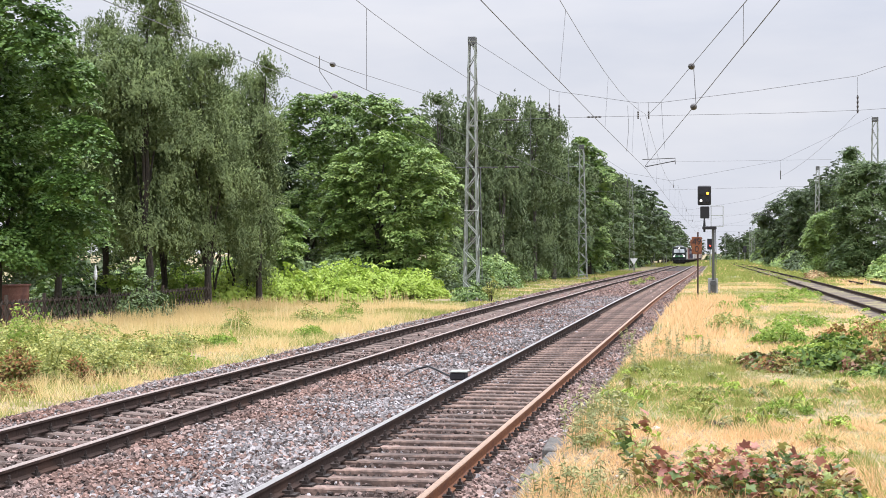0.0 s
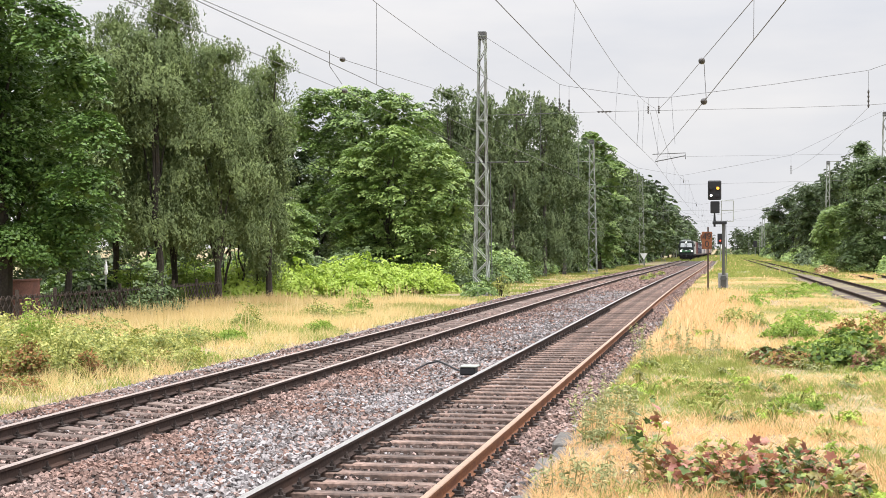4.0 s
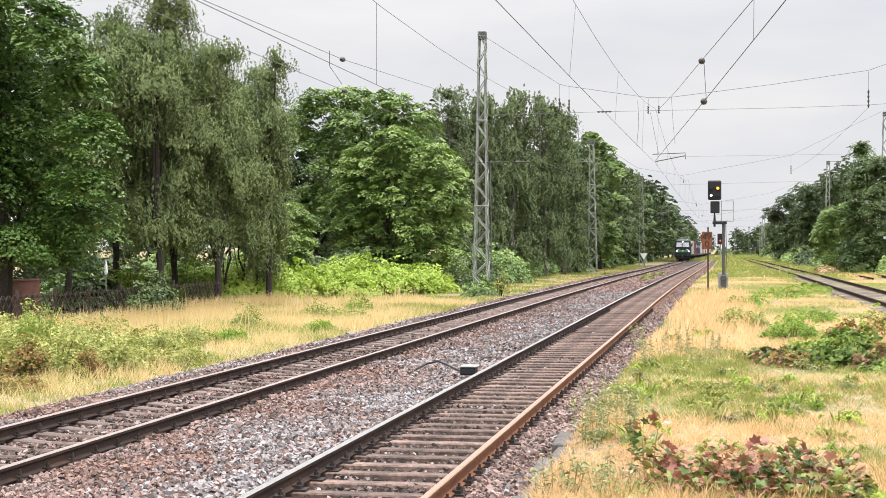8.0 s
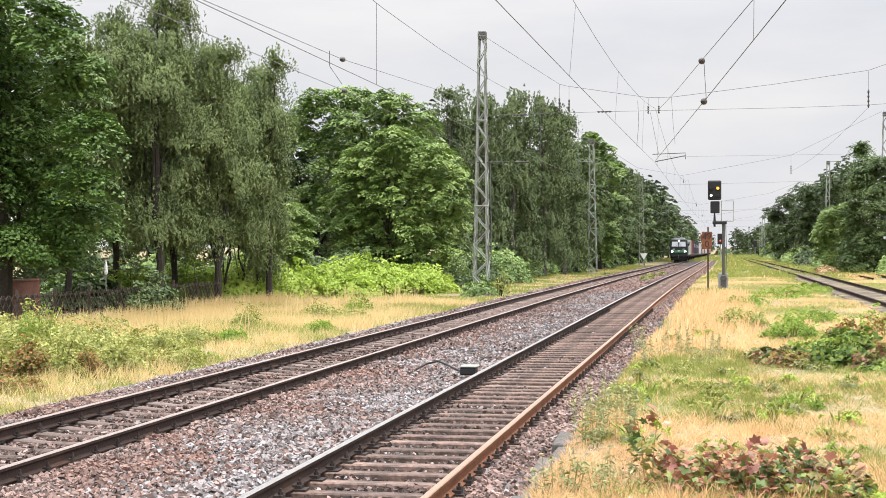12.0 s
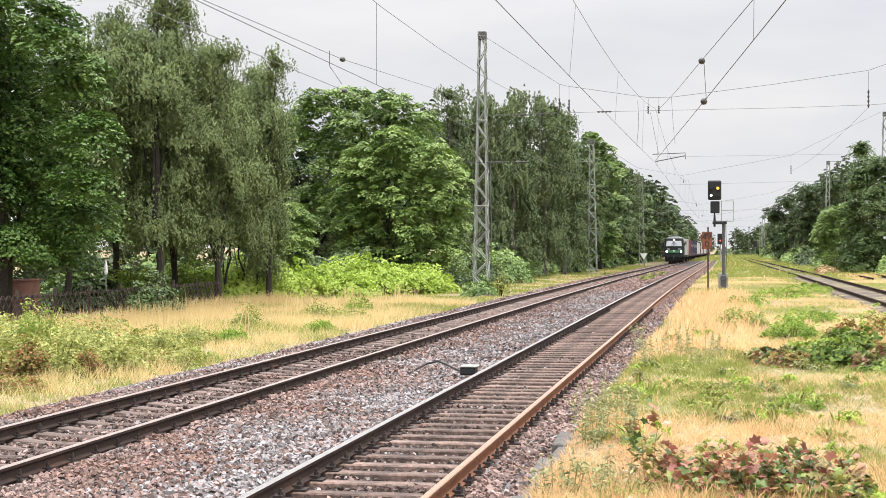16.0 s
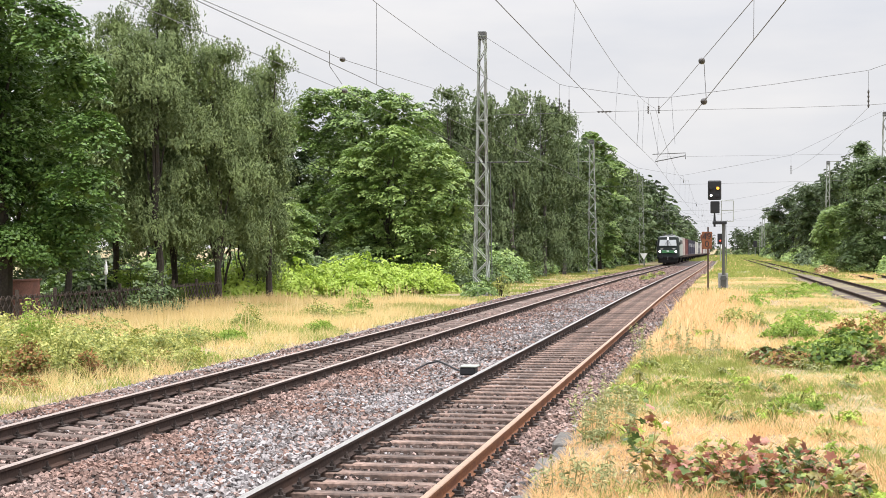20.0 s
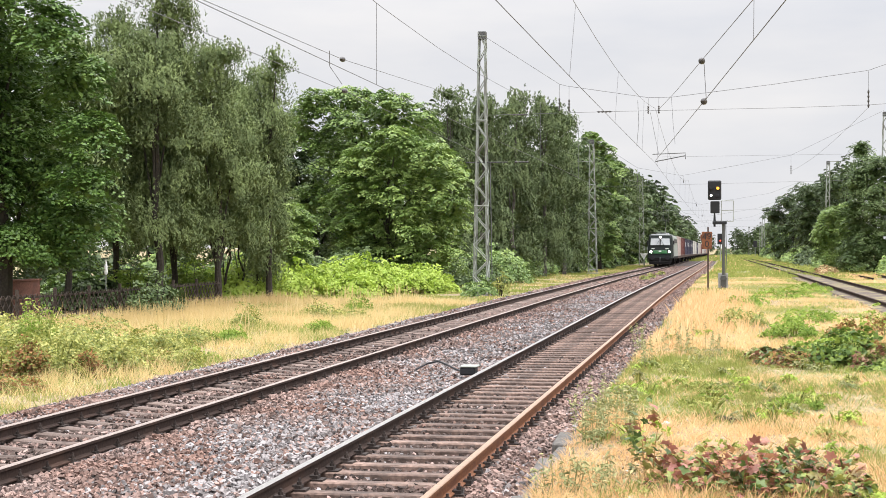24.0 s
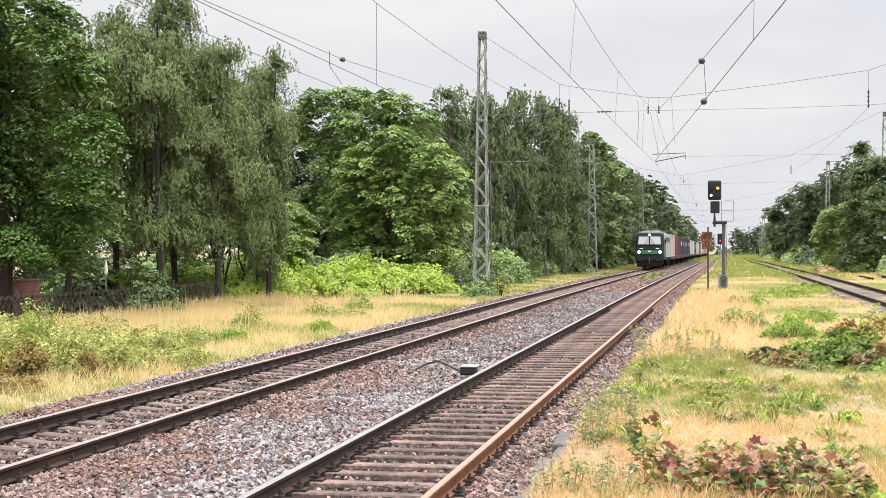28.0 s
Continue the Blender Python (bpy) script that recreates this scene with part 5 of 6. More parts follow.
lobed_tree("birch_tree", C, -17.4, 106, [(0.91, -0.87, 12.02, 0.86, 0.78), (0.33, -0.38, 10.1, 1.19, 1.48), (-0.28, 0.84, 7.28, 1.42, 1.91), (0.28, 0.5, 3.94, 1.41, 1.74), (0.3, 0, 2.0, 1.3, 1.3)],
           24000, 0.22, "strand", M_BIRCHDARK, M_BIRCH, 132, z=-0.28, group="tall birches behind the mast", trunk=0.16, tuft=1.5, core=0.36, overhang=3.5)
lobed_tree("birch_tree", C, -16.2, 113, [(0.69, -0.16, 13.1, 0.92, 0.79), (0.29, 0.8, 11.12, 1.28, 1.59), (-0.34, 0.22, 8.01, 1.49, 2.2), (-0.08, 0.57, 4.72, 1.5, 2.12), (0.3, 0, 2.0, 1.3, 1.3)],
           24000, 0.22, "strand", M_BIRCHDARK, M_BIRCH, 133, z=-0.28, group="tall birches behind the mast", trunk=0.16, tuft=1.5, core=0.36, overhang=3.5)
lobed_tree("birch_tree", C, -14.5, 120, [(-0.2, -0.37, 13.59, 0.83, 0.74), (0.75, -0.56, 12.54, 1.11, 1.01), (-0.14, -0.1, 10.27, 1.58, 1.85), (-0.31, -0.65, 6.69, 1.66, 2.31), (-0.13, -0.21, 3.93, 1.57, 1.85), (0.3, 0, 2.0, 1.3, 1.3)],
           24000, 0.22, "strand", M_BIRCHDARK, M_BIRCH, 134, z=-0.28, group="tall birches behind the mast", trunk=0.16, tuft=1.5, core=0.36, overhang=3.5)
lobed_tree("birch_tree", C, -14.3, 133, [(-0.01, 0.83, 13.26, 0.77, 0.93), (-0.15, -0.3, 10.61, 1.07, 2.05), (0.16, -0.88, 6.91, 1.43, 2.55), (0.16, -0.82, 3.6, 1.43, 1.83), (0.3, 0, 2.0, 1.3, 1.3)],
           24000, 0.22, "strand", M_BIRCHDARK, M_BIRCH, 135, z=-0.28, group="tall birches behind the mast", trunk=0.16, tuft=1.5, core=0.36, overhang=3.5)
lobed_tree("lineside_tree", "light green tree beyond the tall birches", -13.8, 165, [(-0.8, -0.79, 14.6, 1.01, 1.01), (0.08, 0.68, 12.53, 1.65, 1.91), (1.17, -0.33, 9.43, 2.02, 2.52), (-0.07, -0.5, 5.65, 2.27, 2.9), (-1.29, -0.97, 8.67, 1.58, 3.15), (0.5, 0, 2.2, 1.9, 1.8), (-0.8, 0.4, 4.0, 1.8, 1.8)],
           12000, 0.3, "spray", M_BROAD, M_BARK, 136, z=-0.28, group="trees beside the line", trunk=0.18, tuft=0.8, core=0.7)

# The long rows of trees that line the tracks on both sides.
R1 = "leafy tree in the row beside the line"


def row_lobes(rng, height, radius, low):
    """An upright crown: a top, two rings of lobes, and a skirt."""
    out = [(0, 0, height - radius * 0.4, radius * 0.5, radius * 0.4)]
    for ring, (f, w, r) in enumerate(((0.74, 0.42, 0.50), (0.5, 0.55, 0.55), (0.26, 0.55, 0.52))):
        for k in range(4):
            a = k * math.pi / 2 + ring * 0.8 + rng.uniform(-0.4, 0.4)
            q = radius * w * rng.uniform(0.8, 1.15)
            out.append((math.cos(a) * q, math.sin(a) * q, low + (height - low) * f + rng.uniform(-0.5, 0.5), radius * r, radius * r * 1.1))
    return out


rr = random.Random(5)
near_row = "trees beside the line"
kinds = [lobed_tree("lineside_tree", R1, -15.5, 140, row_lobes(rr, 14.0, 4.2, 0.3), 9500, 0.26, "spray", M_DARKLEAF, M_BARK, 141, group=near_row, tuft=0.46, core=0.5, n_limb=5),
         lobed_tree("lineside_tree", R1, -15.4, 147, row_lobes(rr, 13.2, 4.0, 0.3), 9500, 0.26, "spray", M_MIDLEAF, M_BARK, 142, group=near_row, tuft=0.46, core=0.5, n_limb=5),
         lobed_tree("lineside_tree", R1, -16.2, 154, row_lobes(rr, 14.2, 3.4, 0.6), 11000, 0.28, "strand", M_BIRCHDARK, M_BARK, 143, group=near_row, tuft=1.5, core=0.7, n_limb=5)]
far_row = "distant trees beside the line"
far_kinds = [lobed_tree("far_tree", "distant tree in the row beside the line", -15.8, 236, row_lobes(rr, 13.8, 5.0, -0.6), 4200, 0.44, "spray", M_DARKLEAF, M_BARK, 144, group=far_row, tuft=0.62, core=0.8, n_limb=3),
             lobed_tree("far_tree", "distant tree in the row beside the line", -15.6, 244, row_lobes(rr, 13.0, 4.8, -0.6), 4200, 0.44, "spray", M_MIDLEAF, M_BARK, 145, group=far_row, tuft=0.62, core=0.8, n_limb=3)]
rt = random.Random(17)


def again(ob, x, y, s, z=-0.28):
    return copy_thing(ob, pose(*bent((x, y, z)), 0, 0, rt.uniform(0, 360)) @ Matrix.Diagonal((s, s, s * rt.uniform(0.92, 1.08), 1)))


y = 160
while y < 232:
    again(kinds[rt.randrange(3)], -15.2 + rt.uniform(-1.2, 0.7), y, rt.uniform(0.85, 1.08))
    y += rt.uniform(5, 7)
y = 252
while y < 620:
    again(far_kinds[rt.randrange(2)], -15.0 + rt.uniform(-1.5, 0.8), y, rt.uniform(0.85, 1.1))
    y += rt.uniform(8, 12)
# the depth of the wood behind the first row
for x, y, s in ((-32, 62, 0.95), (-29, 72, 0.9), (-33, 84, 0.95), (-30, 94, 0.95), (-24, 96, 0.85), (-22, 108, 0.9), (-22, 118, 0.92), (-20.5, 128, 0.9), (-21, 140, 0.95), (-21, 152, 0.95), (-28, 106, 0.95), (-27, 122, 0.95), (-36, 52, 0.9)):
    again(kinds[0 if rt.random() < 0.7 else 1], x, y, s)
for y in range(170, 420, 16):
    again(far_kinds[0], -22 + rt.uniform(-2, 2), y, rt.uniform(0.9, 1.05))
# the right-hand side
G = "green tree beside the siding"
lobed_tree("broadleaf_tree", "tall green tree beside the siding", 11.8, 121, [(-1.09, 1.16, 9.84, 0.77, 0.73), (-0.35, -0.18, 8.08, 1.52, 1.34), (-1.43, -0.7, 6.73, 0.98, 1.34), (-0.17, -1.06, 5.37, 1.78, 1.87), (0.13, -1.07, 2.7, 1.87, 2.04), (-1.7, -0.8, 4.05, 0.8, 1.79), (1.79, 0.42, 6.97, 1.8, 2.24), (-1.2, -0.8, 1.6, 1.6, 1.4), (1.2, -1.0, 1.4, 1.9, 1.4)],
           38000, 0.16, "spray", M_MIDLEAF, M_BARK, 151, z=0.0, group="trees beside the siding", tuft=0.7, core=0.6)
lobed_tree("broadleaf_tree", G, 9.1, 126, [(-0.11, -0.49, 4.01, 1.31, 1.4), (0.97, -0.64, 4.47, 1.12, 1.31), (-0.62, -0.01, 2.6, 1.03, 1.13), (0.9, -0.35, 2.51, 1.4, 1.31), (-1.3, 0.7, 2.98, 0.57, 0.76), (-0.3, -0.4, 1.1, 1.4, 1.0), (1.0, -0.5, 1.0, 1.4, 1.0)],
           22000, 0.15, "spray", M_LIGHTLEAF, M_BARK, 153, z=0.0, group="trees beside the siding", trunk=0.1, tuft=0.55, core=0.5)
lobed_tree("broadleaf_tree", "dark dense tree beside the siding", 12.5, 190, [(0.38, -0.79, 9.88, 1.83, 1.27), (-1.83, -1.19, 8.47, 1.69, 1.55), (1.38, -0.31, 7.42, 2.54, 2.54), (-2.51, -1.04, 5.3, 1.98, 2.54), (2.39, -1.3, 4.93, 2.81, 2.81), (-1.5, 0, 2.2, 2.6, 2.2), (1.5, 0.4, 2, 2.6, 2.2)],
           20000, 0.22, "spray", M_DARKLEAF, M_BARK, 152, z=0.0, group="trees beside the siding", tuft=0.85, core=0.8)
lobed_tree("broadleaf_tree", "dark dense tree beside the siding", 9.8, 230, [(-0.34, -0.3, 8.88, 1.89, 1.46), (-2.47, 1.25, 7.02, 1.74, 1.56), (-0.37, 0.9, 5.19, 2.42, 2.25), (1.73, 0.8, 10.37, 1.73, 1.73), (1.64, -0.83, 5.59, 2.14, 2.57), (-1.5, 0, 2.2, 2.6, 2.2), (1.5, 0.4, 2, 2.6, 2.2)],
           12000, 0.28, "spray", M_DARKLEAF, M_BARK, 154, z=0.0, group="trees beside the siding", tuft=0.9, core=0.9)
lobed_tree("young_tree", "young light green tree beside the siding", 10.7, 262, [(1.65, -0.07, 7.5, 1.67, 1.57), (1.26, -0.23, 5.14, 2.55, 1.96), (-1.63, -0.65, 3.38, 1.77, 1.37), (-1.96, 0.66, 1.81, 2.17, 1.18), (0.84, -0.89, 2.6, 2.74, 1.76)],
           9000, 0.28, "spray", M_LIGHTLEAF, M_BARK, 160, z=0.0, group="young trees beside the siding", trunk=0.07, tuft=0.5, core=0.5)
for x, y, s in ((17.5, 128, 0.62), (17.0, 142, 0.62), (18.5, 156, 0.66)):
    again(kinds[0], x, y, s, 0.0)
for x, y, s in ((14.5, 185, 0.9), (13.4, 200, 0.86), (15.5, 212, 0.92), (14.0, 228, 0.88)):
    again(kinds[rt.randrange(2)], x, y, s, 0.0)
y = 244
while y < 640:
    again(far_kinds[rt.randrange(2)], 15.0 + rt.uniform(-1.4, 1.2), y, rt.uniform(0.66, 0.86), 0.0)
    y += rt.uniform(9, 14)
for x, y, s in ((5.5, 650, 0.85), (9.5, 600, 0.7), (12.5, 560, 0.85), (8.0, 690, 0.75)):
    again(far_kinds[0], x, y, s, 0.0)
# trees that close the view where the line runs out
for x, y, s in ((-9, 880, 0.9), (13, 820, 0.7), (22, 850, 0.9), (-20, 900, 1.3), (9.5, 900, 0.45), (1.0, 1000, 0.3), (-3.5, 1000, 0.35)):
    again(far_kinds[0], x, y, s, 0.0)


# ---- bushes and weeds ----
def bush(name, label, x, y, rx, ry, h, n, leaf, material, seed, z=None, group="", tuft=0.25, category="bush", stem=M_BARK, ragged=0.0):
    """A mound of leaves on stems, with an uneven top."""
    rng = np.random.RandomState(seed)
    z = float(ground_height(x, y)) if z is None else z
    t = thing(name, label, category, (x, y, z), group=group)
    bm = bmesh.new()
    for k in range(9):
        a, q = rng.uniform(0, 2 * math.pi), rng.uniform(0.2, 0.8)
        tube(bm, [(math.cos(a) * rx * 0.2, math.sin(a) * ry * 0.2, -0.05), (math.cos(a) * rx * q * 0.7, math.sin(a) * ry * q * 0.7, h * 0.5), (math.cos(a) * rx * q, math.sin(a) * ry * q, h * 0.8)],
             [0.018, 0.012, 0.005], 4)
    tagged(part("stem", bm, stem, t), kind="stuff")
    n_t = max(8, n // 22)
    a, q = rng.uniform(0, 2 * math.pi, n_t), rng.uniform(0, 1, n_t) ** 0.5
    tx, ty = np.cos(a) * rx * q, np.sin(a) * ry * q
    top = h * np.sqrt(np.clip(1 - (q * 0.97) ** 2, 0, 1)) * (0.6 - 0.35 * ragged + (0.6 + 0.6 * ragged) * value_noise(tx + x, ty + y, seed, max(0.4, rx * 0.3) * (1 - 0.4 * ragged)))
    tz = top * rng.uniform(0.12, 1.0, n_t) ** 0.55
    pick = rng.randint(0, n_t, n)
    out = unit(np.stack([0.75 * tx / rx, 0.75 * ty / ry, np.full(n_t, 0.8)], 1) + rng.normal(size=(n_t, 3)) * 0.22)
    a1 = unit(np.cross(out, rng.normal(size=(n_t, 3))))
    a2 = np.cross(out, a1)
    ang, q = rng.uniform(0, 2 * math.pi, n), np.sqrt(rng.uniform(0, 1, n)) * (tuft * 1.75 * rng.uniform(0.5, 1.3, n_t))[pick]
    at = np.stack([tx, ty, tz], 1)[pick] + a1[pick] * (np.cos(ang) * q)[:, None] + a2[pick] * (np.sin(ang) * q * 0.75)[:, None] + rng.normal(size=(n, 3)) * 0.12 * tuft
    at[:, 2] = np.maximum(at[:, 2] - 0.3 * q * q / (tuft * 1.75), 0.02)
    face = unit(out[pick] + rng.normal(size=(n, 3)) * 0.38)
    put("foliage", fast_mesh("foliage", leaf_quads(rng, at, face, leaf, leaf * 0.7), 4), material, t)
    return t


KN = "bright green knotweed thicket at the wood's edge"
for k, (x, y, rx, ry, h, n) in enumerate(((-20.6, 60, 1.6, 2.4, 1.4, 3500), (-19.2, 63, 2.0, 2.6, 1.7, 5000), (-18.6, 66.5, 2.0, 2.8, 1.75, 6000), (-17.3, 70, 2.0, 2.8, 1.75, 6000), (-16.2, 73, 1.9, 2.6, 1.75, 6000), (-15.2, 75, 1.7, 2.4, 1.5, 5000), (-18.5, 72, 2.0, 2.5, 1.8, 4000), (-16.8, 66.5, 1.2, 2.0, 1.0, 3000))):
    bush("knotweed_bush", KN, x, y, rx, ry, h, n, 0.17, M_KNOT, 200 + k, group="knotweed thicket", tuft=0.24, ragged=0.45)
for k, (x, y, rx, ry, h) in enumerate(((-21.5, 74, 2.4, 3.0, 2.6), (-19.0, 77, 2.2, 3.0, 2.6), (-16.6, 79.5, 1.8, 3.0, 2.2), (-23.5, 70, 2.2, 3.0, 2.4), (-14.3, 85, 1.6, 3.2, 2.1))):
    bush("shrub", "dusky blue-green shrub behind the knotweed", x, y, rx, ry, h, 3600, 0.19, M_MIDLEAF, 212 + k, group="shrubs behind the knotweed", tuft=0.32, ragged=0.3)
for k, (x, y, rx, ry, h, n) in enumerate(((-14.6, 94, 2.2, 3.5, 2.4, 5000), (-14.4, 98, 1.6, 3.0, 2.1, 4500), (-16.5, 92, 2.0, 3.0, 2.2, 4000), (-15.8, 105, 1.4, 3.0, 1.6, 3000), (-16.2, 117, 1.8, 4.0, 2.3, 2600), (-16.4, 127, 2.0, 4.0, 2.6, 2600), (-15.8, 133, 1.5, 4.0, 2.0, 1800))):
    bush("shrub", "green shrub growing behind the mast", x, y, rx, ry, h, n, 0.20, M_BROAD, 220 + k, group="shrubs behind the mast", tuft=0.35)
bush("shrub", "low round green shrub at the mast's foot", -11.4, 69.3, 0.9, 0.8, 0.95, 1800, 0.13, M_BROAD, 230, tuft=0.14)
bush("shrub", "small shrub at the mast's foot", -10.6, 70.6, 0.5, 0.5, 1.3, 700, 0.10, M_BRAMBLE, 231, tuft=0.12)
for k, y in enumerate(range(142, 330, 9)):
    bush("lineside_bush", "low green bush under the lineside trees", -15.4 + 0.5 * math.sin(k * 2.1), y, 1.4, 4.5, 2.0 + 0.6 * math.sin(k * 1.7), 1300, 0.42, M_BROAD if k % 3 else M_DARKLEAF, 240 + k, group="bushes beside the line", tuft=0.5)
for k, (x, y, rx, ry, h) in enumerate(((10.2, 150, 1.5, 6, 2.0), (9.8, 180, 1.5, 8, 2.4), (10.5, 205, 1.8, 9, 3.0), (9.5, 232, 1.6, 10, 2.6), (10.3, 265, 1.8, 12, 3.4), (9.2, 300, 1.6, 14, 3.0), (9.6, 340, 2, 16, 3.2), (13.2, 116, 1.6, 4, 2.0), (11.5, 131, 1.2, 4, 1.6))):
    bush("siding_bush", "light green bush beside the siding", x, y, rx, ry, h, 2200, 0.30, M_DARKLEAF if k == 1 else M_LIGHTLEAF if k % 2 else M_BROAD, 280 + k, z=0.0, group="bushes beside the siding", tuft=0.45)
bush("dry_brush", "heap of reddish brown dry brush beside the siding", 7.5, 112, 0.9, 3.0, 0.75, 1800, 0.16, M_DRYBRUSH, 276, tuft=0.2)
UN = "shady undergrowth behind the lath fence"
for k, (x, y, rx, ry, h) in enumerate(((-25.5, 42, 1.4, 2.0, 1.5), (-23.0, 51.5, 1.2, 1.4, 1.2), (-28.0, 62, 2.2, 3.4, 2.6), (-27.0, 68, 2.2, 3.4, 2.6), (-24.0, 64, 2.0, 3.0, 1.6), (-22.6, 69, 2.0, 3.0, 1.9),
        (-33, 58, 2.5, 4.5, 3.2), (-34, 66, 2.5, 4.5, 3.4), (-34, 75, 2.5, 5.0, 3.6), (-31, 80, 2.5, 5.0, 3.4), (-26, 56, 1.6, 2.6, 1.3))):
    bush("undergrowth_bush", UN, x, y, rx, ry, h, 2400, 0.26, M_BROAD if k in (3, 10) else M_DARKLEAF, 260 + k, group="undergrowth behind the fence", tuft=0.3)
for k, (x, y, rx, ry, h) in enumerate(((-23.0, 55.0, 1.1, 2.4, 2.0), (-22.4, 60.0, 1.2, 2.6, 2.1), (-21.8, 65.0, 1.2, 2.6, 1.9))):
    bush("garden_hedge", "sunlit green garden hedge behind the lath fence", x, y, rx, ry, h, 3000, 0.14, M_SHOOTS, 272 + 10 * k + 40, group="garden hedge behind the fence", tuft=0.24, ragged=0.3)
bush("shrub", "round green shrub in front of the lath fence", -18.9, 47.3, 0.9, 1.8, 1.35, 2600, 0.12, M_MIDLEAF, 275, tuft=0.15)
for k in range(9):
    if k not in (2, 3):
        bush("far_hedge", "distant low green hedge across the line's end", -17 + k * 4.0, 640 + 25 * math.sin(k * 1.9), 3.4, 6.0, 3.0, 420, 0.9, M_MIDLEAF, 370 + k, z=0.0, group="distant hedges", tuft=0.9)
# brambles in the left field
BR = "pale green bramble patch in the dry grass"
for k, (x, y, rx, ry, h, n, m) in enumerate(((-14.4, 28.0, 1.3, 1.6, 1.05, 3000, 0), (-13.4, 26.4, 1.2, 1.3, 0.9, 2500, 0), (-12.5, 27.8, 1.0, 1.3, 0.72, 1800, 0), (-13.7, 30.2, 1.3, 1.6, 0.85, 2200, 0), (-12.3, 30.4, 1.0, 1.3, 0.55, 2000, 0), (-13.7, 28.0, 0.45, 0.5, 1.35, 700, 2), (-11.75, 24.7, 0.55, 0.6, 0.8, 1000, 0), (-12.1, 25.7, 0.7, 0.7, 1.05, 1300, 0), (-10.9, 25.7, 0.5, 0.6, 0.65, 800, 0), (-11.3, 26.7, 0.7, 0.7, 0.8, 1100, 0), (-11.3, 25.1, 0.35, 0.35, 0.55, 700, 1), (-12.0, 24.2, 0.35, 0.35, 0.85, 800, 1), (-10.4, 27.4, 0.4, 0.5, 0.45, 500, 0),
        (-11.6, 25.6, 0.6, 0.6, 0.35, 700, 1), (-12.2, 24.1, 0.4, 0.4, 0.4, 300, 1), (-10.9, 26.9, 0.5, 0.5, 0.3, 500, 1), (-12.7, 24.4, 0.9, 0.8, 0.6, 1300, 0), (-11.6, 22.6, 0.7, 0.6, 0.3, 700, 1), (-13.4, 25.2, 0.8, 0.8, 0.6, 1100, 1), (-12.4, 25.6, 0.8, 0.8, 0.5, 1100, 0), (-12.6, 33.5, 0.8, 1.4, 0.42, 1200, 0), (-15.6, 31.5, 0.8, 1.2, 0.8, 1500, 0), (-11.9, 34.6, 0.45, 0.7, 0.4, 900, 2),
        (-10.7, 29.4, 0.35, 0.5, 0.2, 300, 2), (-11.6, 45.0, 0.7, 1.3, 0.35, 700, 0), (-12.7, 46, 0.5, 1.3, 0.6, 700, 0), (-13.6, 41, 0.4, 0.8, 0.7, 500, 0), (-11.0, 39.5, 0.4, 0.9, 0.3, 400, 2), (-13.0, 52, 0.5, 1.5, 0.5, 500, 2))):
    bush("bramble", (BR, "reddish withered bramble patch in the dry grass", "bright green weed clump in the dry grass")[m], x, y, rx, ry, h, int(n * 2.4), 0.066, (M_BRAMBLE, M_BRAMBLE_RED, M_SHOOTS)[m], 300 + k, group="brambles in the field", stem=M_BRAMBLE, tuft=0.15, ragged=1.0, category="weed")
# brambles on the right
for k, (x, y, rx, ry, h, n, m) in enumerate(((1.55, 33.0, 0.7, 0.9, 0.45, 1300, 2), (0.55, 38.5, 0.7, 1.0, 0.4, 900, 0), (1.0, 26.2, 0.6, 0.8, 0.28, 800, 4), (1.55, 25.9, 0.6, 0.7, 0.34, 900, 3), (2.15, 25.6, 0.5, 0.6, 0.52, 1000, 3), (2.75, 25.3, 0.8, 0.7, 0.36, 1200, 4), (3.4, 25.4, 0.9, 0.8, 0.38, 1400, 4), (4.1, 25.2, 0.9, 0.8, 0.36, 1400, 4), (3.1, 24.6, 0.9, 0.5, 0.2, 800, 3), (2.0, 28.6, 0.9, 1.0, 0.3, 900, 2), (2.6, 29.5, 0.8, 0.9, 0.4, 1200, 3), (3.5, 28.5, 0.9, 1.0, 0.5, 1300, 1), (1.25, 25.6, 0.55, 0.6, 0.35, 800, 1),
        (3.4, 33.5, 1.2, 1.5, 0.4, 1200, 1), (4.0, 38.0, 1.2, 2.0, 0.45, 1000, 2), (2.4, 41, 1.0, 2.0, 0.35, 800, 2), (0.9, 52, 0.8, 3.0, 0.35, 700, 2), (2.4, 60, 1.2, 5.0, 0.3, 900, 2), (4.0, 70, 1.0, 5.0, 0.3, 900, 2))):
    bush("bramble", (BR, "reddish bramble patch beside the worn track", "fresh green weed clump in the grass", "dark green bramble patch beside the worn track", "low maple shrub with green and red-brown leaves")[m], x, y, rx, ry, h, int(n * 1.4), (0.115 if m > 2 else 0.075) if y < 45 else 0.1, (M_BRAMBLE, M_BRAMBLE_RED, M_SHOOTS, M_LEAFY, M_MIXED)[m], 330 + k, group="brambles beside the track", stem=M_BRAMBLE, tuft=0.12, ragged=1.0, category="weed")


for k, (x, y) in enumerate(((-5.3, 101), (-5.2, 108), (-5.4, 113), (-5.1, 121), (-9.3, 118))):
    bush("weed_clump", "green weed growing in the ballast", x, y, 0.4, 1.2, 0.35, 260, 0.12, M_BRAMBLE, 350 + k, z=-0.2, group="weeds in the ballast", tuft=0.14, category="weed")


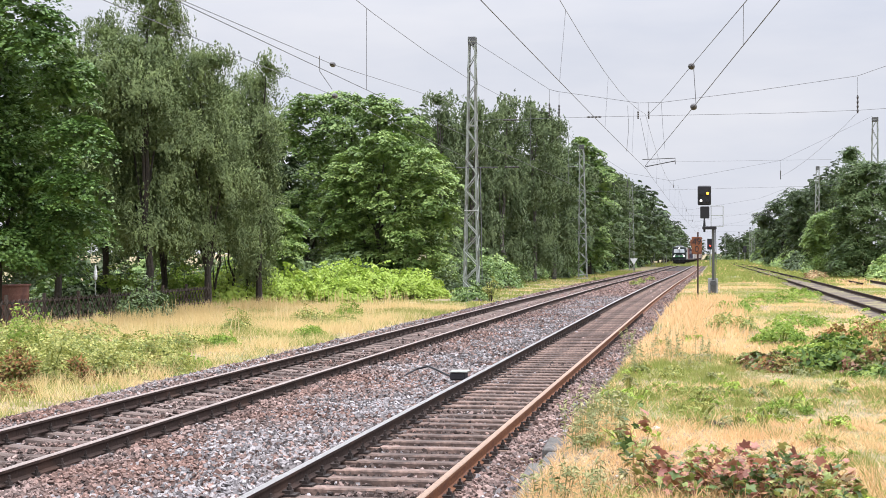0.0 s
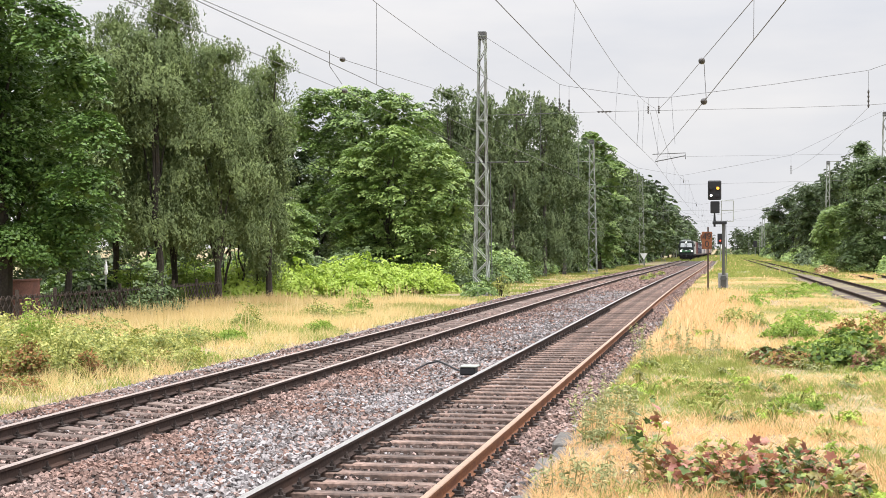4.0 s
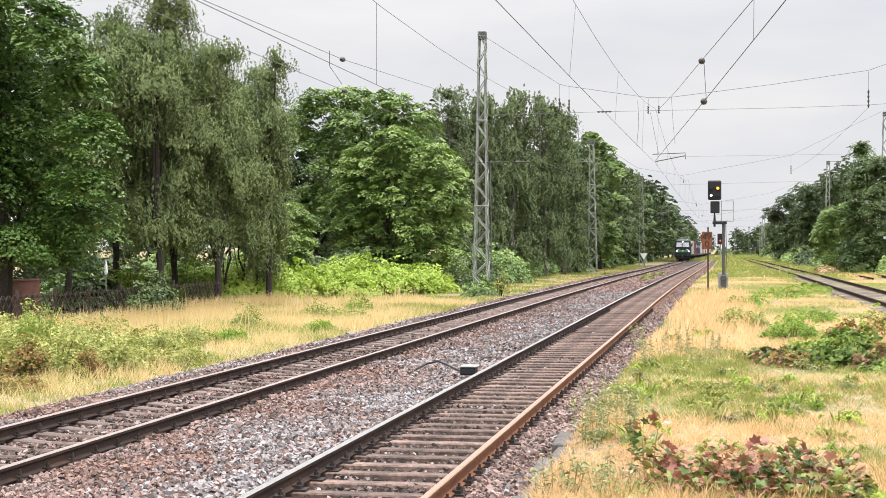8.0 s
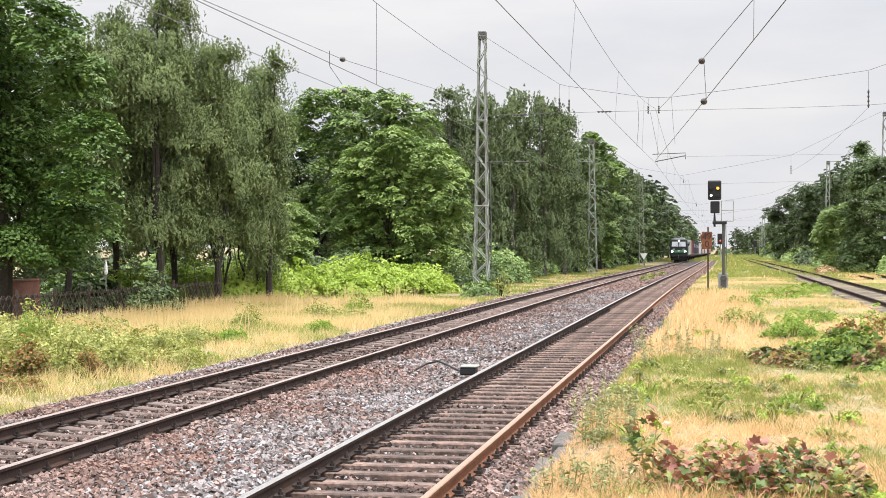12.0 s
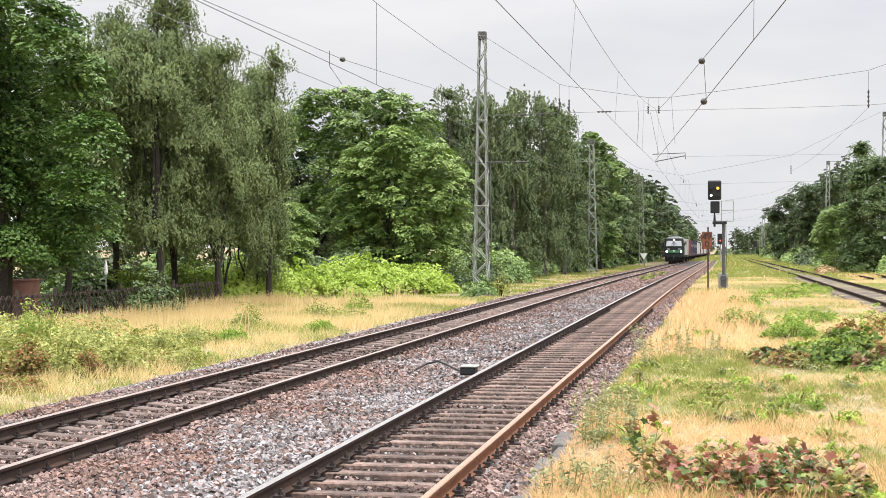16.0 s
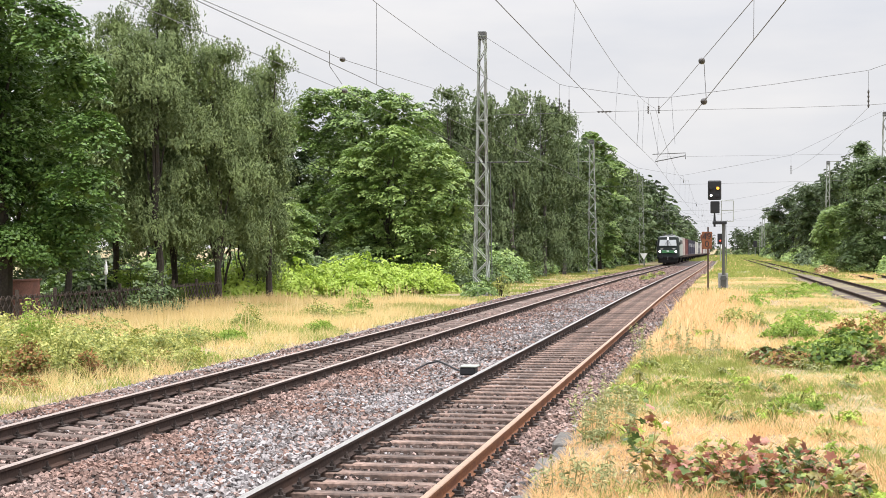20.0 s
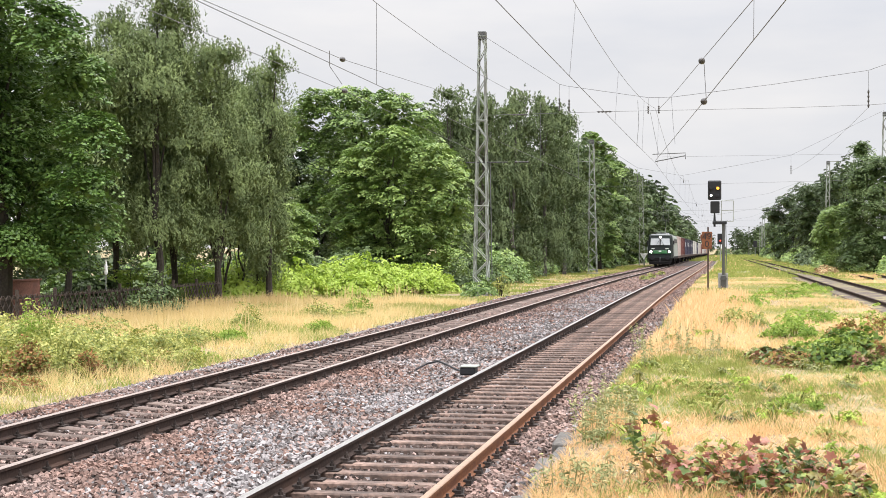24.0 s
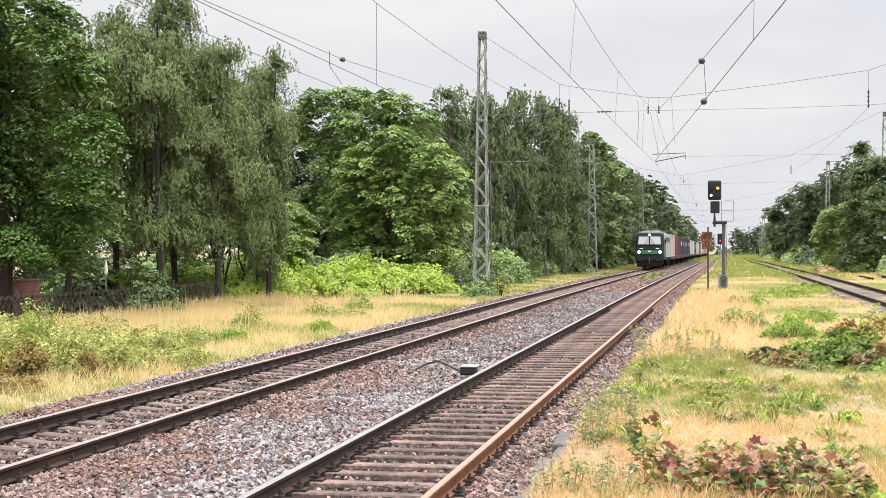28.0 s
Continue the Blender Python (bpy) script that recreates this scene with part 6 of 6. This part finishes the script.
# ---- grass ----
def blades(name, label, material, x, y, height, width, seed, lean=0.35, fine=True):
    rng = np.random.RandomState(seed)
    n = len(x)
    z = np.where((x > -10) & (x < -1.6), bed_height(x, y), ground_height(x, y)) - 0.02
    base = np.stack([x + bend_x(y), y, z + bend_z(y)], 1)
    a = rng.uniform(0, 2 * math.pi, n)
    side = np.stack([np.cos(a), np.sin(a) * 0.4, np.zeros(n)], 1) * (np.asarray(width) * rng.uniform(0.6, 1.3, n) / 2)[:, None]
    h = np.asarray(height) * rng.uniform(0.5, 1.25, n)
    tip = base + np.stack([rng.normal(0, lean, n) * h, rng.normal(0, lean, n) * h, h], 1)
    mid = base * 0.45 + tip * 0.55 + np.stack([np.zeros(n), np.zeros(n), 0.10 * h], 1)
    v = np.stack([base - side, base + side, mid + side * 0.7, tip, mid - side * 0.7], 1).reshape(-1, 3)
    me = fast_mesh(name, v, 5) if fine else fast_mesh(name, np.stack([base - side, base + side, tip], 1).reshape(-1, 3), 3)
    me.materials.append(material)
    return tagged(new(name, me), label, "grass", kind="stuff")


def scatter(n, x0, x1, y0, y1, seed, bias=1.0, tufts=0):
    rng = np.random.RandomState(seed)
    x, y = rng.uniform(x0, x1, n), y0 + (y1 - y0) * rng.uniform(0, 1, n) ** bias
    if tufts:
        cx, cy = rng.uniform(x0, x1, tufts), y0 + (y1 - y0) * rng.uniform(0, 1, tufts) ** bias
        k = rng.randint(0, tufts, n)
        s = 0.035 + 0.0022 * cy[k]
        x, y = cx[k] + rng.normal(0, 1, n) * s, cy[k] + rng.normal(0, 1, n) * s
    return x, y


def greenness(x, y):
    """Where the grass is still green: drifts over the plan."""
    g = value_noise(x, y, 31, 3.4) * 0.65 + value_noise(x, y, 32, 1.1) * 0.35
    band = np.exp(-((y - 20.5) / 3.2) ** 2) * 0.31 + np.exp(-((y - 15.2) / 1.0) ** 2) * 0.14
    return g + np.where(x > -2, band + np.clip((y - 45) / 70, 0, 0.28), 0)


def field(tag, label_dry, label_green, n, x0, x1, y0, y1, h, w, seed, bias=1.0, tufts=0, limit=0.56, straw=M_STRAW, lean=0.35):
    x, y = scatter(n, x0, x1, y0, y1, seed, bias, tufts)
    keep = (x > x0) & (x < x1) & (np.abs(x - (6.2 - (y - 40) * 0.0087)) > 1.2 - np.clip((y - 72) / 45, 0, 1.15))
    x, y = x[keep], y[keep]
    g = greenness(x, y) + np.random.RandomState(seed + 1).normal(0, 0.11, len(x)) > limit
    grow = 0.6 + 0.8 * value_noise(x, y, 33, 2.0)
    blades("dry_" + tag, label_dry, straw, x[~g], y[~g], (h * grow)[~g], (w * (1 + y / 60))[~g], seed + 2, lean, fine=y1 < 40)
    blades("green_" + tag, label_green, M_GRASS, x[g], y[g], (h * 0.75 * grow)[g], (w * (1 + y / 60))[g], seed + 3, lean, fine=y1 < 40)


field("grass_near", "short straw-yellow dry grass beside the worn track", "short green grass beside the worn track", 120000, -1.62, 5.5, 10.6, 30, 0.105, 0.006, 400, 1.5, 6000, limit=0.655, lean=0.75)
field("tall_tufts", "tall dry grass tufts with bent stalks", "tall green grass tufts beside the worn track", 26000, -1.5, 5.0, 11, 32, 0.19, 0.006, 405, 1.4, 330, limit=0.52, lean=0.42)
field("grass_far", "straw-yellow dry grass between the tracks", "green grass between the worn track and the siding", 150000, -1.55, 9.5, 30, 110, 0.13, 0.010, 410, 1.4, 9000, limit=0.64, lean=0.6)
field("field_grass", "tall straw-yellow dry grass in the field", "green grass among the dry stalks", 100000, -19.3, -9.9, 17, 62, 0.26, 0.012, 420, 1.2, 6500, limit=0.55, straw=M_STRAW_FIELD, lean=0.5)
field("verge_grass", "dry grass along the far verge", "green grass along the far verge", 46000, -16.5, -9.8, 55, 210, 0.14, 0.026, 430, 1.6, 2600, limit=0.22, straw=M_STRAW_FIELD)
field("siding_grass", "dry grass along the siding", "green grass along the siding", 30000, -1.2, 12, 100, 300, 0.26, 0.05, 440, 1.8, 1200, limit=0.40)
field("horizon_grass", "dry grass far along the line", "green grass far along the line", 14000, -16, 16, 280, 700, 0.5, 0.10, 445, 1.3, 1500, limit=0.12)
x, y = scatter(5000, -19.2, -17.6, 34, 60, 450, 1.0, 700)
blades("fence_grass", "tall dry stalks along the lath fence", M_STRAW_FIELD, x, y, np.full(len(x), 0.5), np.full(len(x), 0.016), 451, 0.18)
x, y = scatter(900, -18.8, -12.5, 33, 64, 455, 1.0, 260)
blades("seed_stalks", "scattered tall pale seed stalks in the field", M_STRAW_FIELD, x, y, np.full(len(x), 0.75), np.full(len(x), 0.02), 456, 0.16)
x, y = scatter(2600, -1.2, 1.0, 33, 64, 452, 1.0, 300)
blades("feathery_grass", "pale feathery dry grass beside the ballast", M_STRAW, x, y, np.full(len(x), 0.34), np.full(len(x), 0.03), 453, 0.35)


def tall_weed(x, y, h, seed, material=None):
    """An upright stalk set with narrow leaves."""
    rng = np.random.RandomState(seed)
    t = thing("tall_weed", "upright grey-green weed stalks beside the ballast", "weed", (x, y, float(ground_height(x, y))), group="upright weeds beside the ballast")
    at, face = [], []
    for k in range(rng.randint(4, 8)):
        bx, by, hh = rng.normal(0, 0.10), rng.normal(0, 0.10), h * rng.uniform(0.6, 1.1)
        tx, ty = bx + rng.normal(0, 0.05), by + rng.normal(0, 0.05)
        part("stalk", tubed([(bx, by, -0.03), (tx, ty, hh)], [0.004, 0.002], 4), M_WEED, t)
        for j in range(int(20 * hh / 0.5)):
            f = rng.uniform(0.1, 1.0)
            a = rng.uniform(0, 6.28)
            r = 0.055 * (1.15 - f)
            at.append((bx + (tx - bx) * f + math.cos(a) * r, by + (ty - by) * f + math.sin(a) * r, hh * f))
            face.append((math.cos(a) * 0.5, math.sin(a) * 0.5, 0.8))
    put("foliage", fast_mesh("foliage", leaf_quads(rng, np.array(at), unit(np.array(face)), 0.075, 0.022), 4), material or M_WEED, t)


rw = random.Random(29)
for k in range(8):
    tall_weed(-1.25 + rw.uniform(-0.22, 0.3), 15.2 + rw.uniform(-1.4, 2.8), rw.uniform(0.4, 0.62), 500 + k)
for k in range(8):
    tall_weed(-1.25 + rw.uniform(-0.2, 0.5), 12.0 + rw.uniform(-0.6, 1.2), rw.uniform(0.2, 0.34), 520 + k)
for k in range(9):
    tall_weed(-0.9 + rw.uniform(-0.6, 0.9), 25.5 + rw.uniform(-2.0, 3.0), rw.uniform(0.35, 0.6), 540 + k)


# ---- maple saplings in the foreground ----
M_LEAF_RED = foliage("reddish_maple_leaf", [(0.335, 0.105, 0.081), (0.455, 0.190, 0.152), (0.494, 0.266, 0.124), (0.217, 0.081, 0.066)], 0.25, 0.42, per="object", gloss=0.35)
M_LEAF_GREEN = foliage("green_maple_leaf", [(0.060, 0.105, 0.032), (0.138, 0.200, 0.050), (0.326, 0.361, 0.091), (0.335, 0.209, 0.091)], 0.28, 0.42, per="object", gloss=0.35)


def maple_leaf(size):
    """A five-lobed leaf, folded a little along its midrib."""
    bm = bmesh.new()
    lobes = [(0, 1.0), (12, 0.74), (30, 0.58), (42, 0.78), (52, 0.94), (64, 0.74), (84, 0.54), (104, 0.66), (116, 0.70), (130, 0.54), (165, 0.26)]
    pts = [(math.sin(radians(a)) * r, math.cos(radians(a)) * r) for a, r in lobes] + [(math.sin(radians(-a)) * r, math.cos(radians(a)) * r) for a, r in reversed(lobes[1:])]
    c = bm.verts.new((0, 0, 0))
    ring = [bm.verts.new((x * size * 0.5, y * size * 0.5, -abs(x) * size * 0.10 - max(0, y) ** 2 * size * 0.10)) for x, y in pts]
    for k in range(len(ring)):
        bm.faces.new((c, ring[k], ring[(k + 1) % len(ring)]))
    me = bpy.data.meshes.new("leaf")
    bm.to_mesh(me)
    bm.free()
    return me


def sapling(x, y, rx, ry, h, n, seed, label, red=0.5, stems=6):
    rng = random.Random(seed)
    t = thing("maple_sapling", label, "sapling", (x, y, float(ground_height(x, y))), group="maple saplings")
    red_me, green_me = maple_leaf(0.14), maple_leaf(0.145)
    for k in range(stems):
        a, q = rng.uniform(0, 6.28), rng.uniform(0.3, 0.95)
        part("stem", tubed([(math.cos(a) * rx * 0.15, math.sin(a) * ry * 0.15, -0.03), (math.cos(a) * rx * q * 0.6, math.sin(a) * ry * q * 0.6, h * 0.45), (math.cos(a) * rx * q, math.sin(a) * ry * q, h * 0.7)], [0.006, 0.004, 0.002], 5), M_BRAMBLE_RED, t)
    for k in range(n):
        a, q = rng.uniform(0, 6.28), rng.uniform(0, 1) ** 0.5
        top = h * (1 - 0.55 * q * q) * (0.75 + 0.35 * math.sin(7 * math.cos(a) * q + 3 * math.sin(a) * q + seed))
        z = top * rng.uniform(0.25, 1.0) ** 0.5
        is_red = rng.random() < red * (0.35 + 0.9 * z / h)
        put("leaf", red_me if is_red else green_me, M_LEAF_RED if is_red else M_LEAF_GREEN, t,
            m=pose(math.cos(a) * rx * q, math.sin(a) * ry * q, max(0.03, z), rng.gauss(28, 24), rng.gauss(0, 24), rng.uniform(0, 360)) @ Matrix.Scale(rng.uniform(0.45, 1.1), 4))
    return t


sapling(-0.22, 12.35, 0.38, 0.45, 0.44, 290, 61, "low maple sapling with reddish brown and green leaves", 0.7)
sapling(0.12, 12.2, 0.42, 0.48, 0.46, 290, 65, "low maple sapling with dusky red top leaves", 0.75)
sapling(0.50, 12.3, 0.42, 0.48, 0.47, 290, 62, "low maple sapling with green and reddening leaves", 0.55)
sapling(0.86, 12.2, 0.36, 0.45, 0.44, 270, 66, "low maple sapling with mostly green leaves", 0.4)
sapling(0.32, 12.75, 0.55, 0.4, 0.42, 240, 64, "low maple sapling with reddish leaves", 0.7)
shoot = sapling(-0.60, 12.6, 0.19, 0.17, 0.86, 90, 63, "slender maple shoot with olive and red leaves", 0.35, 2)


# ---- low weeds and litter near the worn track ----
rl = np.random.RandomState(77)
n = 1500
lx, ly = rl.normal(-0.72, 0.16, n), rl.uniform(10.8, 14.6, n)
at = np.stack([lx, ly, ground_height(lx, ly) + rl.uniform(0.0, 0.025, n)], 1)
M_LITTER = foliage("brown_leaf_litter", [(0.228, 0.137, 0.084), (0.35, 0.243, 0.167), (0.471, 0.38, 0.289)], 0.1, 0.8)
me = fast_mesh("leaf_litter", leaf_quads(rl, at, unit(np.array([0, 0, 1.0]) + rl.normal(size=(n, 3)) * 0.3), 0.055, 0.035), 4)
me.materials.append(M_LITTER)
tagged(new("leaf_litter", me), "brown leaf litter on the bare ground", "leaf litter", kind="stuff")
for k in range(110):
    wx, wy = rw.uniform(-1.3, 4.6), (11.5 + 24 * rw.random() ** 1.3) if k % 2 else rw.gauss(20.5, 1.6)
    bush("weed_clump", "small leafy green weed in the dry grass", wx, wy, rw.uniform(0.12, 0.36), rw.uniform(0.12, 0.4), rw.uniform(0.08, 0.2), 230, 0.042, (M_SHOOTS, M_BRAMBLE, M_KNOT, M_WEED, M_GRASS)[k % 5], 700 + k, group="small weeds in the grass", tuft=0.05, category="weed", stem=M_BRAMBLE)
M_DEAD = foliage("withered_dark_leaves", [(0.053, 0.042, 0.034), (0.106, 0.076, 0.061), (0.182, 0.137, 0.099)], 0.1, 0.8)
for k, (px_, py_) in enumerate(((0.05, 17.2), (0.25, 17.0), (-0.15, 17.5))):
    bush("dead_weed", "dark withered weed lying on the ground", px_, py_, 0.16, 0.12, 0.06, 140, 0.05, M_DEAD, 760 + k, group="withered weeds", tuft=0.04, category="weed", stem=M_DEAD)


M_PEBBLE = mat("pale_chalky_stone", (0.471, 0.441, 0.41), 0.9, vary=0.15, scale=8, grain=40, bump=0.4)
for k, (x, y, r) in enumerate(((-0.70, 12.0, 0.055), (-0.78, 12.9, 0.06), (-0.82, 13.4, 0.04), (-0.60, 16.6, 0.07), (-0.35, 17.0, 0.05), (-0.88, 11.4, 0.06))):
    bm = bmesh.new()
    bmesh.ops.create_icosphere(bm, subdivisions=2, radius=r)
    for v in bm.verts:
        v.co += Vector(noise.noise_vector(v.co * 14 + Vector((k, 0, 0)))) * r * 0.3
        v.co.z *= 0.45
    stone = thing("pale_stone", "flat pale stone lying on the bare ground", "stone", (x, y, float(ground_height(x, y)) + 0.012), group="pale stones on the ground")
    part("stone_body", bm, M_PEBBLE, stone)


# ---- the garden behind the fence ----
fence = thing("lath_fence", "dark weathered crossed-lath fence along the garden", "fence", (-19.35, 0, -0.18))
lath_me = {}
for s in (-1, 1):
    bm = boxed(-0.010, 0.010, -0.016, 0.016, -0.50, 0.50)
    bmesh.ops.rotate(bm, verts=bm.verts, cent=(0, 0, 0), matrix=Matrix.Rotation(radians(s * 40), 3, "X"))
    lath_me[s] = bpy.data.meshes.new("lath")
    bmesh.ops.recalc_face_normals(bm, faces=bm.faces)
    bm.to_mesh(lath_me[s])
    bm.free()
for i in range(57):
    for s in (-1, 1):
        put("lath", lath_me[s], M_FENCE, fence, m=pose(0.014 * s, 36.0 + i * 0.34, 0.52))
for z in (0.28, 0.82):
    part("fence_rail", boxed(-0.06, -0.026, 35.8, 55.4, z - 0.03, z + 0.03), M_FENCE, fence)
for i in range(9):
    part("fence_post", boxed(-0.14, -0.06, 36 + i * 2.4 - 0.04, 36 + i * 2.4 + 0.04, -0.3, 1.05), M_FENCE, fence)

M_BRICK = mat("red_brown_brickwork", (0.192, 0.090, 0.068), 0.9, vary=0.25, scale=3, grain=18, bump=0.4, stain=(0.139, 0.069, 0.057), amount=0.4)
M_PLASTER = mat("white_plaster", (0.74, 0.73, 0.70), 0.9, vary=0.06, scale=1.5, grain=30, bump=0.1)
M_PANE = mat("dark_window_pane", (0.05, 0.06, 0.07), 0.1, vary=0.1, bump=0, spec=0.7)
house = thing("garden_house", "white plastered house with a low brick wall behind trees", "house", (-35.2, 57.0, -0.3))
part("wall", boxed(-3.5, 3.5, -4.5, 4.5, 0.9, 3.0), M_PLASTER, house, "white plastered wall")
part("plinth", boxed(-3.53, 3.53, -4.53, 4.53, -0.2, 0.9), M_BRICK, house, "red-brown brick plinth")
bm = bmesh.new()
prism(bm, [(-3.9, 3.0), (3.9, 3.0), (0, 5.4)], -4.8, 4.8)
part("roof", bm, M_FENCE, house, "dark pitched roof")
for y in (-2.8, 0.0, 2.8):
    w = part("window", boxed(3.50, 3.56, y - 0.6, y + 0.6, 1.2, 2.3), M_WHITE, house, "white window frame")
    part("pane", boxed(3.55, 3.575, y - 0.5, y + 0.5, 1.3, 2.2), M_PANE, w)
shed = thing("brick_wall", "low reddish brick garden wall behind the fence", "wall", (-23.2, 45.2, -0.3))
part("wall", boxed(-0.15, 0.15, -1.8, 2.0, -0.2, 1.22, bevel=0.01), M_BRICK, shed)
part("coping", boxed(-0.2, 0.2, -1.85, 2.05, 1.22, 1.28, bevel=0.01), M_BRICK, shed, "brick-on-edge coping")
parasol = thing("garden_parasol", "folded white garden parasol on its pole", "parasol", (-22.3, 51.0, -0.3))
part("pole", tubed([(0, 0, 0), (0, 0, 1.95)], 0.02, 6), M_STEEL, parasol)
part("canopy", tubed([(0, 0, 1.35), (0, 0, 1.45), (0, 0, 1.65), (0, 0, 1.9)], [0.05, 0.08, 0.06, 0.02], 8), M_WHITE, parasol, "folded white cloth")


# ---- motions ----
PACE = np.polyfit([0.0, 3.0, 8.0, 15.0, 20.0, 28.0], [314.5, 297.5, 264.0, 223.5, 196.5, 148.3], 3)


def front(t):
    """How far along the track the engine's front stands at t seconds."""
    return float(np.polyval(PACE, t))


def on_track(y):
    """A vehicle's pose with its front at y: it lies along the bend and the fall of the line."""
    ahead, behind = Vector(bent((TRACK_L, y, 0))), Vector(bent((TRACK_L, y + 16, 0)))
    d = behind - ahead
    return pose(*ahead, math.degrees(math.atan2(d.z, d.y)), 0, -math.degrees(math.atan2(d.x, d.y)))


SWAYING = [(c, 0.28) for o in bpy.data.objects if o.parent is None and o.name.startswith("birch_tree") for c in o.children if c.name.startswith("crown")]
SWAYING.append((shoot, 2.5))


def motions():
    times = [k * 2.0 for k in range(15)]
    for ob, back, off, z in TRAIN:
        walk(ob, [(t, on_track(front(t) + back) @ pose(0, off, z)) for t in times])
    # a light wind moves the birches and the slender shoot
    for i, (ob, size) in enumerate(SWAYING):
        m0 = ob.matrix_basis.copy()
        rows = []
        for k in range(41):
            t = k * 0.7
            a = math.sin(t * 1.9 + i * 1.3) * 0.6 + math.sin(t * 0.83 + i * 2.1) * 0.4
            b = math.sin(t * 1.4 + i * 0.7) * 0.6 + math.sin(t * 0.61 + i) * 0.4
            rows.append((t, m0 @ pose(0, 0, 0, a * size, b * size, 0)))
        walk(ob, rows)
    steps = [k / 15 for k in range(421)]
    for ob, r in TURNING:
        m0 = ob.matrix_basis.translation.copy()
        walk(ob, [(t, pose(*m0, math.degrees((front(0) - front(t)) / r) % 360.0)) for t in steps])


motions()
